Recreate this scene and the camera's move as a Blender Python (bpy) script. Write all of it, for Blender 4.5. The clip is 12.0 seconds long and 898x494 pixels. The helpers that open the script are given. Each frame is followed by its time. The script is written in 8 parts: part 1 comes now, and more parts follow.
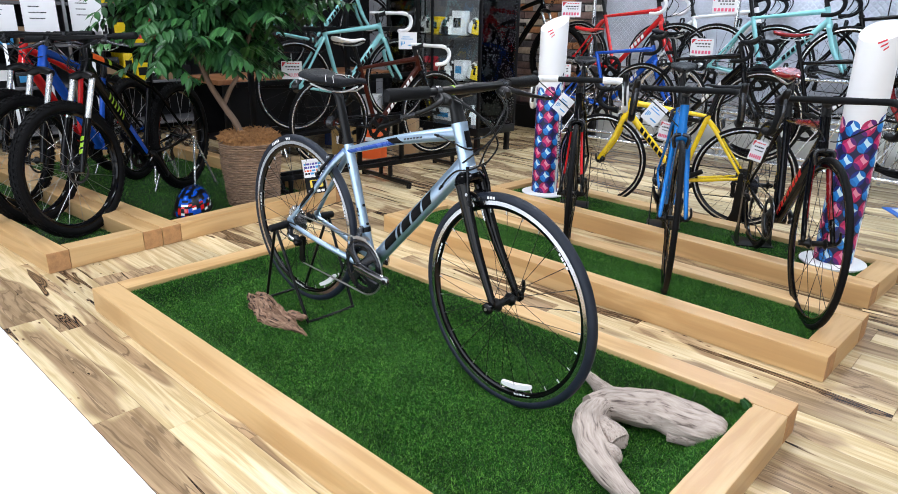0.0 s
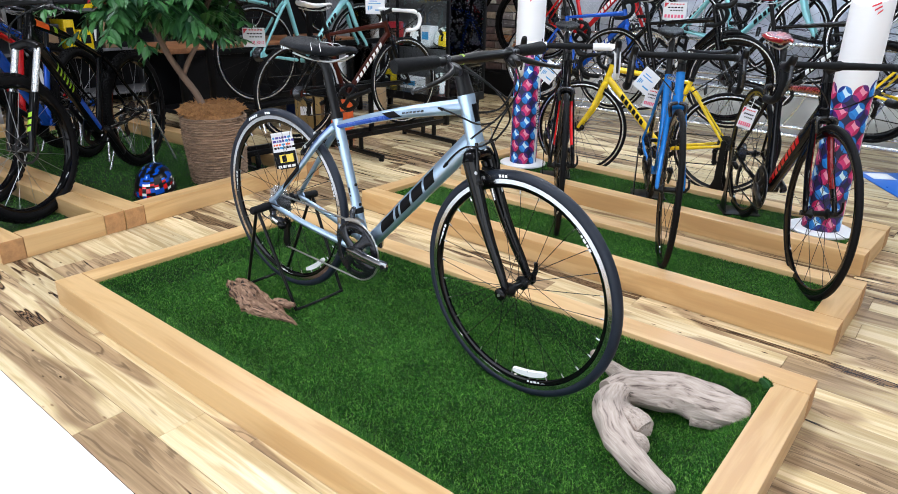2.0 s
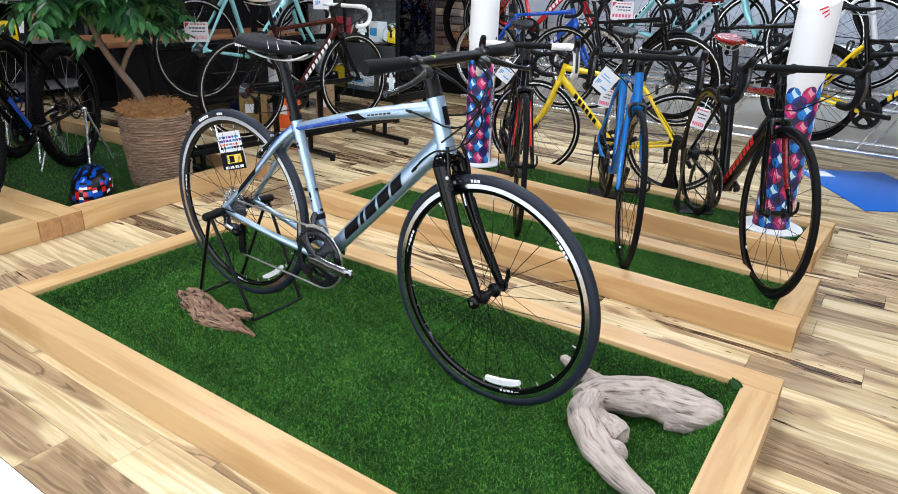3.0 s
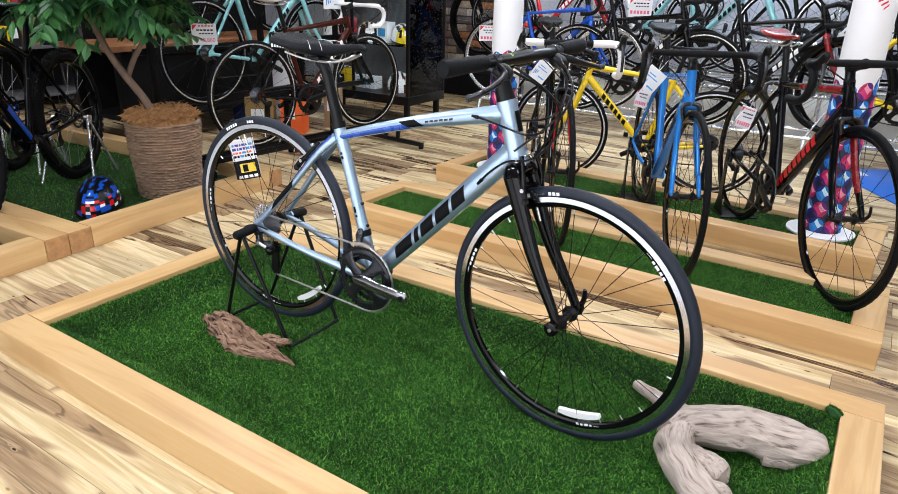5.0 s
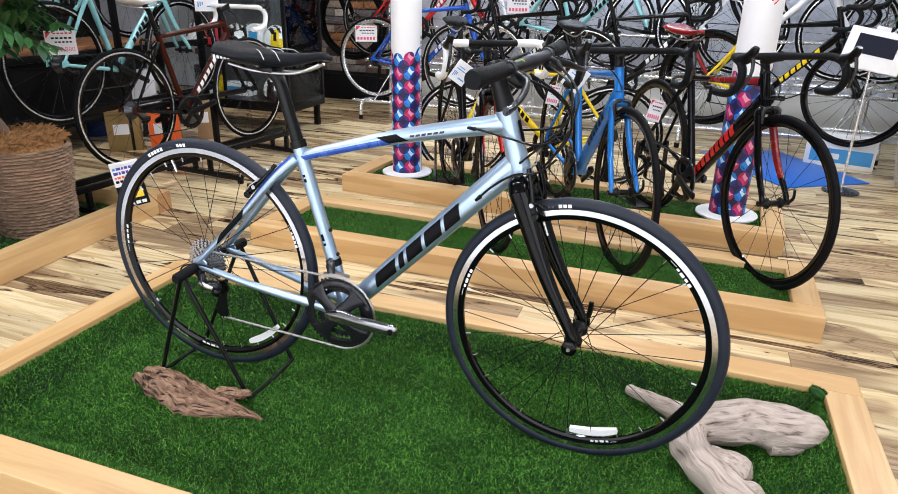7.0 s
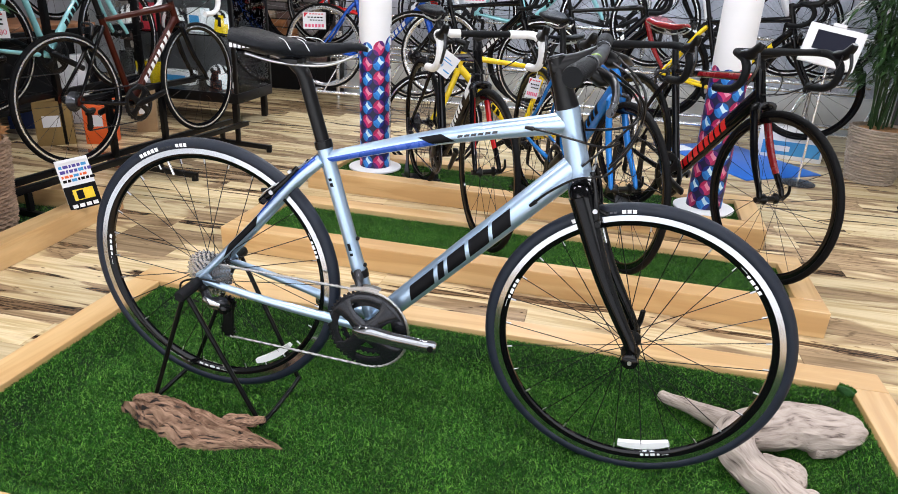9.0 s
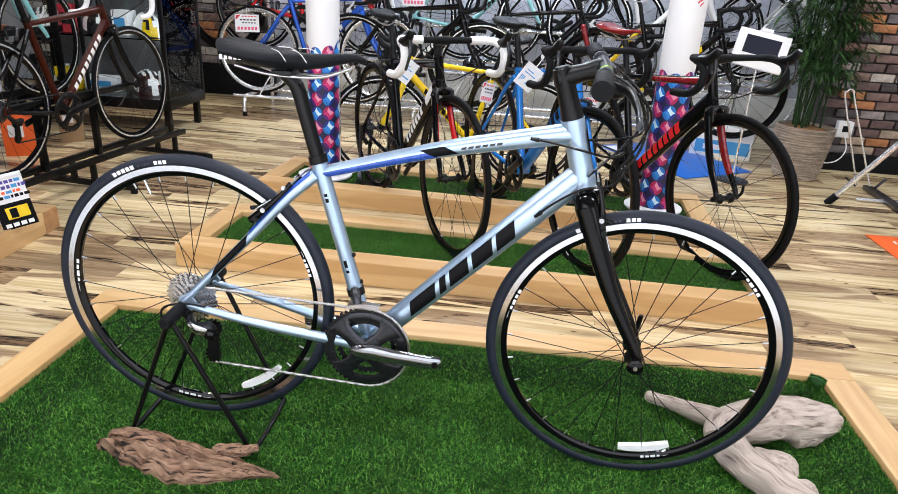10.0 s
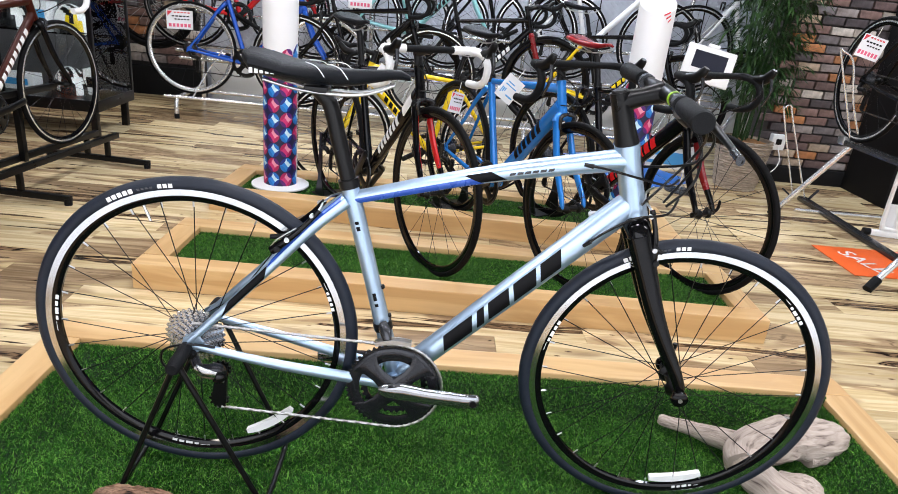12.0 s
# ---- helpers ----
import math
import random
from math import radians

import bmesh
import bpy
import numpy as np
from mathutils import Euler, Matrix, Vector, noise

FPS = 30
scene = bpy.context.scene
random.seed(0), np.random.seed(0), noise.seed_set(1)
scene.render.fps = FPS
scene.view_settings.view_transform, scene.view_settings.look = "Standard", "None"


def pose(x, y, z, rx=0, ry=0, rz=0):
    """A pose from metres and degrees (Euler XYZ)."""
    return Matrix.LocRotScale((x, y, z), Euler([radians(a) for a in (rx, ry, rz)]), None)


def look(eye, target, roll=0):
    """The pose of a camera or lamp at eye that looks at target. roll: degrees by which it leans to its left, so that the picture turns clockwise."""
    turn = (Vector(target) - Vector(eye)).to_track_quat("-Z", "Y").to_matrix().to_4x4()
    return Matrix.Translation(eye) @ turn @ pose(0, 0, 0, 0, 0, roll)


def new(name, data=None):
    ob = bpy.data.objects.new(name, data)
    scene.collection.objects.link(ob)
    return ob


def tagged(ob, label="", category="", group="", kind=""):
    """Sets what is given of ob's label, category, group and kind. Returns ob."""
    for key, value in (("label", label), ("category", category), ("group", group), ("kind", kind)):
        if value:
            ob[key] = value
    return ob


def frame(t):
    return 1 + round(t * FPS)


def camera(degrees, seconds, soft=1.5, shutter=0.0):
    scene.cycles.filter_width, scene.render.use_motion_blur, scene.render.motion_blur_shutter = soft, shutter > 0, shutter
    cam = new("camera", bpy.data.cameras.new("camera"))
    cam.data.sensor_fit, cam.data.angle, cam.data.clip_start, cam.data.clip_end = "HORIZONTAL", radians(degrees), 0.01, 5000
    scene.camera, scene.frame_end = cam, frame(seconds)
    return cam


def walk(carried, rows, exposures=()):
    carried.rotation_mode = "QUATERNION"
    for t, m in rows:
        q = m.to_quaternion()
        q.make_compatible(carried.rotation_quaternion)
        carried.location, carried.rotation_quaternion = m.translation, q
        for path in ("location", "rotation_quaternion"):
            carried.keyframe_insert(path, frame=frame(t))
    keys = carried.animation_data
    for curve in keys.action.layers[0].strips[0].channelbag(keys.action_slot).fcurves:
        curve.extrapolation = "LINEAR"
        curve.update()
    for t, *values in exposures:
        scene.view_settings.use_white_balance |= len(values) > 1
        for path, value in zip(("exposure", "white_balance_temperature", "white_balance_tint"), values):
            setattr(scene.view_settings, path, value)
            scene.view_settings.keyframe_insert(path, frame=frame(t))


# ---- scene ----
cam = camera(68.2, 12.0, soft=0.9)
PATH = [
    (0, (2.738, -1.457, 1.15), (1.45, -0.074, 0.497), 1.0),
    (0.5, (2.707, -1.449, 1.147), (1.426, -0.067, 0.478), 1.0),
    (1, (2.664, -1.439, 1.144), (1.395, -0.051, 0.463), 1.0),
    (1.5, (2.605, -1.449, 1.148), (1.365, -0.05, 0.437), 1.0),
    (2, (2.53, -1.454, 1.142), (1.368, -0.005, 0.401), 1.0),
    (2.5, (2.475, -1.451, 1.146), (1.4, 0.056, 0.389), 1.3),
    (3, (2.429, -1.444, 1.147), (1.406, 0.103, 0.398), 2.1),
    (3.5, (2.366, -1.429, 1.14), (1.315, 0.104, 0.401), 2.1),
    (3.7, (2.345, -1.42, 1.135), (1.287, 0.109, 0.401), 2.3),
    (5.3, (2.1, -1.39, 1.106), (1.147, 0.201, 0.357), 0.8),
    (5.5, (2.061, -1.387, 1.1), (1.156, 0.233, 0.353), 0.7),
    (6, (1.961, -1.389, 1.106), (1.147, 0.277, 0.355), 0.8),
    (6.5, (1.861, -1.402, 1.108), (1.16, 0.315, 0.359), 0.3),
    (7, (1.782, -1.408, 1.112), (1.167, 0.345, 0.371), 1.1),
    (7.2, (1.764, -1.427, 1.123), (1.169, 0.333, 0.385), 1.3),
    (8.8, (1.507, -1.358, 1.094), (1.085, 0.447, 0.344), 2.6),
    (9, (1.477, -1.36, 1.097), (1.087, 0.447, 0.335), 2.7),
    (9.5, (1.391, -1.36, 1.102), (1.09, 0.463, 0.337), 2.6),
    (10, (1.302, -1.356, 1.106), (1.135, 0.491, 0.356), 3.3),
    (10.5, (1.213, -1.35, 1.108), (1.172, 0.505, 0.363), 3.5),
    (11, (1.144, -1.339, 1.109), (1.195, 0.519, 0.371), 4.4),
    (11.5, (1.087, -1.297, 1.109), (1.185, 0.563, 0.379), 5.6),
    (12, (1.033, -1.255, 1.106), (1.122, 0.606, 0.379), 5.8),
]
walk(cam, [(t, look(eye, target, roll)) for t, eye, target, roll in PATH], [(0.0, -0.13, 6120, 9), (3.2, -0.13, 6150, 9), (5.6, -0.12, 6430, 12), (8.8, -0.09, 6480, 12), (12.0, -0.09, 6480, 12)])

# ---- light, world and exposure ----
world = bpy.data.worlds.new("world")
scene.world = world
world.use_nodes = True
wn = world.node_tree.nodes
sky = wn.new("ShaderNodeTexSky")
sky.sky_type, sky.sun_disc = "NISHITA", False
sky.sun_elevation, sky.sun_rotation = radians(40), radians(200)
world.node_tree.links.new(sky.outputs[0], wn["Background"].inputs[0])
wn["Background"].inputs[1].default_value = 0.08


def area_lamp(name, m, sx, sy, watts, colour):
    data = bpy.data.lights.new(name, "AREA")
    data.shape, data.size, data.size_y, data.energy, data.color = "RECTANGLE", sx, sy, watts, colour
    ob = new(name, data)
    ob.matrix_world = m
    return ob


CEIL = 3.0
COOL, WARM, PLAIN = (0.79, 0.89, 1.0), (1.0, 0.93, 0.82), (0.955, 0.957, 1.0)
TUBES = [(-1.6, -0.9, 53, PLAIN), (1.0, -0.9, 53, PLAIN), (3.6, -0.9, 46, PLAIN), (-1.6, 1.4, 35, PLAIN), (1.0, 1.4, 44, PLAIN), (3.6, 1.4, 31, PLAIN), (-1.6, 3.85, 24, WARM), (1.0, 3.85, 74, COOL), (3.6, 3.2, 54, COOL)]
for lx, ly, watts, colour in TUBES:
    area_lamp("tube_light", pose(lx, ly, CEIL - 0.12), 1.25, 0.16, watts, colour)
area_lamp("window_daylight", pose(1.4, -3.05, 1.35, 90, 0, 0), 5.4, 2.3, 110, (0.91, 0.945, 1.0))


# ---- materials ----
def material(name, colour, rough=0.5, metal=0.0, vary=0.0, scale=8.0, bump=0.0, bscale=60.0, coat=0.0, stretch=(1, 1, 1), spec=0.5, rand=0.0):
    """A principled material with noise at two scales in its colour and a fine relief."""
    m = bpy.data.materials.new(name)
    m.use_nodes = True
    nt = m.node_tree
    b = nt.nodes["Principled BSDF"]
    b.inputs["Base Color"].default_value = (*colour, 1)
    b.inputs["Roughness"].default_value = rough
    b.inputs["Metallic"].default_value = metal
    b.inputs["Coat Weight"].default_value = coat
    b.inputs["Coat Roughness"].default_value = 0.08
    b.inputs["Specular IOR Level"].default_value = spec
    co = nt.nodes.new("ShaderNodeTexCoord")
    mp = nt.nodes.new("ShaderNodeMapping")
    mp.inputs["Scale"].default_value = stretch
    nt.links.new(co.outputs["Object"], mp.inputs[0])
    if vary or rand:
        n1 = nt.nodes.new("ShaderNodeTexNoise")
        n1.inputs["Scale"].default_value = scale
        n1.inputs["Detail"].default_value = 8
        n1.inputs["Roughness"].default_value = 0.65
        nt.links.new(mp.outputs[0], n1.inputs[0])
        hs = nt.nodes.new("ShaderNodeHueSaturation")
        hs.inputs["Color"].default_value = (*colour, 1)
        mr = nt.nodes.new("ShaderNodeMapRange")
        mr.inputs[1].default_value, mr.inputs[2].default_value = 0.3, 0.7
        mr.inputs[3].default_value, mr.inputs[4].default_value = 1 - vary, 1 + vary
        nt.links.new(n1.outputs[0], mr.inputs[0])
        if rand:
            oi = nt.nodes.new("ShaderNodeObjectInfo")
            ad = nt.nodes.new("ShaderNodeMath")
            ad.operation = "MULTIPLY_ADD"
            nt.links.new(oi.outputs["Random"], ad.inputs[0])
            ad.inputs[1].default_value = 2 * rand
            mul = nt.nodes.new("ShaderNodeMath")
            mul.operation = "SUBTRACT"
            nt.links.new(mr.outputs[0], mul.inputs[0])
            mul.inputs[1].default_value = rand
            nt.links.new(mul.outputs[0], ad.inputs[2])
            nt.links.new(ad.outputs[0], hs.inputs["Value"])
        else:
            nt.links.new(mr.outputs[0], hs.inputs["Value"])
        nt.links.new(hs.outputs[0], b.inputs["Base Color"])
        r2 = nt.nodes.new("ShaderNodeMapRange")
        r2.inputs[3].default_value, r2.inputs[4].default_value = max(rough - (0.025 if metal > 0.5 else 0.1), 0.02), min(rough + (0.03 if metal > 0.5 else 0.12), 1)
        nt.links.new(n1.outputs[0], r2.inputs[0])
        nt.links.new(r2.outputs[0], b.inputs["Roughness"])
    if bump:
        n2 = nt.nodes.new("ShaderNodeTexNoise")
        n2.inputs["Scale"].default_value = bscale
        n2.inputs["Detail"].default_value = 6
        nt.links.new(mp.outputs[0], n2.inputs[0])
        bp = nt.nodes.new("ShaderNodeBump")
        bp.inputs["Strength"].default_value = bump
        bp.inputs["Distance"].default_value = 0.01
        nt.links.new(n2.outputs[0], bp.inputs["Height"])
        nt.links.new(bp.outputs[0], b.inputs["Normal"])
    return m


def wood(name, light, dark, streak=0.5, rand=0.0, grain=1.0, rough=0.4, knots=0.0, island=False):
    """Sawn wood with the grain along the object's x axis; each board is shifted by its own random number."""
    m = bpy.data.materials.new(name)
    m.use_nodes = True
    nt = m.node_tree
    N, L = nt.nodes, nt.links
    b = N["Principled BSDF"]
    b.inputs["Roughness"].default_value = rough
    co = N.new("ShaderNodeTexCoord")
    if island:
        rnd = N.new("ShaderNodeNewGeometry").outputs["Random Per Island"]
    else:
        rnd = N.new("ShaderNodeObjectInfo").outputs["Random"]
    sh = N.new("ShaderNodeVectorMath")
    sh.operation = "MULTIPLY_ADD"
    cmb = N.new("ShaderNodeCombineXYZ")
    for k in range(3):
        L.new(rnd, cmb.inputs[k])
    L.new(cmb.outputs[0], sh.inputs[0])
    sh.inputs[1].default_value = (37.0, 91.0, 53.0)
    L.new(co.outputs["Object"], sh.inputs[2])
    mp = N.new("ShaderNodeMapping")
    mp.inputs["Scale"].default_value = (1.6 * grain, 14 * grain, 14 * grain)
    L.new(sh.outputs[0], mp.inputs[0])
    wave = N.new("ShaderNodeTexNoise")
    wave.inputs["Scale"].default_value, wave.inputs["Detail"].default_value = 1.0, 5
    wave.inputs["Distortion"].default_value = 1.6
    L.new(mp.outputs[0], wave.inputs[0])
    mp2 = N.new("ShaderNodeMapping")
    mp2.inputs["Scale"].default_value = (7 * grain, 160 * grain, 160 * grain)
    L.new(sh.outputs[0], mp2.inputs[0])
    fine = N.new("ShaderNodeTexNoise")
    fine.inputs["Scale"].default_value, fine.inputs["Detail"].default_value = 1.0, 3
    L.new(mp2.outputs[0], fine.inputs[0])
    ramp = N.new("ShaderNodeValToRGB")
    ramp.color_ramp.elements[0].position, ramp.color_ramp.elements[0].color = 0.50 - 0.16 * streak, (*dark, 1)
    ramp.color_ramp.elements[1].position, ramp.color_ramp.elements[1].color = 0.56, (*light, 1)
    if knots:
        e = ramp.color_ramp.elements.new(0.44)
        e.color = (*[0.45 * a + 0.55 * c for a, c in zip(light, dark)], 1)
    L.new(wave.outputs[0], ramp.inputs[0])
    hs = N.new("ShaderNodeHueSaturation")
    L.new(ramp.outputs[0], hs.inputs["Color"])
    val = N.new("ShaderNodeMath")
    val.operation = "MULTIPLY_ADD"
    L.new(rnd, val.inputs[0])
    val.inputs[1].default_value, val.inputs[2].default_value = 2 * rand, 1 - rand - 0.09
    val2 = N.new("ShaderNodeMath")
    val2.operation = "MULTIPLY_ADD"
    L.new(fine.outputs[0], val2.inputs[0])
    val2.inputs[1].default_value = 0.18
    L.new(val.outputs[0], val2.inputs[2])
    L.new(val2.outputs[0], hs.inputs["Value"])
    L.new(hs.outputs[0], b.inputs["Base Color"])
    bp = N.new("ShaderNodeBump")
    bp.inputs["Strength"].default_value, bp.inputs["Distance"].default_value = 0.12, 0.002
    L.new(fine.outputs[0], bp.inputs["Height"])
    L.new(bp.outputs[0], b.inputs["Normal"])
    return m


def board_material(name, island):
    """Acacia boards: cream sapwood, brown heartwood figure, dark streaks and knots, each board different."""
    m = bpy.data.materials.new(name)
    m.use_nodes = True
    N, L = m.node_tree.nodes, m.node_tree.links
    b = N["Principled BSDF"]
    co = N.new("ShaderNodeTexCoord")
    rnd = N.new("ShaderNodeNewGeometry").outputs["Random Per Island"] if island else N.new("ShaderNodeObjectInfo").outputs["Random"]

    def op(kind, *ins):
        n = N.new("ShaderNodeMath")
        n.operation = kind
        for k, v in enumerate(ins):
            if hasattr(v, "is_output"):
                L.new(v, n.inputs[k])
            else:
                n.inputs[k].default_value = v
        return n.outputs[0]

    cmb = N.new("ShaderNodeCombineXYZ")
    for k, f in enumerate((37.0, 91.0, 53.0)):
        L.new(op("MULTIPLY", rnd, f), cmb.inputs[k])
    add = N.new("ShaderNodeVectorMath")
    L.new(co.outputs["Object"], add.inputs[0])
    L.new(cmb.outputs[0], add.inputs[1])

    def noise_at(sx, sy, detail, dist):
        mp = N.new("ShaderNodeMapping")
        mp.inputs["Scale"].default_value = (sx, sy, sy)
        L.new(add.outputs[0], mp.inputs[0])
        n = N.new("ShaderNodeTexNoise")
        n.inputs["Scale"].default_value, n.inputs["Detail"].default_value, n.inputs["Distortion"].default_value = 1.0, detail, dist
        L.new(mp.outputs[0], n.inputs[0])
        return n.outputs[0]

    def smooth(value, lo, hi):
        n = N.new("ShaderNodeMapRange")
        n.interpolation_type = "SMOOTHSTEP"
        n.inputs[1].default_value, n.inputs[2].default_value = lo, hi
        L.new(value, n.inputs[0])
        return n.outputs[0]

    def blend(f, a, c):
        n = N.new("ShaderNodeMix")
        n.data_type = "RGBA"
        L.new(f, n.inputs[0])
        for k, v in ((6, a), (7, c)):
            if hasattr(v, "is_output"):
                L.new(v, n.inputs[k])
            else:
                n.inputs[k].default_value = (*v, 1)
        return n.outputs[2]

    broad, figure, fine = noise_at(1.3, 6.5, 2, 0.9), noise_at(1.5, 24.0, 4, 1.4), noise_at(9.0, 260.0, 3, 0.2)
    r2, r3 = op("FRACT", op("MULTIPLY", rnd, 7.31)), op("FRACT", op("MULTIPLY", rnd, 41.7))
    # knots: small dark eyes that bend the figure
    kp = N.new("ShaderNodeMapping")
    kp.inputs["Scale"].default_value = (2.4, 6.4, 6.4)
    L.new(add.outputs[0], kp.inputs[0])
    kn = N.new("ShaderNodeTexVoronoi")
    L.new(kp.outputs[0], kn.inputs[0])
    pick = op("GREATER_THAN", op("FRACT", op("MULTIPLY", rnd, 23.7)), 0.55)
    eye = op("MULTIPLY", op("SUBTRACT", 1.0, smooth(kn.outputs["Distance"], 0.01, 0.20)), pick)
    # heartwood lies in wavy tongues between the cream sapwood
    level = op("ADD", op("ADD", broad, op("MULTIPLY", op("SUBTRACT", r2, 0.5), 0.30)), op("ADD", op("MULTIPLY", op("SUBTRACT", figure, 0.5), 0.20), op("MULTIPLY", eye, 0.22)))
    heart = smooth(level, 0.49, 0.56)
    sap = blend(smooth(figure, 0.36, 0.62), (0.53, 0.395, 0.205), (0.73, 0.59, 0.36))
    core = blend(smooth(figure, 0.34, 0.66), (0.25, 0.165, 0.090), (0.45, 0.315, 0.180))
    ground = blend(heart, sap, core)
    # flames: dark pointed tongues with black wavy rings, in some boards only
    flame_level = op("ADD", op("ADD", noise_at(1.05, 10.0, 2, 1.1), op("MULTIPLY", op("SUBTRACT", figure, 0.5), 0.16)), op("ADD", op("MULTIPLY", eye, 0.14), op("MULTIPLY", op("SUBTRACT", op("FRACT", op("MULTIPLY", rnd, 13.3)), 0.55), 0.16)))
    flame = smooth(flame_level, 0.632, 0.660)
    wave = op("ABSOLUTE", op("SUBTRACT", op("FRACT", op("MULTIPLY", op("ADD", flame_level, op("MULTIPLY", fine, 0.012)), 26.0)), 0.5))
    ground = blend(flame, ground, blend(smooth(wave, 0.10, 0.36), (0.022, 0.013, 0.009), (0.20, 0.125, 0.068)))
    # dark veins follow the edge of the heartwood and its rings
    ring = op("ABSOLUTE", op("SUBTRACT", op("FRACT", op("MULTIPLY", level, 9.0)), 0.5))
    vein = op("MULTIPLY", op("SUBTRACT", 1.0, smooth(ring, 0.03, 0.14)), smooth(level, 0.50, 0.60))
    vein = op("MULTIPLY", vein, smooth(op("ADD", op("MULTIPLY", r3, 0.5), figure), 0.45, 0.80))
    dark = op("MINIMUM", op("ADD", op("MULTIPLY", vein, 0.50), op("MULTIPLY", smooth(eye, 0.45, 0.95), 0.9)), 1.0)
    tone = blend(dark, ground, (0.040, 0.023, 0.014))
    dull = op("MULTIPLY_ADD", r3, 0.34, 0.80)
    hs = N.new("ShaderNodeHueSaturation")
    L.new(tone, hs.inputs["Color"])
    L.new(op("MULTIPLY", dull, op("MULTIPLY_ADD", fine, 0.45, 0.78)), hs.inputs["Value"])
    L.new(hs.outputs[0], b.inputs["Base Color"])
    b.inputs["Specular IOR Level"].default_value = 0.36
    L.new(op("MULTIPLY_ADD", figure, 0.18, 0.13), b.inputs["Roughness"])
    bp = N.new("ShaderNodeBump")
    bp.inputs["Strength"].default_value, bp.inputs["Distance"].default_value = 0.12, 0.002
    L.new(fine, bp.inputs["Height"])
    L.new(bp.outputs[0], b.inputs["Normal"])
    return m


def quilted(name, colour):
    """Embossed grey wall panel with a diamond pattern and blotches."""
    m = material(name, colour, 0.55, 0, 0.25, 2.2)
    N, L = m.node_tree.nodes, m.node_tree.links
    b = N["Principled BSDF"]
    mp = N.new("ShaderNodeMapping")
    mp.inputs["Rotation"].default_value = (0, radians(45), 0)
    L.new(N["Texture Coordinate"].outputs["Object"], mp.inputs[0])
    vo = N.new("ShaderNodeTexBrick")
    vo.offset = 0.0
    vo.inputs["Scale"].default_value = 14
    vo.inputs["Mortar Size"].default_value, vo.inputs["Mortar Smooth"].default_value = 0.10, 0.8
    vo.inputs["Brick Width"].default_value, vo.inputs["Row Height"].default_value = 0.5, 0.5
    cx = N.new("ShaderNodeSeparateXYZ")
    cc = N.new("ShaderNodeCombineXYZ")
    L.new(mp.outputs[0], cx.inputs[0])
    L.new(cx.outputs[0], cc.inputs[0])
    L.new(cx.outputs[2], cc.inputs[1])
    L.new(cc.outputs[0], vo.inputs[0])
    bp = N.new("ShaderNodeBump")
    bp.invert = True
    bp.inputs["Strength"].default_value, bp.inputs["Distance"].default_value = 0.7, 0.01
    L.new(vo.outputs["Fac"], bp.inputs["Height"])
    L.new(bp.outputs[0], b.inputs["Normal"])
    return m


FLOOR_WOOD = board_material("acacia_floor", False)
RAIL_WOOD = wood("planed_timber", (0.64, 0.42, 0.195), (0.54, 0.325, 0.135), 0.5, 0.06, 0.6, 0.38)
END_WOOD = material("timber_end_grain", (0.42, 0.22, 0.09), 0.6, 0, 0.25, 30, 0.2, 120)
TURF = material("turf_backing", (0.004, 0.016, 0.004), 0.9, 0, 0.3, 40, 0.4, 200)
WHITE_FLOOR = material("white_vinyl", (0.86, 0.87, 0.88), 0.35, 0, 0.02, 5)
RUBBER = material("tyre_rubber", (0.010, 0.014, 0.024), 0.46, 0, 0.2, 40, 0.15, 400, spec=0.3)
RUBBER_BLACK = material("black_tyre_rubber", (0.0045, 0.0045, 0.005), 0.6, 0, 0.2, 40, 0.2, 300, spec=0.1)
BLACK = material("satin_black_metal", (0.004, 0.004, 0.0045), 0.30, 0, 0.15, 20, spec=0.22)
GLOSS_BLACK = material("gloss_black_paint", (0.003, 0.003, 0.0035), 0.07, 0, 0, spec=0.24)
GRIP = material("grip_rubber", (0.0055, 0.006, 0.007), 0.62, 0, 0.2, 60, 0.2, 500, spec=0.14)
SADDLE = material("saddle_vinyl", (0.005, 0.006, 0.0085), 0.46, 0, 0.15, 60, 0.25, 700, spec=0.15)
SILVER = material("polished_alloy", (0.82, 0.83, 0.84), 0.26, 0.75, 0.03, 12)
CHAIN_STEEL = material("oiled_chain_steel", (0.36, 0.35, 0.335), 0.32, 1, 0.35, 260)
BRIGHT_STEEL = material("nickel_steel", (0.52, 0.52, 0.53), 0.24, 1, 0.25, 160)
TRACK = material("machined_rim_wall", (0.62, 0.63, 0.65), 0.16, 1, 0.08, 40)
CRANK_GREY = material("anodised_crank_grey", (0.022, 0.023, 0.027), 0.2, 0.55, 0.1, 30)
STEEL = material("brushed_steel", (0.55, 0.55, 0.56), 0.3, 1, 0.1, 60)
GREY_ALLOY = material("dark_grey_alloy", (0.06, 0.062, 0.068), 0.26, 0.7, 0.1, 30)
FROST = material("frost_blue_paint", (0.40, 0.53, 0.68), 0.33, 0.80, 0.05, 14, coat=0.3)
ROYAL = material("royal_blue_decal", (0.035, 0.10, 0.46), 0.25, 0.2, 0.05, 14, coat=0.5)
INK = material("black_decal", (0.004, 0.004, 0.005), 0.4, spec=0.1)
WHITE = material("white_plastic", (0.82, 0.82, 0.82), 0.35, 0, 0.03, 12)
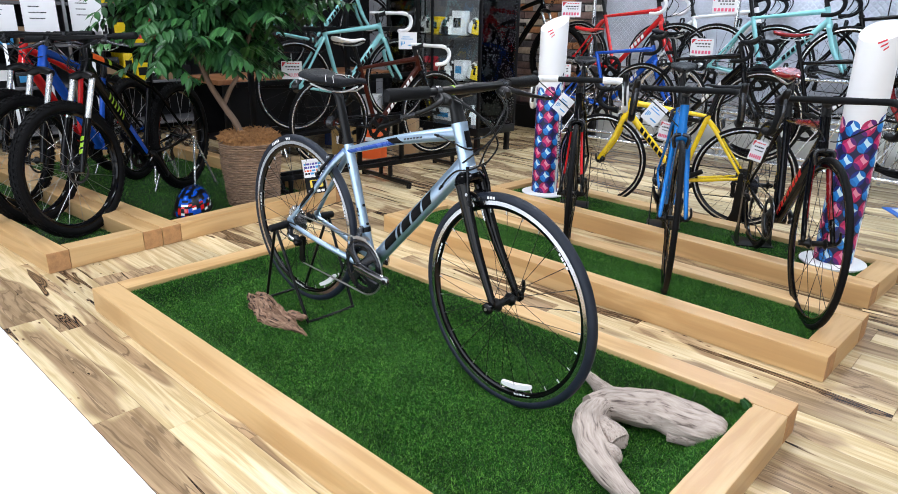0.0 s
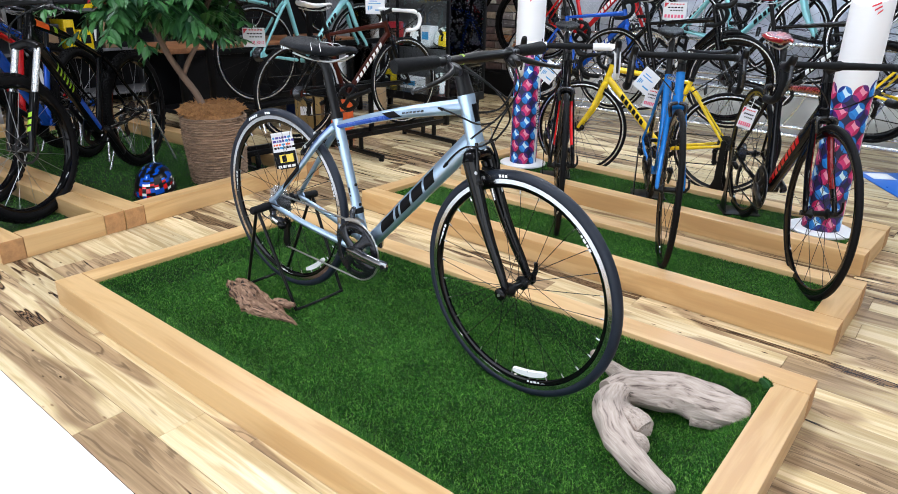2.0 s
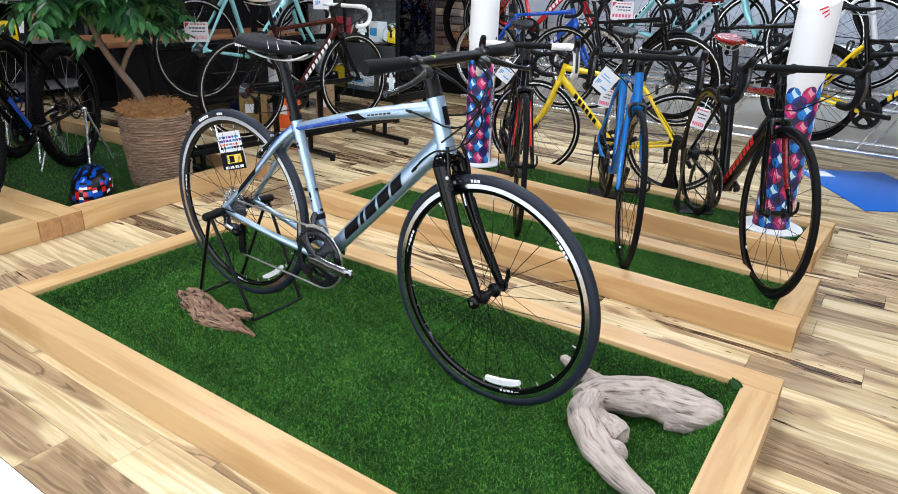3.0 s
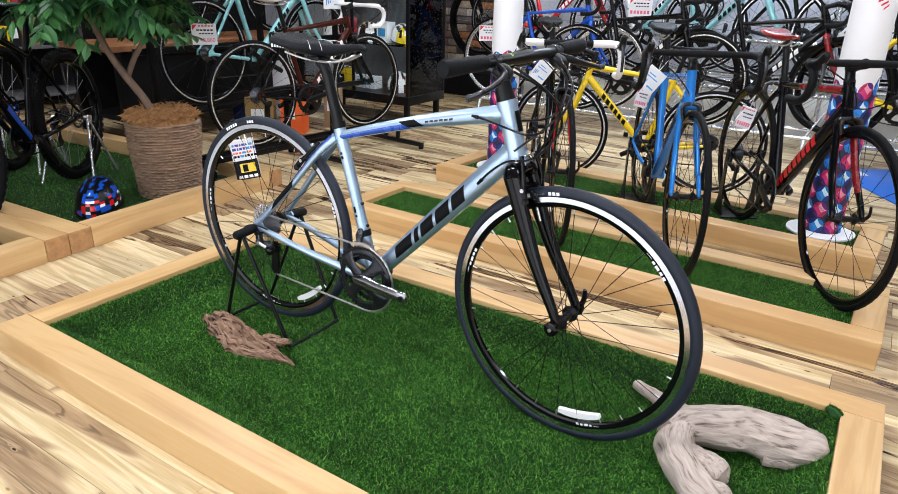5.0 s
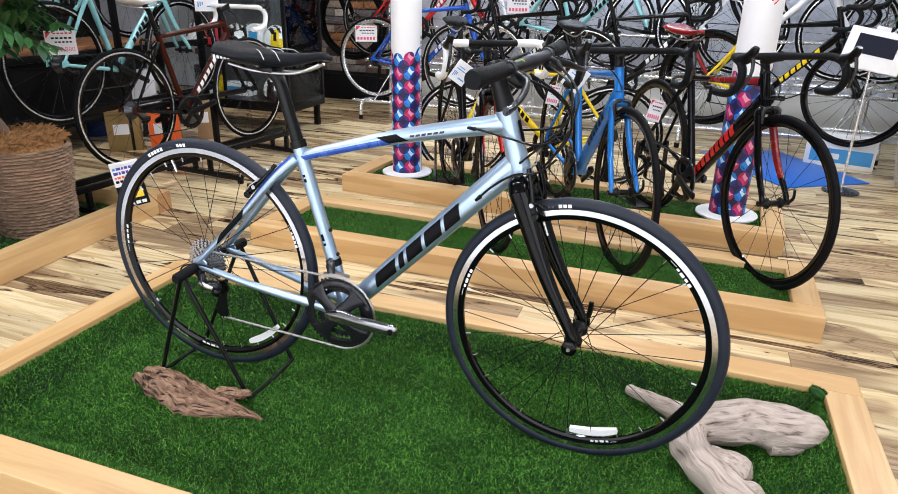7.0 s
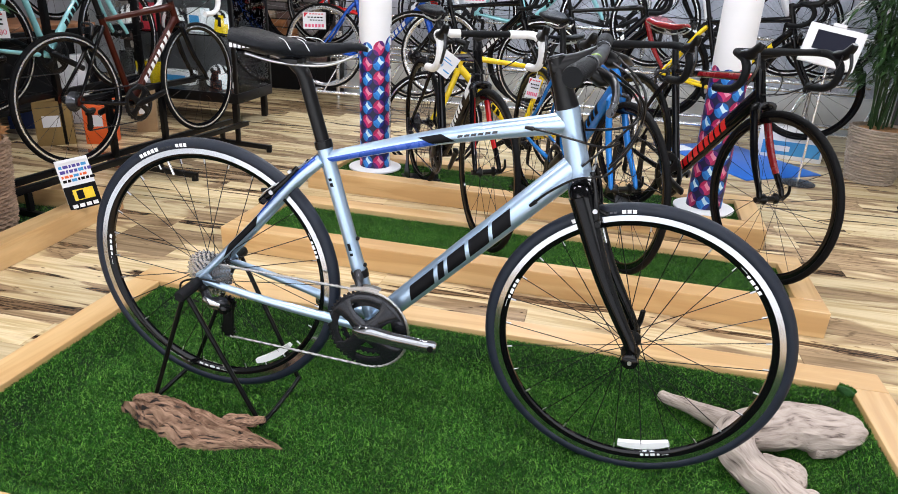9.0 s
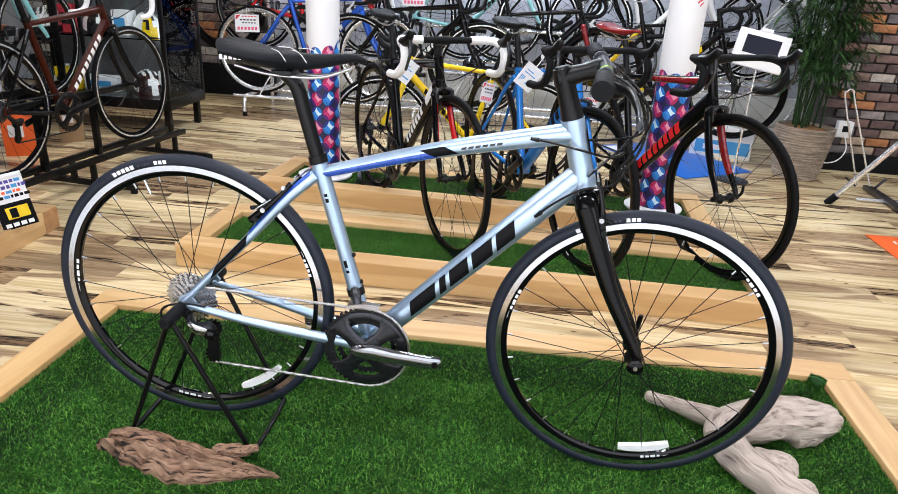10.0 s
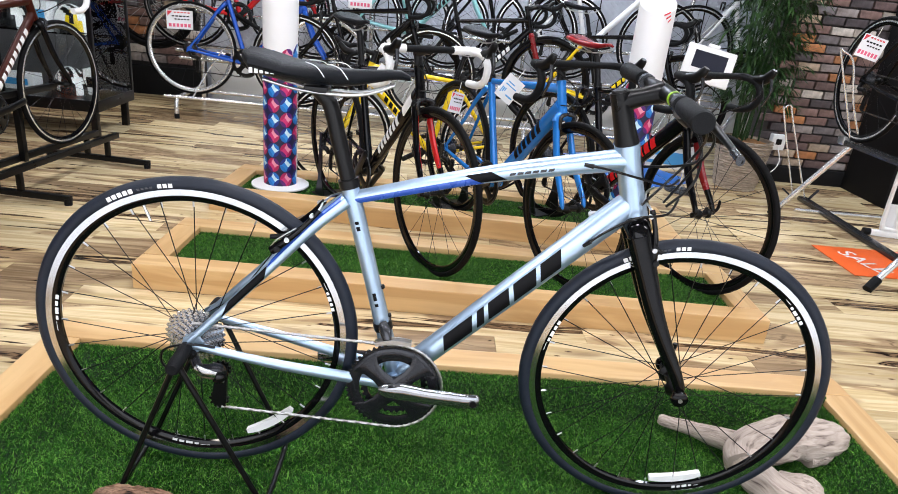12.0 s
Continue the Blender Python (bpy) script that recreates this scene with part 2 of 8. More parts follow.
PAPER = material("white_card", (0.80, 0.80, 0.82), 0.6, 0, 0.02, 10)
RED_INK = material("red_print", (0.62, 0.03, 0.05), 0.5)
BLUE_INK = material("blue_print", (0.05, 0.30, 0.62), 0.5)
SKY_BLUE = material("sky_blue_paint", (0.012, 0.19, 0.60), 0.22, 0.25, 0.04, 14, coat=0.6)
DEEP_BLUE = material("deep_blue_paint", (0.01, 0.09, 0.52), 0.22, 0.2, 0.04, 14, coat=0.6)
YELLOW = material("yellow_paint", (0.85, 0.60, 0.01), 0.25, 0, 0.04, 14, coat=0.6)
DARK_RED = material("dark_red_paint", (0.20, 0.005, 0.008), 0.25, 0, 0.04, 14, coat=0.3)
RED = material("red_paint", (0.55, 0.01, 0.012), 0.22, 0, 0.04, 14, coat=0.6)
CELESTE = material("celeste_paint", (0.23, 0.53, 0.55), 0.28, 0, 0.04, 14, coat=0.5)
COPPER = material("copper_red_paint", (0.045, 0.007, 0.003), 0.3, 0.1, 0.1, 10, spec=0.2)
ORANGE = material("orange_paint", (0.85, 0.13, 0.02), 0.4)
LIME = material("lime_decal", (0.30, 0.52, 0.02), 0.4)
GLASS_GREY = quilted("wall_grey", (0.51, 0.53, 0.60))
PLASTER = material("white_plaster", (0.72, 0.72, 0.70), 0.8, 0, 0.05, 3)
DARK = material("dark_board", (0.008, 0.008, 0.009), 0.7, 0, 0.2, 6, spec=0.15)
CEILING_GREY = material("grey_ceiling", (0.16, 0.16, 0.165), 0.85, 0, 0.06, 3)

# ---- shaping helpers ----
MESHES = {}


def part(name, bm, mat, parent=None, label="", smooth=True, m=None, key=None):
    """Links a bmesh (or a mesh kept under key) as one object."""
    if key is not None and key in MESHES:
        data = MESHES[key]
    else:
        if callable(bm):
            bm = bm()
        data = bpy.data.meshes.new(name)
        for f in bm.faces:
            f.smooth = smooth
        bm.normal_update()
        bm.to_mesh(data)
        bm.free()
        if smooth:
            data.set_sharp_from_angle(angle=radians(50))
        for one in mat if isinstance(mat, (list, tuple)) else [mat]:
            data.materials.append(one)
        if key is not None:
            MESHES[key] = data
    ob = new(name, data)
    if parent is not None:
        ob.parent = parent
    if m is not None:
        ob.matrix_basis = m
    if label:
        tagged(ob, label)
    return ob


def thing(name, label, category, m=None, group="", kind=""):
    ob = new(name)
    ob.empty_display_size = 0.1
    if m is not None:
        ob.matrix_basis = m
    return tagged(ob, label, category, group, kind)


def rings(bm, rows, cap=True, closed=False, mat=0):
    """Joins rows of points (each a closed ring) into a skin."""
    vs = [[bm.verts.new(p) for p in row] for row in rows]
    n = len(vs[0])
    pairs = list(zip(vs, vs[1:])) + ([(vs[-1], vs[0])] if closed else [])
    for a, b in pairs:
        for k in range(n):
            f = bm.faces.new((a[k], a[(k + 1) % n], b[(k + 1) % n], b[k]))
            f.material_index = mat
    if cap and not closed:
        for f in (bm.faces.new(vs[0][::-1]), bm.faces.new(vs[-1])):
            f.material_index = mat
    return bm


def curve_points(ctrl, n=6):
    """A smooth line through the control points."""
    c = [Vector(p) for p in ctrl]
    out = []
    for i in range(len(c) - 1):
        p0, p1, p2, p3 = c[max(i - 1, 0)], c[i], c[i + 1], c[min(i + 2, len(c) - 1)]
        for k in range(n):
            t = k / n
            out.append(0.5 * (2 * p1 + (p2 - p0) * t + (2 * p0 - 5 * p1 + 4 * p2 - p3) * t * t + (3 * p1 - p0 - 3 * p2 + p3) * t**3))
    return out + [c[-1]]


def tube_frames(pts, side=(0, 1, 0)):
    pts = [Vector(p) for p in pts]
    out = []
    s = Vector(side)
    for i, p in enumerate(pts):
        d = (pts[min(i + 1, len(pts) - 1)] - pts[max(i - 1, 0)]).normalized()
        s = s - d * s.dot(d)
        if s.length < 1e-4:
            s = d.orthogonal()
        s.normalize()
        out.append((p, s.copy(), d.cross(s)))
    return out


def at_of(r, i, n):
    if isinstance(r, (list, tuple)):
        if len(r) == 2 and n != 2 or (len(r) == 2 and not isinstance(r[0], (list, tuple))):
            k = i / max(n - 1, 1)
            return r[0] + (r[1] - r[0]) * k
        k = i / max(n - 1, 1) * (len(r) - 1)
        j = min(int(k), len(r) - 2)
        return r[j] + (r[j + 1] - r[j]) * (k - j)
    return r


def sweep(bm, pts, ra, rb=None, seg=12, cap=True, side=(0, 1, 0), mat=0, closed=False):
    """A tube along pts; ra: half size along side, rb: across it (numbers, or a list along the way)."""
    fr = tube_frames(pts, side)
    n = len(fr)
    rb = ra if rb is None else rb
    rows = []
    for i, (p, s, u) in enumerate(fr):
        a, b = at_of(ra, i, n), at_of(rb, i, n)
        rows.append([p + s * (a * math.cos(2 * math.pi * k / seg)) + u * (b * math.sin(2 * math.pi * k / seg)) for k in range(seg)])
    return rings(bm, rows, cap, closed, mat)


def lathe(bm, prof, seg=48, closed=True, mat=0, axis="y"):
    """Turns a profile of (radius, along) round the y (or z) axis."""
    rows = []
    for k in range(seg):
        c, s = math.cos(2 * math.pi * k / seg), math.sin(2 * math.pi * k / seg)
        rows.append([Vector((r * c, h, r * s)) if axis == "y" else Vector((r * c, r * s, h)) for r, h in prof])
    vs = [[bm.verts.new(p) for p in row] for row in rows]
    n = len(prof)
    for i in range(seg):
        a, b = vs[i], vs[(i + 1) % seg]
        for k in range(n if closed else n - 1):
            f = bm.faces.new((a[k], b[k], b[(k + 1) % n], a[(k + 1) % n]))
            f.material_index = mat
    bmesh.ops.recalc_face_normals(bm, faces=bm.faces)
    return bm


def block(bm, x0, x1, y0, y1, z0, z1, bevel=0.0, mat=0, m=None):
    vs = bmesh.ops.create_cube(bm, size=1)["verts"]
    for v in vs:
        v.co = Vector((x0 + (v.co.x + 0.5) * (x1 - x0), y0 + (v.co.y + 0.5) * (y1 - y0), z0 + (v.co.z + 0.5) * (z1 - z0)))
    faces = list({f for v in vs for f in v.link_faces})
    for f in faces:
        f.material_index = mat
    if bevel:
        es = list({e for v in vs for e in v.link_edges})
        r = bmesh.ops.bevel(bm, geom=es, offset=bevel, segments=2, affect="EDGES", profile=0.6, material=-1)
        vs = list({v for f in r["faces"] for v in f.verts} | {v for v in vs if v.is_valid})
    if m is not None:
        bmesh.ops.transform(bm, matrix=m, verts=[v for v in vs if v.is_valid])
    return bm


def box(x0, x1, y0, y1, z0, z1, bevel=0.0, m=None):
    return block(bmesh.new(), x0, x1, y0, y1, z0, z1, bevel, 0, m)


def tube(p, q, r, r2=None, seg=10, side=(0, 1, 0)):
    return sweep(bmesh.new(), [p, q], [r, r if r2 is None else r2], seg=seg, side=side)


def plate(bm, outline, y0, y1, mat=0):
    """A flat plate with the outline (x, z), between y0 and y1."""
    a = [bm.verts.new((x, y0, z)) for x, z in outline]
    b = [bm.verts.new((x, y1, z)) for x, z in outline]
    fs = [bm.faces.new(a), bm.faces.new(b[::-1])]
    n = len(a)
    fs += [bm.faces.new((a[i], b[i], b[(i + 1) % n], a[(i + 1) % n])) for i in range(n)]
    for f in fs:
        f.material_index = mat
    bmesh.ops.recalc_face_normals(bm, faces=fs)
    return bm


def gear(bm, r, teeth, y0, y1, bore, mat=0):
    """A toothed ring round the y axis."""
    rows = []
    for k in range(teeth * 4):
        a = 2 * math.pi * k / (teeth * 4)
        q = r + (0.0022 if k % 4 in (1, 2) else -0.0028)
        c, s = math.cos(a), math.sin(a)
        rows.append([Vector((bore * c, y0, bore * s)), Vector((q * c, y0, q * s)), Vector((q * c, y1, q * s)), Vector((bore * c, y1, bore * s))])
    rings(bm, rows, False, True, mat)
    bmesh.ops.recalc_face_normals(bm, faces=bm.faces)
    return bm


def decal(bm, pts, ra, rb, s0, s1, a0, a1, skew=0.0, side=(0, 1, 0), lift=0.0006, ns=6, na=6):
    """A patch on a straight or bent tube: s along it (0..1), a round it in degrees, skew shifts s from one edge to the other."""
    fr = tube_frames(pts, side)
    n = len(fr)
    grid = []
    for i in range(ns + 1):
        row = []
        for k in range(na + 1):
            s = s0 + (s1 - s0) * i / ns + skew * (k / na - 0.5)
            f = max(0.0, min(s, 1.0)) * (n - 1)
            j = min(int(f), n - 2)
            w = f - j
            p = fr[j][0].lerp(fr[j + 1][0], w)
            sd, up = fr[j][1].lerp(fr[j + 1][1], w), fr[j][2].lerp(fr[j + 1][2], w)
            a = radians(a0 + (a1 - a0) * k / na)
            ea, eb = at_of(ra, f, n) + lift, at_of(rb, f, n) + lift
            row.append(bm.verts.new(p + sd * ea * math.cos(a) + up * eb * math.sin(a)))
        grid.append(row)
    for i in range(ns):
        for k in range(na):
            bm.faces.new((grid[i][k], grid[i + 1][k], grid[i + 1][k + 1], grid[i][k + 1]))
    return bm


# ---- bicycles ----
def arc_patch(bm, r0, r1, y, a0, a1, n=10, sides=(-1, 1)):
    for sgn in sides:
        rows = []
        for k in range(n + 1):
            a = radians(a0 + (a1 - a0) * k / n)
            rows.append([bm.verts.new((r * math.cos(a), sgn * y, r * math.sin(a))) for r in (r0, r1)])
        for a, b in zip(rows, rows[1:]):
            bm.faces.new((a[0], b[0], b[1], a[1]) if sgn < 0 else (a[0], a[1], b[1], b[0]))
    return bm


def wheel_bits(R, tw, depth, fine):
    seg = 96 if fine else 56
    rim_o = R - 1.55 * tw
    k = 14 if fine else 8
    tyre_prof = [(R - tw + tw * math.cos(2 * math.pi * i / k), tw * 0.98 * math.sin(2 * math.pi * i / k)) for i in range(k)]
    w = tw * 0.7
    rim_prof = [(rim_o, -w), (rim_o, w), (rim_o - depth * 0.55, w), (rim_o - depth, w * 0.35), (rim_o - depth, -w * 0.35), (rim_o - depth * 0.55, -w)]
    return seg, rim_o, tyre_prof, rim_prof, w


def wheel(root, name, m, R=0.335, tw=0.0125, depth=0.024, rim=None, track=None, tyre=None, n=20, fine=False, hub=None, reflector=None, marks=(), disc=False, spoke_mat=None):
    rim, track, tyre, hub = rim or GLOSS_BLACK, track, tyre or RUBBER_BLACK, hub or BLACK
    spoke_mat = spoke_mat or BLACK
    seg, rim_o, tp, rp, w = wheel_bits(R, tw, depth, fine)
    rear = name.startswith("rear")
    flange = 0.03
    hubprof = [(0.006, -0.055), (0.012, -0.05), (0.012, -0.04), (0.021, -flange - 0.002), (0.021, -flange + 0.003), (0.011, -0.02), (0.011, 0.02), (0.021, flange - 0.003), (0.021, flange + 0.002), (0.012, 0.04), (0.012, 0.05), (0.006, 0.055)]
    h = part(name, lambda: lathe(bmesh.new(), hubprof, 20, True), hub, root, m=m, key=("hub", hub.name))
    def make_tyre():
        bm = lathe(bmesh.new(), tp, seg)
        if tw > 0.02:
            for q in range(64):
                for k, y in enumerate((-0.019, -0.007, 0.007, 0.019)):
                    turn_m = Matrix.Rotation(2 * math.pi * (q + 0.5 * (k % 2)) / 64, 4, "Y") @ Matrix.Translation((R - tw, 0, 0)) @ Matrix.Rotation(math.asin(y / tw), 4, "Z")
                    block(bm, tw - 0.002, tw + 0.0035, -0.0052, 0.0052, -0.0095, 0.0095, 0, 0, turn_m)
        return bm

    part("tyre", make_tyre, tyre, h, key=("tyre", R, tw, tyre.name, fine))
    part("rim", lambda: lathe(bmesh.new(), rp, seg), rim, h, key=("rim", R, tw, depth, rim.name, fine))
    if track is not None:
        def make_track():
            bm = bmesh.new()
            d = depth * (0.5 if fine else 0.34)
            for s in (-1, 1):
                lathe(bm, [(rim_o - 0.0005, s * (w - 0.002)), (rim_o - 0.0005, s * (w + 0.0008)), (rim_o - d, s * (w + 0.0008)), (rim_o - d, s * (w - 0.002))], seg)
            return bm
        part("brake_track", make_track, track, h, "machined silver brake track", key=("track", R, tw, depth, track.name, fine))
    prints = [(118.6 - 2.1 * k, 120.2 - 2.1 * k, 0.3165, 0.3255, WHITE) for k in range(5)]
    prints += [(107.6 - 1.5 * k, 108.6 - 1.5 * k, 0.3185, 0.3225, GREY_ALLOY) for k in range(4)]
    prints += [(99.8 - 1.9 * k, 101.2 - 1.9 * k, 0.317, 0.325, WHITE) for k in range(3)]
    for a0, a1, r0, r1, mt in prints if fine else ():
        for sgn in (-1, 1):
            part("tyre_print", arc_patch(bmesh.new(), r0, r1, tw + 0.0006, a0, a1, 2, (sgn,)), mt, h, "printed bar on the tyre wall")

    def spoke(i, bm):
        sd = 1 if i % 2 else -1
        a = 2 * math.pi * i / n
        off = (0.55 if (i // 2) % 2 else -0.55)
        p = Vector((0.02 * math.cos(a + off * 1.6), sd * flange, 0.02 * math.sin(a + off * 1.6)))
        q = Vector(((rim_o - depth) * math.cos(a), sd * 0.003, (rim_o - depth) * math.sin(a)))
        return sweep(bm, [p, q], 0.0011 if fine else 0.0012, seg=4, cap=False)

    if fine:
        for i in range(n):
            part("spoke", spoke(i, bmesh.new()), spoke_mat, h)
        for i in range(n):
            part("spoke_nipple", lambda: tube((rim_o - depth - 0.012, 0, 0), (rim_o - depth + 0.001, 0, 0), 0.0019, seg=6), STEEL, h, key=("nipple", depth), m=Matrix.Rotation(-2 * math.pi * i / n, 4, "Y"))
        a = radians(110)
        d = Vector((math.cos(a), 0, math.sin(a)))
        part("valve", tube(d * (rim_o - depth - 0.034), d * (rim_o - depth), 0.0032, seg=8), SILVER, h)
    else:
        for i in range(n):
            part("spoke", lambda: spoke(i % 4, bmesh.new()), spoke_mat, h, key=("spoke", R, tw, depth, n, i % 4, spoke_mat.name), m=Matrix.Rotation(-2 * math.pi * (i - i % 4) / n, 4, "Y"))
    for a0, a1 in marks:
        q = a0
        for k, (ln, lo_, hi_) in enumerate(((0.30, 0.70, 0.58), (0.10, 0.95, 0.58), (0.10, 0.92, 0.60), (0.13, 0.95, 0.58), (0.09, 0.90, 0.66), (0.18, 0.74, 0.60))):
            e = q + (a1 - a0) * ln
            for sgn in (-1, 1):
                part("rim_print", arc_patch(bmesh.new(), rim_o - depth * lo_, rim_o - depth * hi_, w * 0.78, q, e - 0.5, 4, sides=(sgn,)), WHITE, h, "white printed bar on the rim")
            q = e + (a1 - a0) * 0.015
    if reflector is not None:
        a = radians(reflector)
        bm = bmesh.new()
        rows = []
        for k in range(9):
            b = a + (k / 8 - 0.5) * 0.44
            rr = R * 0.80
            sw = 0.0085 * (1 - 0.35 * abs(k / 4 - 1) ** 3)
            c, s = math.cos(b), math.sin(b)
            rows.append([Vector(((rr - sw) * c, -0.006, (rr - sw) * s)), Vector(((rr + sw) * c, -0.006, (rr + sw) * s)), Vector(((rr + sw) * c, 0.006, (rr + sw) * s)), Vector(((rr - sw) * c, 0.006, (rr - sw) * s))])
        part("reflector", rings(bm, rows), WHITE, h, "white spoke reflector")
    if disc:
        bm = lathe(bmesh.new(), [(0.058, 0.040), (0.070, 0.040), (0.070, 0.042), (0.058, 0.042)], 40)
        part("brake_disc", bm, GREY_ALLOY, h)
    return h


GEO = {
    "hybrid": dict(R=0.3365, tw=0.0148, ra=(0.004, 0.381), fa=(1.034, 0.345), bb=(0.425, 0.303), st=(0.307, 0.735), node=(0.316, 0.703), ht0=(0.879, 0.712), ht1=(0.836, 0.858), stem=(0.807, 0.945), bar=(0.885, 0.962), sad=(0.270, 0.956), sadlen=0.298, post=(0.262, 0.905), depth=0.027),
    "road": dict(R=0.335, tw=0.0125, ra=(0, 0.335), fa=(0.985, 0.335), bb=(0.405, 0.268), st=(0.268, 0.735), node=(0.274, 0.712), ht0=(0.832, 0.672), ht1=(0.794, 0.795), stem=(0.778, 0.850), bar=(0.868, 0.868), sad=(0.195, 0.925), sadlen=0.27, post=(0.212, 0.88), depth=0.026),
    "mtb": dict(R=0.352, tw=0.029, ra=(0, 0.348), fa=(1.09, 0.348), bb=(0.43, 0.305), st=(0.29, 0.735), node=(0.30, 0.70), ht0=(0.875, 0.83), ht1=(0.835, 0.945), stem=(0.822, 0.985), bar=(0.878, 1.0), sad=(0.235, 0.945), sadlen=0.27, post=(0.24, 0.90), depth=0.024),
}


def saddle_mesh(x0, z0, length, width=0.148, thick=0.042):
    """A saddle whose middle top is at x0, z0; the nose points to +x."""
    rows = []
    n = 16
    for i in range(n + 1):
        t = i / n
        x = x0 + (t - 0.52) * length
        w = 0.5 * width * (0.18 + 0.82 * (1 / (1 + math.exp((t - 0.42) * 13)))) * min(1, (t / 0.05 + 0.35)) ** 0.6
        w *= 1 if t < 0.93 else max(0.30, 1 - ((t - 0.93) / 0.07) ** 2 * 0.70)
        top = z0 + 0.006 * math.cos(t * 5.2) + 0.010 * max(0, 0.25 - t) / 0.25 - (0.012 * ((t - 0.9) / 0.1) ** 2 if t > 0.9 else 0)
        th = thick * (0.75 + 0.35 * (1 - t)) * (1 - 0.52 * max(0.0, (t - 0.55) / 0.45) ** 1.2) * (0.7 if i in (0, n) else 1)
        row = []
        for k in range(16):
            a = 2 * math.pi * k / 16
            c, s = math.cos(a), math.sin(a)
            y = w * math.copysign(abs(c) ** 0.75, c)
            z = top - th * 0.42 + (0.42 * th * abs(s) ** 0.7 if s > 0 else -0.58 * th * abs(s) ** 1.4)
            if s > 0:
                z -= 0.004 * max(0, 1 - abs(c) * 2.5) * (1 - t)
            row.append(Vector((x, y, z)))
        rows.append(row)
    return rings(bmesh.new(), rows)


def bicycle(label, kind, m, frame_mat, fork_mat=None, tape=None, saddle_mat=None, rim=None, track=None, tyre=None, steer=0.0, fine=False, group="", accents=None, rear_mat=None, cable=True, name=None, scale=1.0, head_mat=None, fork_inner=None, depth=None, spokes=20, tops=None, fat=1.0):
    g = dict(GEO[kind])
    fork_mat = fork_mat or frame_mat
    tape, saddle_mat, rear_mat = tape or GRIP, saddle_mat or SADDLE, rear_mat or frame_mat
    root = thing(name or {"hybrid": "hybrid_bicycle", "road": "road_bicycle", "mtb": "mountain_bicycle"}[kind], label, "bicycle", m, group)
    P = lambda k, y=0.0: Vector((g[k][0], y, g[k][1]))  # noqa: E731
    axis = (P("ht1") - P("ht0")).normalized()
    S = Matrix.Translation(P("ht0")) @ Matrix.Rotation(radians(steer), 4, axis) @ Matrix.Translation(-P("ht0"))
    seg = 18 if fine else 10
    mtb = kind == "mtb"
    dt = dict(hybrid=(0.024, 0.028), road=(0.020, 0.023), mtb=(0.026, 0.031))[kind]
    dt = (dt[0] * (1 + (fat - 1) * 0.5), dt[1] * fat)
    tt = dict(hybrid=(0.019, 0.017), road=(0.016, 0.016), mtb=(0.020, 0.019))[kind]

    # frame tubes
    h0, h1, bb, nd = P("ht0"), P("ht1"), P("bb"), P("node")
    dt_lo, dt_hi = bb + Vector((0.012, 0, 0.012)), h0 + axis * 0.030 - Vector((0.004, 0, 0))
    dt_pts = curve_points([dt_lo, dt_lo.lerp(dt_hi, 0.5), dt_hi], 8)
    dt_ra, dt_rb = [dt[0], dt[0] * 1.05, dt[0] * 0.92], [dt[1] * 0.85, dt[1], dt[1] * 1.05]
    down = part("down_tube", sweep(bmesh.new(), dt_pts, dt_ra, dt_rb, seg), frame_mat, root)
    bow = {"hybrid": 0.009, "mtb": 0.018, "road": 0.0}[kind]
    tt_pts = curve_points([nd, nd.lerp(h1 - axis * 0.03, 0.5) + Vector((0, 0, bow)), h1 - axis * 0.030], 8)
    tt_ra, tt_rb = [tt[0] * 0.8, tt[0], tt[0] * 1.15], [tt[1] * 0.75, tt[1], tt[1] * 1.35]
    top = part("top_tube", sweep(bmesh.new(), tt_pts, tt_ra, tt_rb, seg), frame_mat, root)
    part("seat_tube", sweep(bmesh.new(), [bb, bb.lerp(P("st"), 0.5), P("st")], [0.019, 0.0165, 0.0175], None, seg), frame_mat, root)
    ht_r = 0.026 if fine or mtb else 0.021
    head = part("head_tube", sweep(bmesh.new(), [h0, h0.lerp(h1, 0.25), h0.lerp(h1, 0.7), h1], [ht_r * 1.05, ht_r * 0.95, ht_r * 0.9, ht_r * 0.95], None, seg), head_mat or frame_mat, root)
    part("bottom_bracket", tube(bb + Vector((0, -0.034, 0)), bb + Vector((0, 0.034, 0)), 0.021, seg=16, side=(1, 0, 0)), frame_mat, root)
    for s in (-1, 1):
        a = P("ra", s * 0.064)
        cs = curve_points([a, a.lerp(bb + Vector((0, s * 0.045, 0)), 0.45) + Vector((0, 0, -0.004)), bb + Vector((-0.03, s * 0.030, 0))], 6)
        part("chain_stay", sweep(bmesh.new(), cs, [0.007, 0.009, 0.011], [0.008, 0.011, 0.014], seg), rear_mat, root)
        join = nd + Vector((-0.010, s * 0.012, -0.004 if kind != "road" else -0.03))
        ss_pts = curve_points([a + Vector((0, 0, 0.006)), a.lerp(join, 0.45) + Vector((0.006, -s * 0.002, 0.012)), a.lerp(join, 0.80) + Vector((-0.004, s * 0.004, 0.006)), join], 6)
        ss = part("seat_stay", sweep(bmesh.new(), ss_pts, [0.0065, 0.008, 0.009, 0.010], [0.008, 0.0095, 0.012, 0.014], seg), rear_mat, root)
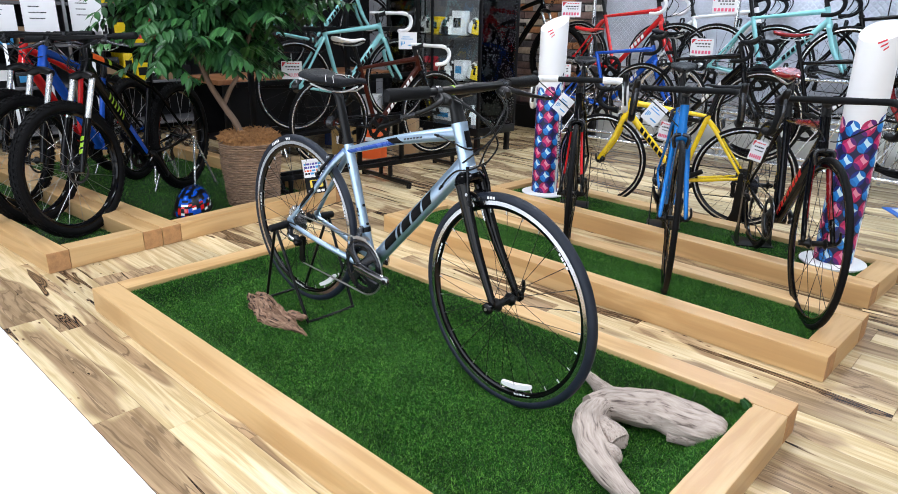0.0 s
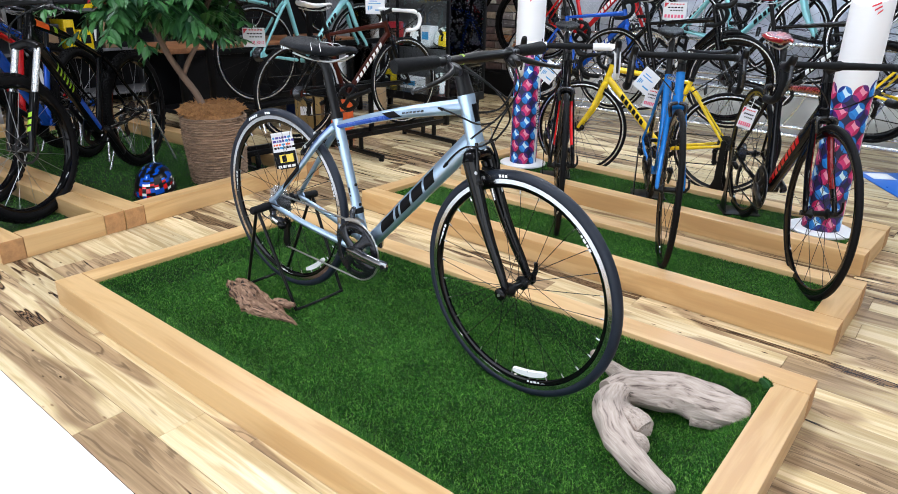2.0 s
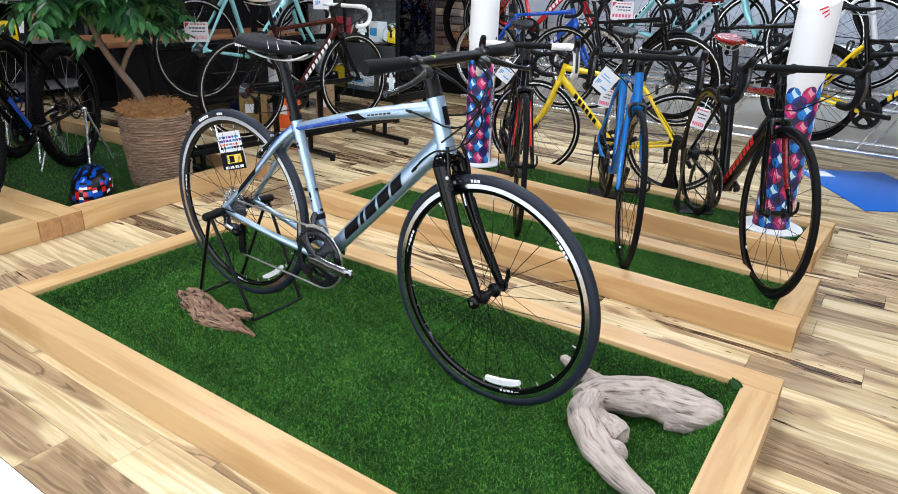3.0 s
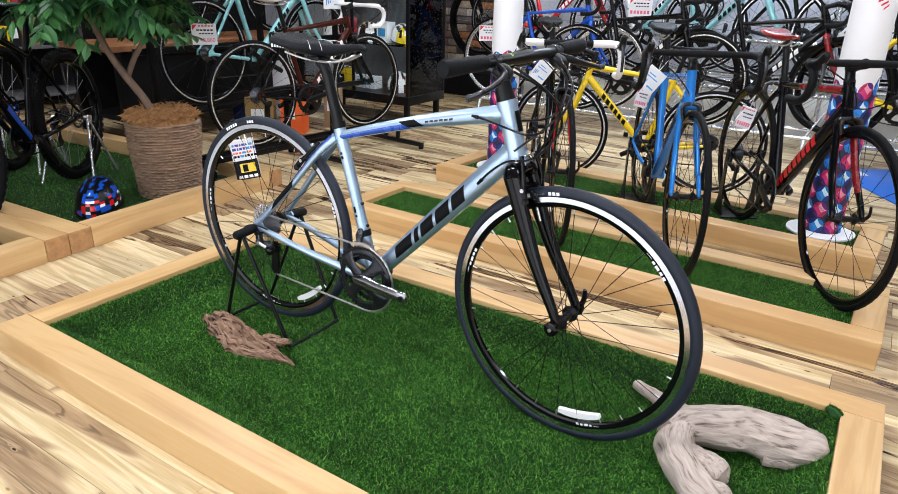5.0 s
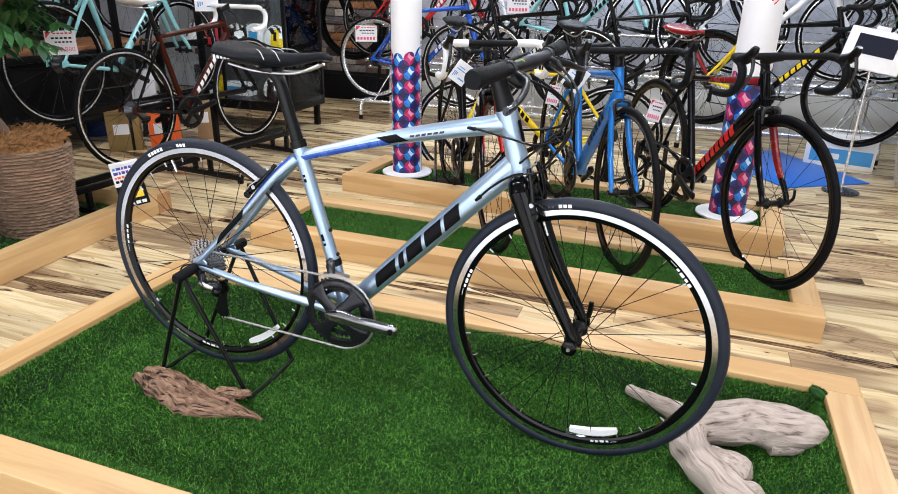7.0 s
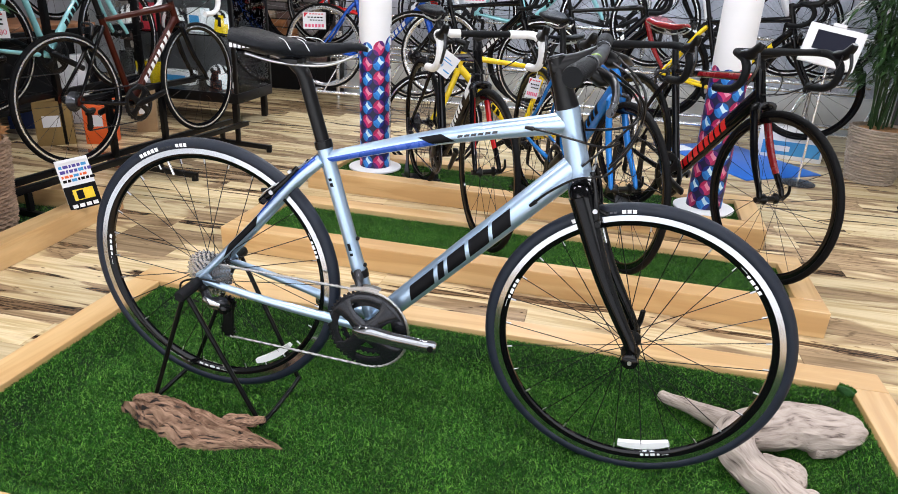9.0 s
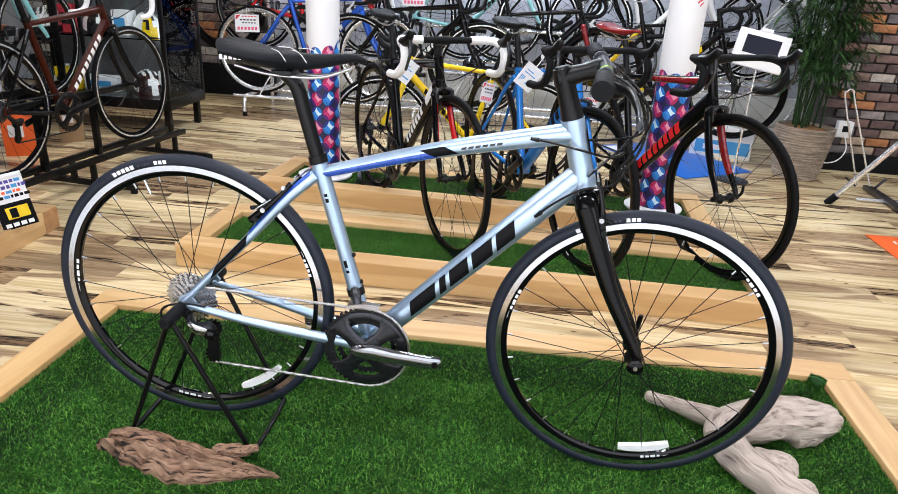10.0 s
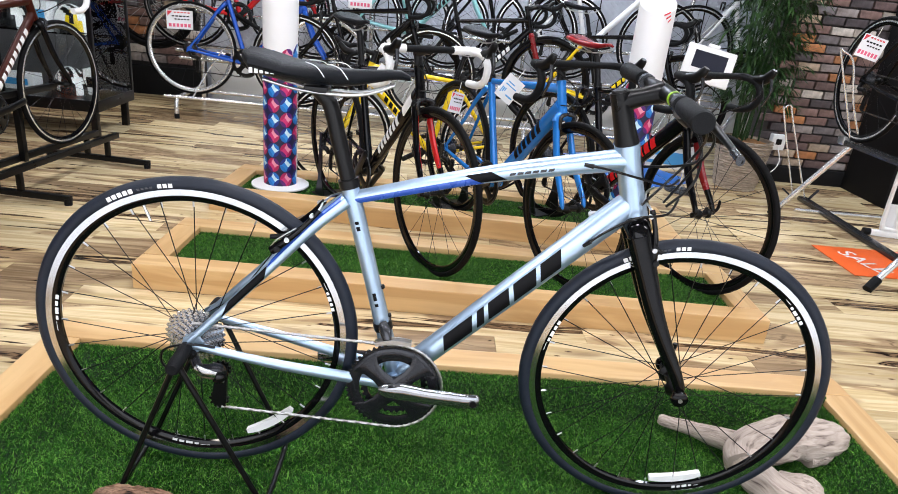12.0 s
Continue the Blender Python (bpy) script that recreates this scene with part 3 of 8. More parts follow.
        if fine:
            part("decal", decal(bmesh.new(), ss_pts, [0.0065, 0.008, 0.009, 0.010], [0.008, 0.0095, 0.012, 0.014], 0.40, 0.97, 92 if s < 0 else 0, 150 if s < 0 else 85, -0.05), ROYAL, ss, "royal blue stripe")
            part("decal", decal(bmesh.new(), ss_pts, [0.0065, 0.008, 0.009, 0.010], [0.008, 0.0095, 0.012, 0.014], 0.18, 0.36, 130 if s < 0 else 0, 225 if s < 0 else 50, -0.05), INK, ss, "black printed bar")
        part("dropout", plate(bmesh.new(), [(a.x - 0.016, a.z - 0.018), (a.x + 0.020, a.z - 0.014), (a.x + 0.030, a.z + 0.008), (a.x + 0.012, a.z + 0.030), (a.x - 0.010, a.z + 0.016)], a.y - 0.003, a.y + 0.003), frame_mat, root)
    # fork
    fa = P("fa")
    crown = h0 - axis * 0.012
    if mtb:
        for s in (-1, 1):
            lo, up = fa + Vector((0, s * 0.062, 0)), crown + Vector((0.02, s * 0.062, -0.02))
            mid = lo.lerp(up, 0.56)
            part("stanchion", sweep(bmesh.new(), [mid, up], [0.0155, 0.0155], None, seg), SILVER, root, "silver suspension stanchion", m=S)
            leg_pts = [lo - Vector((0, 0, 0.012)), lo.lerp(mid, 0.3), mid]
            fl = part("fork_leg", sweep(bmesh.new(), leg_pts, [0.013, 0.02, 0.022], None, seg), fork_mat, root, m=S)
            if fork_inner is not None and s > 0:
                for q in range(3):
                    part("decal", decal(bmesh.new(), leg_pts, [0.013, 0.02, 0.022], [0.013, 0.02, 0.022], 0.50 + 0.09 * q, 0.56 + 0.09 * q, -125, -60, 0.02), fork_inner, fl, "coloured printed bar on the fork leg")
        part("fork_crown", sweep(bmesh.new(), curve_points([crown + Vector((0.02, -0.075, -0.02)), crown + Vector((0.01, 0, 0.0)), crown + Vector((0.02, 0.075, -0.02))], 5), 0.021, 0.021, 10, side=(1, 0, 0)), BLACK, root, m=S)
    else:
        gap = 0.036 if fine else 0.03
        for s in (-1, 1):
            top_p = crown + Vector((0.004, s * gap, -0.012))
            low = fa + Vector((0, s * 0.052, 0))
            pts = curve_points([top_p, top_p.lerp(low, 0.5) + Vector((-0.006 if fine else -0.012, 0, 0)), low + Vector((-0.005, 0, 0.03)), low], 6)
            fl = part("fork_leg", sweep(bmesh.new(), pts, [0.0160, 0.0130, 0.0098, 0.0088] if fine else [0.012, 0.0115, 0.0095, 0.008], [0.026, 0.0185, 0.0125, 0.010] if fine else [0.019, 0.0175, 0.012, 0.009], seg), fork_mat, root, m=S)
            if fork_inner is not None:
                part("decal", decal(bmesh.new(), pts, [0.012, 0.0115, 0.0095, 0.008], [0.019, 0.0175, 0.012, 0.009], 0.03, 0.50, -95 if s < 0 else 85, 75 if s < 0 else 255), fork_inner, fl, "coloured stripe on the fork leg")
        part("fork_crown", sweep(bmesh.new(), curve_points([crown + Vector((0.006, -gap - 0.004, -0.018)), crown + Vector((0, -gap * 0.6, 0.002)), crown + Vector((0, gap * 0.6, 0.002)), crown + Vector((0.006, gap + 0.004, -0.018))], 4), [0.023, 0.027, 0.027, 0.023] if fine else [0.017, 0.021, 0.021, 0.017], [0.019, 0.022, 0.022, 0.019] if fine else [0.014, 0.018, 0.018, 0.014], 12, side=(1, 0, 0)), fork_mat, root, m=S)
        part("axle_nut", sweep(bmesh.new(), [fa + Vector((0, -0.066, 0)), fa + Vector((0, 0.066, 0))], 0.011, seg=12, side=(1, 0, 0)), BLACK, root, m=S)
        if fine:
            for s in (-1, 1):
                cap = part("hub_cap", sweep(bmesh.new(), [fa + Vector((0, s * 0.062, 0)), fa + Vector((0, s * 0.066, 0)), fa + Vector((0, s * 0.074, 0)), fa + Vector((0, s * 0.077, 0))], [0.0165, 0.0185, 0.0175, 0.011], None, 20, side=(1, 0, 0)), GLOSS_BLACK, root, m=S)
                part("skewer_end", tube(fa + Vector((0, s * 0.0765, 0)), fa + Vector((0, s * 0.0795, 0)), 0.0045, seg=12, side=(1, 0, 0)), STEEL, cap)
        part("quick_release", sweep(bmesh.new(), curve_points([fa + Vector((0, 0.064, 0)), fa + Vector((0.012, 0.074, 0.02)), fa + Vector((0.016, 0.070, 0.055))], 4), [0.006, 0.0045], [0.008, 0.006], 8), BLACK, root, m=S)
    # wheels
    wf = S @ Matrix.Translation(fa)
    dp = depth or g["depth"]
    wheel(root, "rear_wheel", Matrix.Translation(P("ra")), g["R"], g["tw"], dp, rim, track, tyre, 28 if fine else spokes, fine, reflector=-56 if fine else None, marks=((-112, -86), (160, 186), (8, 28)) if fine else (), disc=mtb, spoke_mat=STEEL if mtb else None)
    wheel(root, "front_wheel", wf, g["R"], g["tw"], dp, rim, track, tyre, 28 if fine else spokes, fine, reflector=-76 if fine else None, marks=((-84, -64), (30, 52), (148, 172)) if fine else (), disc=mtb, spoke_mat=STEEL if mtb else None)
    # post and saddle
    part("seat_collar", tube(P("st") - (P("st") - bb).normalized() * 0.012, P("st") + (P("st") - bb).normalized() * 0.006, 0.0205, seg=14), BLACK, root)
    up = (P("st") - bb).normalized()
    pt = P("post")
    bend = P("st") + up * ((pt.z - 0.03 - P("st").z) / up.z)
    part("seat_post", sweep(bmesh.new(), curve_points([P("st") - up * 0.01, P("st").lerp(bend, 0.55), bend + up * 0.004, pt + Vector((-0.009, 0, -0.008)), pt + Vector((-0.020, 0, 0.006))] if fine else [P("st") - up * 0.01, P("st").lerp(bend, 0.6), bend, pt + Vector((0, 0, 0.004))], 5), [0.0155, 0.0155, 0.0155, 0.0150, 0.0165] if fine else [0.0148, 0.0148, 0.0142, 0.016], None, seg), BLACK, root)
    if fine:
        part("saddle_clamp", box(pt.x - 0.042, pt.x + 0.002, -0.024, 0.024, pt.z - 0.004, pt.z + 0.010, 0.004), BLACK, root)
    sx, sz = g["sad"]
    sad = part("saddle", saddle_mesh(sx, sz, g["sadlen"], 0.150 if kind != "road" else 0.132, 0.038 if fine else 0.034), saddle_mat, root)
    for s in (-1, 1):
        part("rail", sweep(bmesh.new(), curve_points([(sx - 0.12, s * 0.035, sz - 0.034), (sx - 0.05, s * 0.022, sz - 0.050), (sx + 0.05, s * 0.020, sz - 0.050), (sx + 0.115, s * 0.012, sz - 0.028)], 5), 0.0032, None, 8), STEEL, sad, "bright steel saddle rail")
    if fine:
        for s in (-1, 1):
            for dx in (-0.012, 0.030):
                bm = sweep(bmesh.new(), curve_points([(sx + dx - 0.035, s * 0.020, sz + 0.0005), (sx + dx - 0.012, s * 0.040, sz - 0.003), (sx + dx + 0.004, s * 0.050, sz - 0.019)], 4), 0.0008, None, 5)
                part("stitching", bm, WHITE, sad, "white stitched seam")
        for q in range(5):
            part("print_bar", box(sx - 0.135 + 0.009 * q, sx - 0.129 + 0.009 * q, -0.0705 + 0.0012 * q, -0.069 + 0.0012 * q, sz - 0.020, sz - 0.011), PAPER, sad, "small pale printed bar")
    # stem and bars
    st, br = P("stem"), P("bar")
    part("steerer_spacer", sweep(bmesh.new(), [h1, h1.lerp(st - axis * 0.03, 0.5), st + axis * 0.01], [0.0235, 0.0205, 0.0195] if fine else [0.021, 0.0175, 0.0165], None, 14), BLACK, root, m=S)
    part("top_cap", tube(st + axis * 0.01, st + axis * 0.014, 0.0165, 0.014, 14), BLACK, root, m=S)
    part("stem", sweep(bmesh.new(), [st - axis * 0.012 - Vector((0.01, 0, 0)), st.lerp(br, 0.5) - axis * 0.004, br], [0.021, 0.0165, 0.021] if fine else [0.017, 0.0145, 0.018], [0.022, 0.0175, 0.021] if fine else [0.019, 0.0155, 0.019], 12), BLACK, root, m=S)
    if kind == "road":
        for s in (-1, 1):
            top_pts = curve_points([br, br + Vector((0, s * 0.12, 0)), br + Vector((0.0, s * 0.185, 0)), br + Vector((0.030, s * 0.205, -0.002)), br + Vector((0.070, s * 0.21, -0.014))], 4)
            part("handlebar", sweep(bmesh.new(), top_pts, [0.0150, 0.0125, 0.0140, 0.0150, 0.0150], None, 10), tops or tape, root, m=S)
            if tops is not None:
                part("bar_tape", sweep(bmesh.new(), curve_points([br + Vector((0, s * 0.105, 0)), br + Vector((0, s * 0.15, 0)), br + Vector((0.0, s * 0.185, 0)), br + Vector((0.030, s * 0.205, -0.002)), br + Vector((0.068, s * 0.21, -0.014))], 4), 0.0162, None, 10), tape, root, "white bar tape", m=S)
            drop = curve_points([br + Vector((0.070, s * 0.21, -0.014)), br + Vector((0.092, s * 0.212, -0.05)), br + Vector((0.078, s * 0.215, -0.100)), br + Vector((0.03, s * 0.218, -0.128)), br + Vector((-0.045, s * 0.22, -0.132))], 4)
            part("handlebar_drop", sweep(bmesh.new(), drop, 0.0148, None, 10), tape, root, m=S)
            hood = curve_points([br + Vector((0.055, s * 0.21, -0.004)), br + Vector((0.10, s * 0.208, 0.004)), br + Vector((0.128, s * 0.205, 0.030)), br + Vector((0.136, s * 0.204, 0.044))], 4)
            hd = part("brake_hood", sweep(bmesh.new(), hood, [0.015, 0.016, 0.014, 0.010], [0.018, 0.021, 0.017, 0.011], 9), BLACK, root, m=S)
            lev = curve_points([br + Vector((0.128, s * 0.205, 0.010)), br + Vector((0.138, s * 0.208, -0.04)), br + Vector((0.112, s * 0.214, -0.10))], 4)
            part("brake_lever", sweep(bmesh.new(), lev, [0.008, 0.0055], [0.006, 0.004], 7), GREY_ALLOY, hd)
            if cable:
                part("cable", sweep(bmesh.new(), curve_points([br + Vector((0.10, s * 0.20, 0.004)), br + Vector((0.15, s * 0.11, -0.06)), br + Vector((0.06, s * 0.03, -0.14)), h0.lerp(h1, 0.3) + Vector((0.02, s * 0.02, 0))], 5), 0.0026, None, 5), BLACK, root, m=S)
    else:
        half = 0.29 if kind == "hybrid" else 0.35
        bar_pts = curve_points([br + Vector((-0.014, -half, 0.001)), br + Vector((0, -0.12, 0.0)), br, br + Vector((0, 0.12, 0.0)), br + Vector((-0.014, half, 0.001))], 6)
        part("handlebar", sweep(bmesh.new(), bar_pts, [0.0115, 0.0115, 0.0158, 0.0115, 0.0115], None, 12, side=(1, 0, 0)), BLACK, root, m=S)
        for s in (-1, 1):
            gp = [br + Vector((-0.014, s * (half + 0.004), 0.001)), br + Vector((-0.013, s * (half - 0.004), 0.001)), br + Vector((-0.010, s * (half - 0.07), 0.001)), br + Vector((-0.006, s * (half - 0.125), 0.001)), br + Vector((-0.006, s * (half - 0.130), 0.001))]
            part("grip", sweep(bmesh.new(), gp, [0.0165, 0.0185, 0.0165, 0.0168, 0.0150], None, 18 if fine else 10, side=(1, 0, 0)), tape, root, m=S)
            part("shifter", sweep(bmesh.new(), [br + Vector((0.0, s * (half - 0.165), -0.012)), br + Vector((0.018, s * (half - 0.17), -0.022)), br + Vector((0.034, s * (half - 0.175), -0.026))], [0.022, 0.026, 0.012], [0.014, 0.017, 0.010], 12), BLACK, root, m=S)
            part("lever_clamp", tube(br + Vector((-0.004, s * (half - 0.152), 0)), br + Vector((-0.004, s * (half - 0.168), 0)), 0.0165, seg=14, side=(1, 0, 0)), GREY_ALLOY, root, m=S)
            part("brake_lever", sweep(bmesh.new(), curve_points([br + Vector((0.004, s * (half - 0.16), -0.006)), br + Vector((0.040, s * (half - 0.135), -0.020)), br + Vector((0.052, s * (half - 0.07), -0.036)), br + Vector((0.052, s * (half - 0.005), -0.046)), br + Vector((0.050, s * (half + 0.004), -0.047))], 5), [0.006, 0.0075, 0.006, 0.006, 0.0075], [0.007, 0.009, 0.006, 0.005, 0.006], 9), BLACK if fine else GREY_ALLOY, root, m=S)
            if fine:
                part("lever_tip", sweep(bmesh.new(), [br + Vector((0.0525, s * (half - 0.03), -0.0435)), br + Vector((0.0525, s * (half - 0.005), -0.0465)), br + Vector((0.050, s * (half + 0.008), -0.0475))], [0.0068, 0.0072, 0.008], [0.0068, 0.006, 0.0068], 10), GREY_ALLOY, root, "dark alloy lever tip", m=S)
            ends = (h0.lerp(h1, 0.25) + Vector((0.012, s * 0.028, 0))) if s < 0 else (h1 + Vector((0.01, s * 0.025, -0.05)))
            if cable:
                part("cable", sweep(bmesh.new(), curve_points([br + Vector((0.022, s * (half - 0.20), -0.022)), br + Vector((0.075, s * 0.06, -0.055)), br + Vector((0.085, -s * 0.015, -0.12)), ends], 6), 0.0027, None, 6), BLACK, root, m=S)
                part("cable", sweep(bmesh.new(), curve_points([br + Vector((0.03, s * (half - 0.19), -0.010)), br + Vector((0.095, s * 0.05, -0.07)), br + Vector((0.09, -s * 0.02, -0.15)), crown + Vector((0.05, -s * 0.012, 0.045))], 6), 0.0027, None, 6), BLACK, root, m=S)
    # drive
    gm = CRANK_GREY if fine else BLACK
    ry = -0.043
    c0 = bb + Vector((0, ry, 0))
    rbig = 0.1 if not mtb else 0.085
    ring_bm = gear(bmesh.new(), rbig, 50 if fine else 24, -0.0018, 0.0018, rbig * 0.86)
    cr = part("crankset", lathe(bmesh.new(), [(0.001, -0.026), (0.017, -0.026), (0.019, -0.018), (0.019, 0.02), (0.001, 0.02)], 20, True), gm, root, m=Matrix.Translation(c0))
    part("chainring", ring_bm, gm, cr)
    bm = lathe(bmesh.new(), [(rbig * 0.735, -0.0046), (rbig * 0.82, -0.0062), (rbig * 0.93, -0.0045), (rbig * 0.955, -0.001), (rbig * 0.735, -0.001)], 48)
    part("ring_guard", bm, gm, cr)
    if fine:
        part("chainring", gear(bmesh.new(), 0.0705, 34, 0.008, 0.0112, 0.058), gm, cr)
    for k in range(4):
        a = radians((45, 138, 230, 316)[k])
        d, e = Vector((math.cos(a), 0, math.sin(a))), Vector((-math.sin(a), 0, math.cos(a)))
        part("spider_arm", sweep(bmesh.new(), [d * 0.008 + Vector((0, -0.012, 0)), d * 0.045 + Vector((0, -0.0095, 0)), d * rbig * 0.66 + Vector((0, -0.0075, 0)), d * rbig * 0.86 + Vector((0, -0.0045, 0))], [0.007, 0.006, 0.005, 0.0035], [0.021, 0.0165, 0.020, 0.034], 14), gm, cr)
    crank_a = radians(1.5 if fine else random.uniform(-60, 60))
    for s, y in ((1, -0.018), (-1, 0.105)):
        d = Vector((math.cos(crank_a), 0, math.sin(crank_a))) * s
        y2 = y + (-0.024 if s > 0 else 0.01)
        part("crank_arm", sweep(bmesh.new(), [Vector((0, y * 0.8, 0)) - d * 0.030, Vector((0, y, 0)) - d * 0.012, d * 0.02 + Vector((0, y, 0)), d * 0.07 + Vector((0, y * 0.5 + y2 * 0.5, 0)), d * 0.150 + Vector((0, y2, 0)), d * 0.176 + Vector((0, y2, 0)), d * 0.181 + Vector((0, y2, 0))], [0.006, 0.010, 0.012, 0.010, 0.008, 0.008, 0.005], [0.010, 0.019, 0.0215, 0.018, 0.0170, 0.0165, 0.012], 16), STEEL_DARK if fine else BLACK, cr)
    ra = P("ra", ry)
    bm = bmesh.new()
    if fine:
        for k, (r, t) in enumerate(((0.060, 30), (0.054, 27), (0.048, 24), (0.043, 21), (0.038, 19), (0.034, 17), (0.030, 15), (0.026, 13), (0.023, 11))):
            gear(bm, r, t, 0.018 - 0.0042 * k, 0.0202 - 0.0042 * k, 0.012)
    else:
        lathe(bm, [(0.01, 0.018), (0.052, 0.018), (0.040, 0.005), (0.025, -0.012), (0.01, -0.014)], 24)
    part("cassette", bm, BRIGHT_STEEL if fine else GREY_ALLOY, root, "bright steel sprockets", m=Matrix.Translation(ra), smooth=False)
    hang = ra + Vector((0.012, -0.012, -0.035))
    jock = ra + Vector((0.052, -0.004, -0.138))
    dr = part("rear_derailleur", sweep(bmesh.new(), curve_points([ra + Vector((0.004, -0.018, -0.016)), hang + Vector((0.012, -0.022, -0.012)), hang + Vector((0.05, -0.02, -0.012)), hang + Vector((0.048, -0.008, -0.035))], 4), [0.010, 0.014, 0.013, 0.010], [0.008, 0.011, 0.013, 0.011], 9), gm, root)
    part("cage", plate(bmesh.new(), [(hang.x + 0.036, hang.z - 0.020), (hang.x + 0.060, hang.z - 0.020), (jock.x + 0.016, jock.z - 0.006), (jock.x - 0.002, jock.z - 0.018), (jock.x - 0.014, jock.z - 0.004)], jock.y - 0.006, jock.y + 0.002), BLACK, dr)
    if fine:
        part("outer_link", sweep(bmesh.new(), [hang + Vector((0.006, -0.034, -0.004)), hang + Vector((0.026, -0.038, -0.012)), hang + Vector((0.046, -0.032, -0.020))], [0.003, 0.004, 0.003], [0.009, 0.012, 0.010], 10), BRIGHT_STEEL, dr, "bright outer link")
        part("knuckle", lathe(bmesh.new(), [(0.001, -0.016), (0.010, -0.015), (0.015, -0.009), (0.016, 0.008), (0.001, 0.008)], 18), GLOSS_BLACK, dr, m=Matrix.Translation(hang + Vector((0.050, -0.016, -0.030))))
        part("mount_bolt", lathe(bmesh.new(), [(0.001, -0.012), (0.008, -0.011), (0.011, -0.004), (0.011, 0.006), (0.001, 0.006)], 16), BLACK, dr, m=Matrix.Translation(ra + Vector((0.006, -0.024, -0.020))))
    for q in (hang + Vector((0.046, 0.012, -0.030)), jock):
        part("jockey_wheel", gear(bmesh.new(), 0.019, 11, -0.003, 0.003, 0.005), BLACK, dr, m=Matrix.Translation(q))
    if fine:
        su = (P("st") - bb).normalized()
        fdp = bb + su * 0.128
        fd = part("front_derailleur", tube(fdp - su * 0.009, fdp + su * 0.009, 0.0205, seg=18), BLACK, root)
        part("body", sweep(bmesh.new(), [fdp + Vector((0.0, -0.018, 0.012)), fdp + Vector((0.008, -0.032, 0.004)), fdp + Vector((0.014, -0.040, -0.016))], [0.008, 0.011, 0.008], [0.010, 0.014, 0.009], 10), GREY_ALLOY, fd)
        for y, w in ((-0.049, 0.009), (-0.034, 0.009)):
            rows = []
            for k in range(9):
                an = radians(114 - 5 * k)
                q = c0 + Vector((math.cos(an), 0, math.sin(an))) * (rbig + 0.010)
                d = Vector((math.cos(an), 0, math.sin(an))) * w * 0.5
                rows.append([Vector((q.x - d.x, y - 0.0008, q.z - d.z)), Vector((q.x + d.x, y - 0.0008, q.z + d.z)), Vector((q.x + d.x, y + 0.0008, q.z + d.z)), Vector((q.x - d.x, y + 0.0008, q.z - d.z))])
            part("cage_plate", rings(bmesh.new(), rows), STEEL, fd, "bright steel cage plate")
        part("cable", sweep(bmesh.new(), curve_points([ra + Vector((0.055, -0.028, 0.002)), ra + Vector((0.0, -0.032, 0.006)), ra + Vector((-0.048, -0.030, -0.012)), ra + Vector((-0.050, -0.028, -0.050)), ra + Vector((-0.010, -0.024, -0.062))], 6), 0.0026, None, 6), BLACK, root)
        part("pedal_thread", tube(Vector((0.168, -0.053, 0.004)), Vector((0.168, -0.049, 0.004)), 0.0075, seg=14, side=(1, 0, 0)), BLACK, cr)
        o = P("ra", -0.064).lerp(bb + Vector((-0.03, -0.030, 0)), 0.34)
        part("sticker", box(-0.007, 0.007, -0.0112, -0.0102, -0.007, 0.007, 0, Matrix.Translation(o)), WHITE, root, "small white sticker on the chain stay")
        fwd = Vector((su.z, 0, -su.x))
        for q in (0.33, 0.48):
            o = bb.lerp(P("st"), q) + fwd * 0.0155
            part("bottle_bolt", sweep(bmesh.new(), [o, o + fwd * 0.005, o + fwd * 0.007], [0.0052, 0.0052, 0.0035], None, 10), BLACK, root)
        dd_ = (h0 - bb).normalized()
        up_d = Vector((-dd_.z, 0, dd_.x))
        for q in (0.42, 0.54):
            o = bb.lerp(h0, q) + up_d * 0.0255
            part("bottle_bolt", sweep(bmesh.new(), [o, o + up_d * 0.006, o + up_d * 0.008], [0.0052, 0.0052, 0.0035], None, 10), BLACK, root)
        st_pts = [bb, bb.lerp(P("st"), 0.5), P("st")]
        for s0, s1 in ((0.78, 0.80), (0.81, 0.825), (0.40, 0.415), (0.43, 0.47)):
            part("lettering", decal(bmesh.new(), st_pts, [0.019, 0.0165, 0.0175], [0.019, 0.0165, 0.0175], s0, s1, 192, 168, 0.0, lift=0.0008), INK, root, "small dark printed bar")
    # chain: upper run, round the ring, lower run to the cage
    up_a, up_b = ra + Vector((0.004, -0.004, 0.040)), c0 + Vector((-0.012, 0, rbig))
    arc = [c0 + Vector(((rbig + 0.002) * math.cos(radians(a)), -0.001, (rbig + 0.002) * math.sin(radians(a)))) for a in range(95, -95, -6)]
    path = [up_a, up_b] + arc + [jock + Vector((-0.004, 0, -0.019))]
    bm = bmesh.new()
    if fine:
        step, k = 0.0127, 0
        pts = [path[0]]
        for a, b in zip(path, path[1:]):
            n = max(1, round((b - a).length / step))
            pts += [a.lerp(b, (i + 1) / n) for i in range(n)]
        for a, b in zip(pts, pts[1:]):
            k += 1
            d = (b - a) * 0.12
            w = 0.0029 if k % 2 else 0.0022
            sweep(bm, [a - d, a.lerp(b, 0.5), b + d], [w, w, w], [0.0042, 0.0026, 0.0042], 6)
    else:
        sweep(bm, path, 0.003, 0.004, 5)
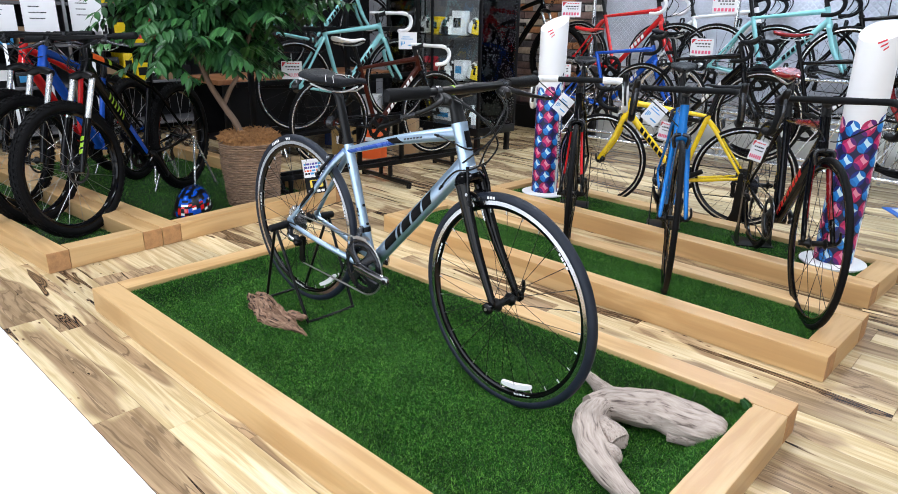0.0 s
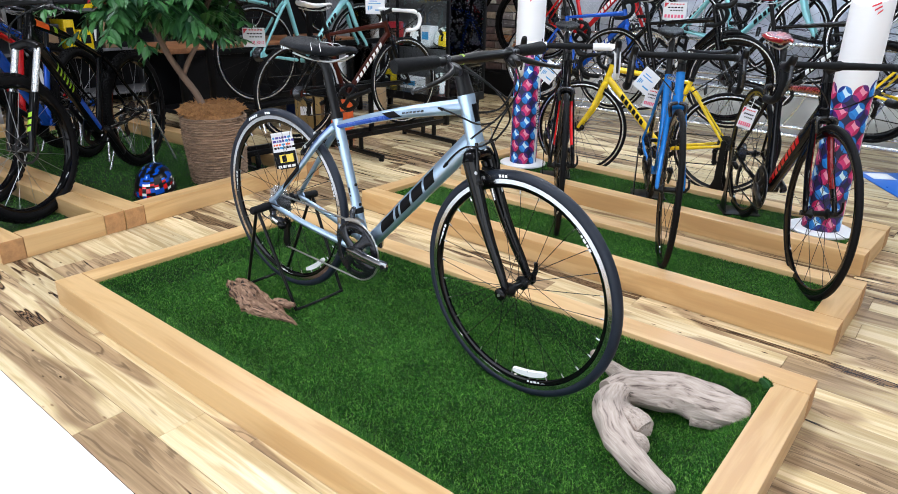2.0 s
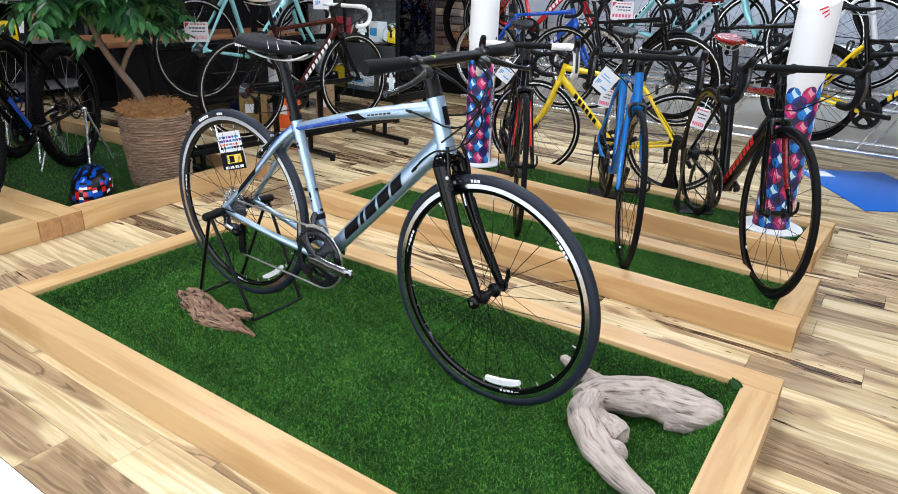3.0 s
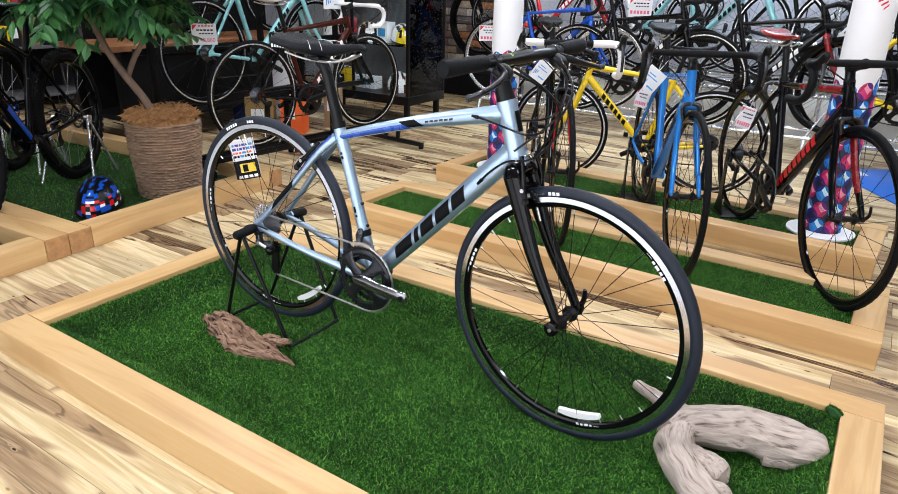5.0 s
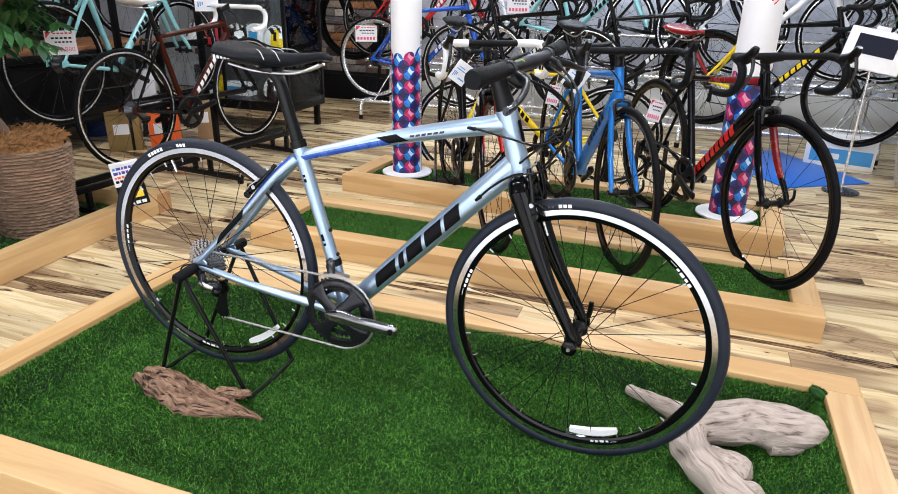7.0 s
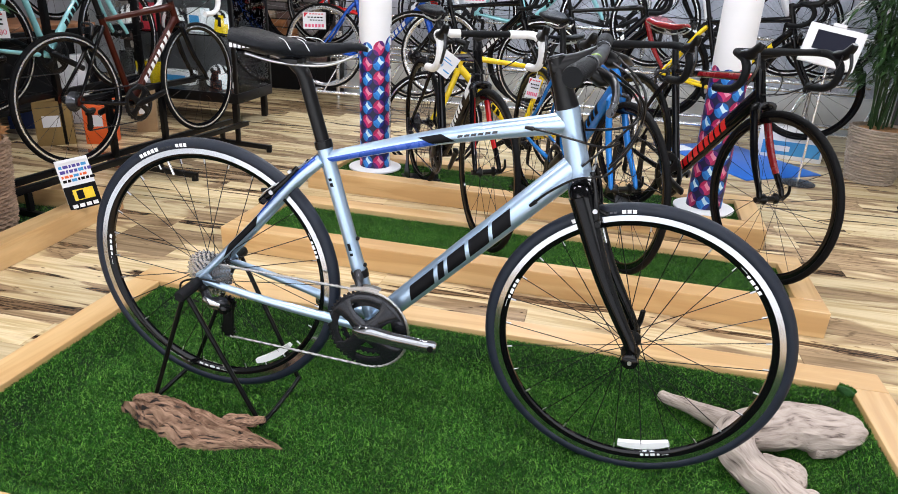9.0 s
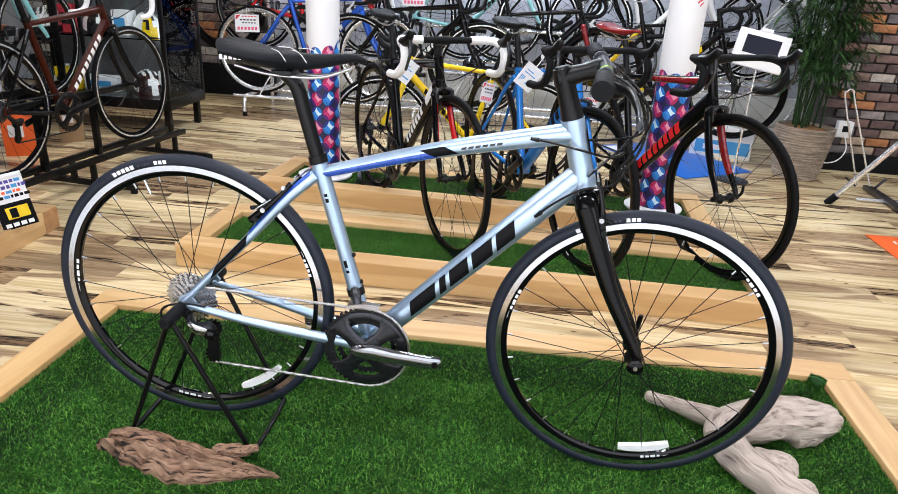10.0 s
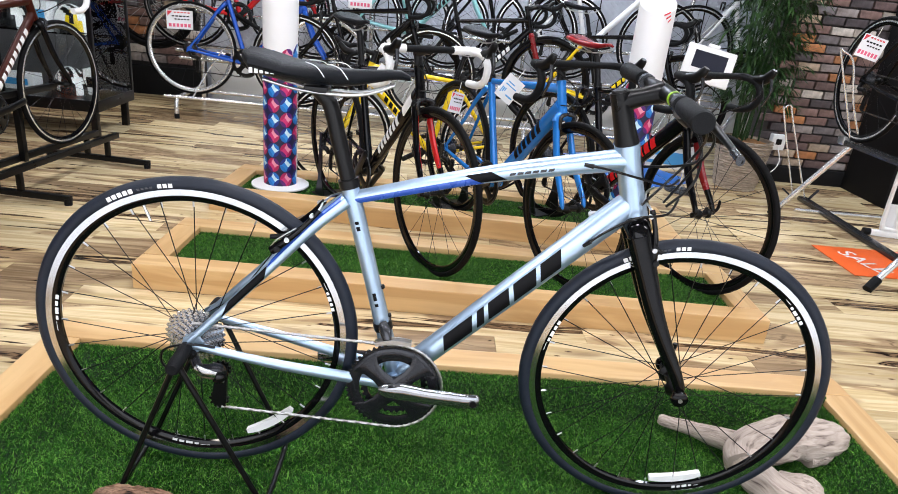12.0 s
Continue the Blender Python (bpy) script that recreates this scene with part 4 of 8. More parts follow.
    part("chain", bm, CHAIN_STEEL if fine else GREY_ALLOY, root, "silver bicycle chain")
    # brakes
    if kind == "road":
        for q, mm in ((crown + Vector((0.030, 0, -0.004)), S), (Vector((g["node"][0] - 0.105, 0, g["ra"][1] + g["R"] + 0.012)), Matrix.Identity(4))):
            for s in (-1, 1):
                part("brake_caliper", sweep(bmesh.new(), curve_points([q + Vector((0, s * 0.004, 0.022)), q + Vector((0.006, s * 0.032, 0.012)), q + Vector((0.0, s * 0.024, -0.036))], 4), [0.007, 0.008, 0.006], [0.008, 0.010, 0.009], 8), GREY_ALLOY, root, m=mm)
    elif kind == "hybrid":
        for q, mm, lean in ((crown + Vector((0.032, 0, -0.040)), S, axis), (P("ra") + Vector((math.cos(radians(52)) * 0.300, 0, math.sin(radians(52)) * 0.300)), Matrix.Identity(4), Vector((0.66, 0, 0.75)))):
            for s in (-1, 1):
                arm = part("brake_arm", sweep(bmesh.new(), curve_points([q + Vector((0, s * 0.036, 0)) - lean * 0.034, q + Vector((0.004, s * 0.041, 0)) - lean * 0.012, q + Vector((0.010, s * 0.043, 0)) + lean * 0.018, q + Vector((0.013, s * 0.038, 0)) + lean * 0.050, q + Vector((0.012, s * 0.030, 0)) + lean * 0.084], 4), [0.0085, 0.0075, 0.0052, 0.0046, 0.0050], [0.0095, 0.0085, 0.0062, 0.0048, 0.0056], 12), GLOSS_BLACK, root, m=mm)
                for tz, rr, ln, mt_ in ((-0.024, 0.0062, 0.013, BLACK), (0.004, 0.0052, 0.012, STEEL), (0.074, 0.0040, 0.009, STEEL)):
                    o = q + Vector((0.006, s * 0.038, 0)) + lean * tz
                    part("bolt", tube(o, o + Vector((0, s * ln, 0)), rr, seg=12, side=(1, 0, 0)), mt_, arm)
                part("return_spring", sweep(bmesh.new(), curve_points([q + Vector((-0.008, s * 0.036, 0)) - lean * 0.030, q + Vector((-0.012, s * 0.042, 0)), q + Vector((0.002, s * 0.040, 0)) + lean * 0.035], 4), 0.0014, None, 5), STEEL, arm)
                part("brake_pad", sweep(bmesh.new(), [q + Vector((-0.03, s * 0.019, -0.004)), q + Vector((0.0, s * 0.019, 0)), q + Vector((0.03, s * 0.019, -0.010))], [0.004, 0.005, 0.004], [0.005, 0.006, 0.005], 8), BLACK, root, m=mm)
            part("brake_noodle", sweep(bmesh.new(), curve_points([q + Vector((0.012, -0.030, 0)) + lean * 0.080, q + Vector((0.012, 0.0, 0)) + lean * 0.082, q + Vector((0.012, 0.030, 0)) + lean * 0.082, q + Vector((0.016, 0.036, 0)) + lean * 0.100, q + Vector((0.030, 0.020, 0)) + lean * 0.118], 4), 0.0024, None, 6), STEEL, root, m=mm)
    # printed marks as plain bars
    if accents:
        for where, s0, s1, mat in accents:
            pts, ra_, rb_, par = {"down": (dt_pts, dt_ra, dt_rb, down), "top": (tt_pts, tt_ra, tt_rb, top)}[where]
            for a0, a1 in ((215, 140), (-35, 40)):
                part("decal", decal(bmesh.new(), pts, ra_, rb_, s0, s1, a0, a1, 0.02 if a0 > 0 else 0.02), mat, par, "plain printed bar")
    return root, dict(dt=(dt_pts, dt_ra, dt_rb, down), tt=(tt_pts, tt_ra, tt_rb, top), head=head, S=S, g=g)


STEEL_DARK = material("smoked_alloy", (0.28, 0.285, 0.30), 0.13, 0.95, 0.1, 30)

# ---- room ----
X0, X1, Y0, Y1 = -4.6, 6.0, -3.2, 4.75


def structure(name, bm, mat, label, category=""):
    return tagged(part(name, bm, mat), label, category, kind="structure")


floor = structure("floor", box(X0, X1, -0.947, Y1, -0.06, -0.012), DARK, "wooden shop floor of streaky acacia boards", "floor")
structure("floor_entrance", box(X0, X1, Y0, -0.947, -0.06, 0.001), WHITE_FLOOR, "glossy white vinyl floor strip by the entrance", "floor")
structure("ceiling", box(X0, X1, Y0, Y1, CEIL, CEIL + 0.1), CEILING_GREY, "plain grey shop ceiling", "ceiling")
structure("wall_north", box(X0, X1, Y1, Y1 + 0.15, -0.06, CEIL), GLASS_GREY, "grey concrete-look panel wall behind the racks", "wall")
structure("wall_west", box(X0 - 0.15, X0, Y0, Y1, -0.06, CEIL), DARK, "dark shop side wall", "wall")
structure("wall_east", box(X1, X1 + 0.15, Y0, Y1, -0.06, CEIL), PLASTER, "plain shop side wall", "wall")
structure("wall_south_low", box(X0, X1, Y0 - 0.15, Y0, -0.06, 0.15), PLASTER, "low wall under the shop window", "wall")
structure("wall_south_top", box(X0, X1, Y0 - 0.15, Y0, 2.55, CEIL), PLASTER, "wall above the shop window", "wall")
structure("wall_south_side", box(X0, -1.4, Y0 - 0.15, Y0, 0.15, 2.55), PLASTER, "wall beside the shop window", "wall")
structure("wall_south_end", box(4.2, X1, Y0 - 0.15, Y0, 0.15, 2.55), PLASTER, "wall beside the shop window", "wall")
LAMP_HOUSING = material("lamp_housing", (0.8, 0.8, 0.8), 0.4)
for lx, ly, watts, colour in TUBES:
    t = thing("ceiling_light", "white fluorescent batten on the ceiling", "ceiling light", pose(lx, ly, CEIL), "ceiling lights")
    part("housing", box(-0.65, 0.65, -0.11, 0.11, -0.09, -0.001, 0.01), LAMP_HOUSING, t)

# ---- timber frames with turf ----
def turf(name, x0, x1, y0, y1, blades, m=None, z=0.012, rise=0.0, label="short green artificial turf laid inside the timber frame"):
    """One sheet of artificial turf: backing and blades; its edges curl up against the beams by rise."""
    def level(px, py):
        d = np.minimum(np.minimum(px - x0, x1 - px), np.minimum(py - y0, y1 - py))
        k = np.clip(1 - d / 0.10, 0, 1)
        return z + rise * k * k * (3 - 2 * k)

    rng = np.random.default_rng(int(abs(x0 * 100 + y0 * 1000)) + 3)
    n = blades
    bx, by = rng.uniform(x0, x1, n), rng.uniform(y0, y1, n)
    ang, lean = rng.uniform(0, 2 * np.pi, n), rng.normal(0, 0.75, (n, 2))
    h = rng.uniform(0.005, 0.0105, n)
    w = rng.uniform(0.0005, 0.0011, n)
    dx, dy = np.cos(ang) * w, np.sin(ang) * w
    bz = level(bx, by)
    mid = np.stack([bx + lean[:, 0] * h * 0.4, by + lean[:, 1] * h * 0.4, bz + h * 0.62], 1)
    tip = np.stack([bx + lean[:, 0] * h * 1.1, by + lean[:, 1] * h * 1.1, bz + h], 1)
    off = np.stack([dx, dy, 0 * dx], 1)
    base = np.stack([bx, by, bz], 1)
    v = np.stack([base - off, base + off, mid + off * 0.8, mid - off * 0.8, tip], 1).reshape(-1, 3)
    i0 = np.arange(n)[:, None] * 5
    quads, tris = (i0 + [0, 1, 2, 3]), (i0 + [3, 2, 4])
    nv0 = len(v)
    gx, gy = np.meshgrid(np.linspace(x0, x1, 101), np.linspace(y0, y1, 61), indexing="ij")
    v = np.concatenate([v, np.stack([gx, gy, level(gx, gy)], 2).reshape(-1, 3)])
    k0 = (np.arange(100)[:, None] * 61 + np.arange(60)[None, :]).ravel()[:, None]
    faces = k0 + np.array([0, 61, 62, 1]) + nv0
    loops = np.concatenate([quads.ravel(), faces.ravel(), tris.ravel()])
    nq, nt = n + len(faces), n
    starts = np.concatenate([np.arange(nq) * 4, nq * 4 + np.arange(nt) * 3])
    me = bpy.data.meshes.new(name)
    me.vertices.add(len(v))
    me.vertices.foreach_set("co", v.ravel())
    me.loops.add(len(loops))
    me.loops.foreach_set("vertex_index", loops.astype(np.int32))
    me.polygons.add(nq + nt)
    me.polygons.foreach_set("loop_start", starts.astype(np.int32))
    mats = np.zeros(nq + nt, np.int32)
    mats[n:nq] = 1
    me.polygons.foreach_set("material_index", mats)
    me.update(calc_edges=True)
    me.materials.append(BLADE)
    me.materials.append(TURF)
    ob = new(name, me)
    if m is not None:
        ob.matrix_basis = m
    return tagged(ob, label, "artificial turf", kind="stuff")


def blade_material():
    m = bpy.data.materials.new("turf_blade")
    m.use_nodes = True
    N, L = m.node_tree.nodes, m.node_tree.links
    b = N["Principled BSDF"]
    b.inputs["Roughness"].default_value = 0.5
    b.inputs["Specular IOR Level"].default_value = 0.22
    g = N.new("ShaderNodeNewGeometry")
    r = N.new("ShaderNodeValToRGB")
    r.color_ramp.elements[0].color = (0.004, 0.034, 0.002, 1)
    r.color_ramp.elements[1].color = (0.23, 0.50, 0.075, 1)
    e = r.color_ramp.elements.new(0.7)
    e.color = (0.018, 0.122, 0.007, 1)
    L.new(g.outputs["Random Per Island"], r.inputs[0])
    co = N.new("ShaderNodeTexCoord")
    n = N.new("ShaderNodeTexNoise")
    n.inputs["Scale"].default_value = 7
    L.new(co.outputs["Object"], n.inputs[0])
    mr = N.new("ShaderNodeMapRange")
    mr.inputs[1].default_value, mr.inputs[2].default_value, mr.inputs[3].default_value, mr.inputs[4].default_value = 0.3, 0.7, 0.86, 1.22
    L.new(n.outputs[0], mr.inputs[0])
    hs = N.new("ShaderNodeHueSaturation")
    L.new(r.outputs[0], hs.inputs["Color"])
    L.new(mr.outputs[0], hs.inputs["Value"])
    L.new(hs.outputs[0], b.inputs["Base Color"])
    return m


BLADE = blade_material()


def rail(parent, x0, x1, y0, y1, h=0.097, along="x", m=None):
    """One planed beam of a frame, its grain along its length, with darker sawn ends."""
    L, W = (x1 - x0, y1 - y0) if along == "x" else (y1 - y0, x1 - x0)
    bm = box(-L / 2, L / 2, -W / 2, W / 2, 0, h, 0.004)
    for f in bm.faces:
        if abs(f.normal.x) > 0.9:
            f.material_index = 1
    return part("beam", bm, [RAIL_WOOD, END_WOOD], parent, m=Matrix.Translation(((x0 + x1) / 2, (y0 + y1) / 2, 0)) @ (Matrix.Rotation(math.pi / 2, 4, "Z") if along == "y" else Matrix.Identity(4)), smooth=False)


def platform(x0, x1, y0, y1, w, label, m=None, blades=20000, h=0.097, z=0.058, rise=0.012):
    t = thing("display_platform", label, "display platform", m, "timber display platforms")
    rail(t, x0, x1, y0, y0 + w, h)
    rail(t, x0, x1, y1 - w, y1, h)
    rail(t, x0, x0 + w, y0 + w + 0.001, y1 - w - 0.001, h, "y")
    rail(t, x1 - w, x1, y0 + w + 0.001, y1 - w - 0.001, h, "y")
    turf("artificial_turf", x0 + w + 0.001, x1 - w - 0.001, y0 + w + 0.001, y1 - w - 0.001, blades, m, z, rise)
    return t


platform(0.01, 2.34, -0.635, 0.492, 0.097, "low pale timber frame holding green turf under one bicycle", blades=430000, z=0.012, rise=0.064)
platform(-1.148, 1.148, -0.255, 0.255, 0.095, "low pale timber frame holding a strip of turf", pose(1.178, 1.143, 0, 0, 0, -1.2), 120000)
platform(-1.137, 1.137, -0.26, 0.26, 0.098, "low pale timber frame holding a strip of turf", pose(1.155, 2.0, 0, 0, 0, -3.2), 70000)
# the big frame with a cross beam, at the potted tree
MP = pose(-0.548, -0.632, 0, 0, 0, 3.4)
t = thing("display_platform", "large pale timber frame with a cross beam and turf", "display platform", MP, "timber display platforms")
rail(t, -2.5, 0, 0.0, 0.098)
rail(t, -0.1, 0, 0.1, 0.453, 0.097, "y")
rail(t, -2.5, 0, 0.455, 0.553)
rail(t, -2.5, 0, 0.557, 0.655)
rail(t, -0.1, 0, 0.657, 1.73, 0.097, "y")
rail(t, -2.5, 0, 1.732, 1.83)
rail(t, -2.602, -2.502, 0.0, 1.83, 0.097, "y")
turf("artificial_turf", -2.5, -0.103, 0.657, 1.729, 90000, MP)
turf("artificial_turf", -2.5, -0.103, 0.101, 0.453, 25000, MP)

# ---- the main bicycle ----
main, mb = bicycle("silver-blue flat-bar hybrid bicycle with black fork on a rear stand", "hybrid", pose(0.578, 0, 0), FROST, GLOSS_BLACK, None, None, GLOSS_BLACK, TRACK, RUBBER, -4.0, True)
pts, ra_, rb_, down = mb["dt"]
for s0, s1 in ((0.236, 0.348), (0.366, 0.394), (0.410, 0.494), (0.512, 0.600), (0.616, 0.690)):
    for a0, a1 in ((210, 142), (-30, 38)):
        part("lettering", decal(bmesh.new(), pts, ra_, rb_, s0, s1, a0, a1, 0.034), INK, down, "bold black printed bar")
pts, ra_, rb_, top = mb["tt"]
for a0, a1 in ((175, 232), (5, -52)):
    part("decal", decal(bmesh.new(), pts, ra_, rb_, 0.0, 0.46, a0, a1, 0.04, ns=12), ROYAL, top, "royal blue stripe")
for a0, a1 in ((150, 215), (30, -35)):
    part("decal", decal(bmesh.new(), pts, ra_, rb_, 0.44, 0.53, a0, a1, 0.05, lift=0.0011), INK, top, "black chevron")
for k in range(6):
    for a0, a1 in ((190, 175), (-10, 5)):
        part("lettering", decal(bmesh.new(), pts, ra_, rb_, 0.565 + 0.024 * k, 0.583 + 0.024 * k, a0, a1, 0.004, lift=0.0009), GREY_ALLOY, top, "small dark printed bar")

hd_ax = Vector((0.836 - 0.879, 0, 0.858 - 0.712))
hd_pts = [Vector((0.879, 0, 0.712)), Vector((0.879, 0, 0.712)) + hd_ax * 0.5, Vector((0.879, 0, 0.712)) + hd_ax]
part("badge", decal(bmesh.new(), hd_pts, 0.0248, 0.0248, 0.50, 0.82, -118, -62, lift=0.0008), INK, mb["head"], "dark head badge")
sx_, sy_ = 0.885, -0.075
part("sticker", sweep(bmesh.new(), [(sx_, sy_ - 0.0035, 0.962), (sx_, sy_ + 0.0035, 0.962)], 0.0136, None, 14, side=(1, 0, 0)), LIME, main, "lime sticker on the handlebar", m=mb["S"])
# outer cables that enter the frame on the drive side
for line, q in (([(0.945, -0.015, 0.80), (0.915, -0.045, 0.795), (0.86, -0.040, 0.803), (0.80, -0.029, 0.812), (0.762, -0.022, 0.815)], top), ([(0.955, -0.01, 0.76), (0.925, -0.045, 0.738), (0.87, -0.044, 0.725), (0.82, -0.034, 0.690), (0.785, -0.025, 0.655)], down)):
    part("cable", sweep(bmesh.new(), curve_points(line, 6), 0.0027, None, 6), BLACK, main)
    e, d = Vector(line[-1]), (Vector(line[-1]) - Vector(line[-2])).normalized()
    part("cable_stop", sweep(bmesh.new(), [e - d * 0.012, e + d * 0.006], [0.005, 0.0035], None, 8), BLACK, main)

# ---- stand under the main bicycle ----
stand = thing("bicycle_stand", "black tubular rear-wheel display stand", "bicycle stand", pose(0.578, 0, 0))
for s in (-1, 1):
    part("hub_arm", sweep(bmesh.new(), [(0, s * 0.060, 0.375), (0, s * 0.075, 0.375), (0, s * 0.145, 0.372), (0, s * 0.150, 0.372)], [0.012, 0.0145, 0.0145, 0.011], None, 14, side=(1, 0, 0)), GRIP, stand)
    part("leg", sweep(bmesh.new(), [(-0.005, s * 0.125, 0.365), (-0.155, s * 0.095, 0.012)], 0.0062, None, 8), BLACK, stand)
    part("leg", sweep(bmesh.new(), [(0.005, s * 0.125, 0.365), (0.165, s * 0.110, 0.012)], 0.0062, None, 8), BLACK, stand)
part("cross_bar", sweep(bmesh.new(), curve_points([(0.165, -0.110, 0.02), (0.168, -0.05, 0.018), (0.168, 0.06, 0.018), (0.165, 0.110, 0.02)], 4), 0.0065, None, 8, side=(1, 0, 0)), BLACK, stand)
part("cross_bar", sweep(bmesh.new(), [(-0.155, -0.095, 0.02), (-0.155, 0.095, 0.02)], 0.0065, None, 8, side=(1, 0, 0)), BLACK, stand)

# ---- road bicycles on the timber frames ----
def on_two(front, rear, z=0.02, wb=0.985):
    """The pose of a bicycle whose wheels stand near two places on the ground."""
    f, r = Vector(front), Vector(rear)
    return pose(r.x, r.y, z, 0, 0, math.degrees(math.atan2(f.y - r.y, f.x - r.x)))


SMALL = Matrix.Diagonal((0.97, 0.97, 0.97, 1))
GR = "road bicycles on the timber frames"
bicycle("black road bicycle with red fork and black-and-white tape", "road", on_two((1.068, 1.18), (0.578, 2.0), 0.045) @ SMALL, GLOSS_BLACK, GLOSS_BLACK, WHITE, None, GLOSS_BLACK, None, None, 0, accents=[("down", 0.30 + 0.055 * k, 0.335 + 0.055 * k, WHITE) for k in range(7)] + [("down", 0.74, 0.90, WHITE)], fork_inner=RED, group=GR, tops=GRIP, fat=1.3)
bicycle("sky blue road bicycle with black bars and saddle", "road", on_two((1.598, 1.14), (1.172, 1.995), 0.045) @ SMALL, SKY_BLUE, None, None, None, GLOSS_BLACK, None, None, 0, accents=[("down", 0.40 + 0.06 * k, 0.44 + 0.06 * k, INK) for k in range(6)], group=GR, fat=1.5)
bicycle("black road bicycle with red down tube and red saddle", "road", on_two((2.135, 1.22), (1.647, 2.041), 0.045) @ SMALL, GLOSS_BLACK, GLOSS_BLACK, None, DARK_RED, GLOSS_BLACK, None, None, 0, accents=[("down", 0.12 + 0.062 * k, 0.165 + 0.062 * k, RED) for k in range(9)] + [("top", 0.35, 0.95, DARK_RED)], fork_inner=DARK_RED, group=GR, fat=1.45)

GB = "bicycles on the back racks"
bicycle("bright yellow road bicycle with black wheels", "road", on_two((0.59, 2.35), (1.39, 2.51), 0.0) @ Matrix.Diagonal((0.88, 0.88, 0.88, 1)), YELLOW, None, None, None, GLOSS_BLACK, SILVER, None, 0, accents=[("down", 0.34 + 0.065 * k, 0.385 + 0.065 * k, INK) for k in range(6)], group=GB)
bicycle("yellow and black road bicycle on the silver rack", "road", on_two((2.72, 3.58), (1.9, 3.95), 0.15), GLOSS_BLACK, GLOSS_BLACK, None, None, GLOSS_BLACK, None, None, 0, accents=[("down", 0.25 + 0.07 * k, 0.30 + 0.07 * k, YELLOW) for k in range(7)], group=GB, rear_mat=YELLOW)
bicycle("bright blue road bicycle with silver rims", "road", on_two((0.2, 3.93), (-0.78, 3.90), 0.165), DEEP_BLUE, None, None, RED, SILVER, SILVER, None, 0, accents=[("down", 0.34 + 0.065 * k, 0.385 + 0.065 * k, WHITE) for k in range(5)], group=GB)
bicycle("dark road bicycle with red saddle and fork", "road", on_two((1.85, 3.95), (0.9, 3.95), 0.165), GLOSS_BLACK, DARK_RED, None, DARK_RED, GLOSS_BLACK, None, None, 0, accents=[("down", 0.34 + 0.065 * k, 0.385 + 0.065 * k, WHITE) for k in range(5)], group=GB)
bicycle("red road bicycle with white bar tape on the upper rack", "road", on_two((0.08, 4.2), (-0.90, 4.2), 0.475), RED, None, WHITE, None, GLOSS_BLACK, SILVER, None, 0, accents=[("down", 0.34 + 0.065 * k, 0.385 + 0.065 * k, WHITE) for k in range(5)], group=GB)
bicycle("celeste green road bicycle on the upper rack", "road", on_two((1.38, 4.2), (0.42, 4.2), 0.475), CELESTE, None, None, RED, GLOSS_BLACK, SILVER, None, 0, accents=[("down", 0.34 + 0.065 * k, 0.385 + 0.065 * k, INK) for k in range(6)], group=GB)
bicycle("white road bicycle on the upper rack", "road", on_two((2.75, 4.2), (1.8, 4.2), 0.49), WHITE, None, None, None, GLOSS_BLACK, SILVER, None, 0, group=GB)
bicycle("white and grey road bicycle on the upper rack", "road", on_two((4.0, 4.2), (3.05, 4.2), 0.49), WHITE, GLOSS_BLACK, None, None, GLOSS_BLACK, SILVER, None, 0, group=GB)

bicycle("black road bicycle with silver rims on the lower rack", "road", on_two((0.98, 3.74), (0.02, 3.80), 0.155), GLOSS_BLACK, None, None, None, GLOSS_BLACK, SILVER, None, 0, accents=[("down", 0.34 + 0.065 * k, 0.385 + 0.065 * k, WHITE) for k in range(5)], group=GB)
bicycle("white road bicycle with white saddle against the panel wall", "road", on_two((0.78, 4.46), (-0.18, 4.46), 0.475), WHITE, GLOSS_BLACK, None, WHITE, GLOSS_BLACK, SILVER, None, 0, accents=[("down", 0.34 + 0.065 * k, 0.385 + 0.065 * k, INK) for k in range(5)], group=GB)
bicycle("black road bicycle against the panel wall on the upper rack", "road", on_two((2.08, 4.46), (1.12, 4.46), 0.475), GLOSS_BLACK, None, None, None, GLOSS_BLACK, SILVER, None, 0, accents=[("down", 0.34 + 0.065 * k, 0.385 + 0.065 * k, WHITE) for k in range(5)], group=GB)

GL = "road bicycles on the black rack"
bicycle("copper red road bicycle with white bar tape", "road", on_two((-0.838, 2.2), (-0.94, 1.29), 0.16) @ Matrix.Diagonal((0.92, 0.92, 0.92, 1)), COPPER, GLOSS_BLACK, WHITE, WHITE, GLOSS_BLACK, SILVER, None, 0, accents=[("down", 0.25 + 0.07 * k, 0.295 + 0.07 * k, WHITE) for k in range(8)], group=GL, rear_mat=GLOSS_BLACK)
bicycle("celeste green road bicycle with dark lettering bars", "road", on_two((-1.55, 2.46), (-1.60, 1.48), 0.31), CELESTE, None, WHITE, None, GLOSS_BLACK, SILVER, None, 0, accents=[("down", 0.34 + 0.065 * k, 0.385 + 0.065 * k, INK) for k in range(6)], group=GL)
bicycle("celeste green road bicycle on the upper hooks", "road", on_two((-2.24, 2.72), (-2.26, 1.74), 0.68), CELESTE, None, None, None, GLOSS_BLACK, SILVER, None, 0, accents=[("down", 0.34 + 0.065 * k, 0.385 + 0.065 * k, INK) for k in range(6)], group=GL)

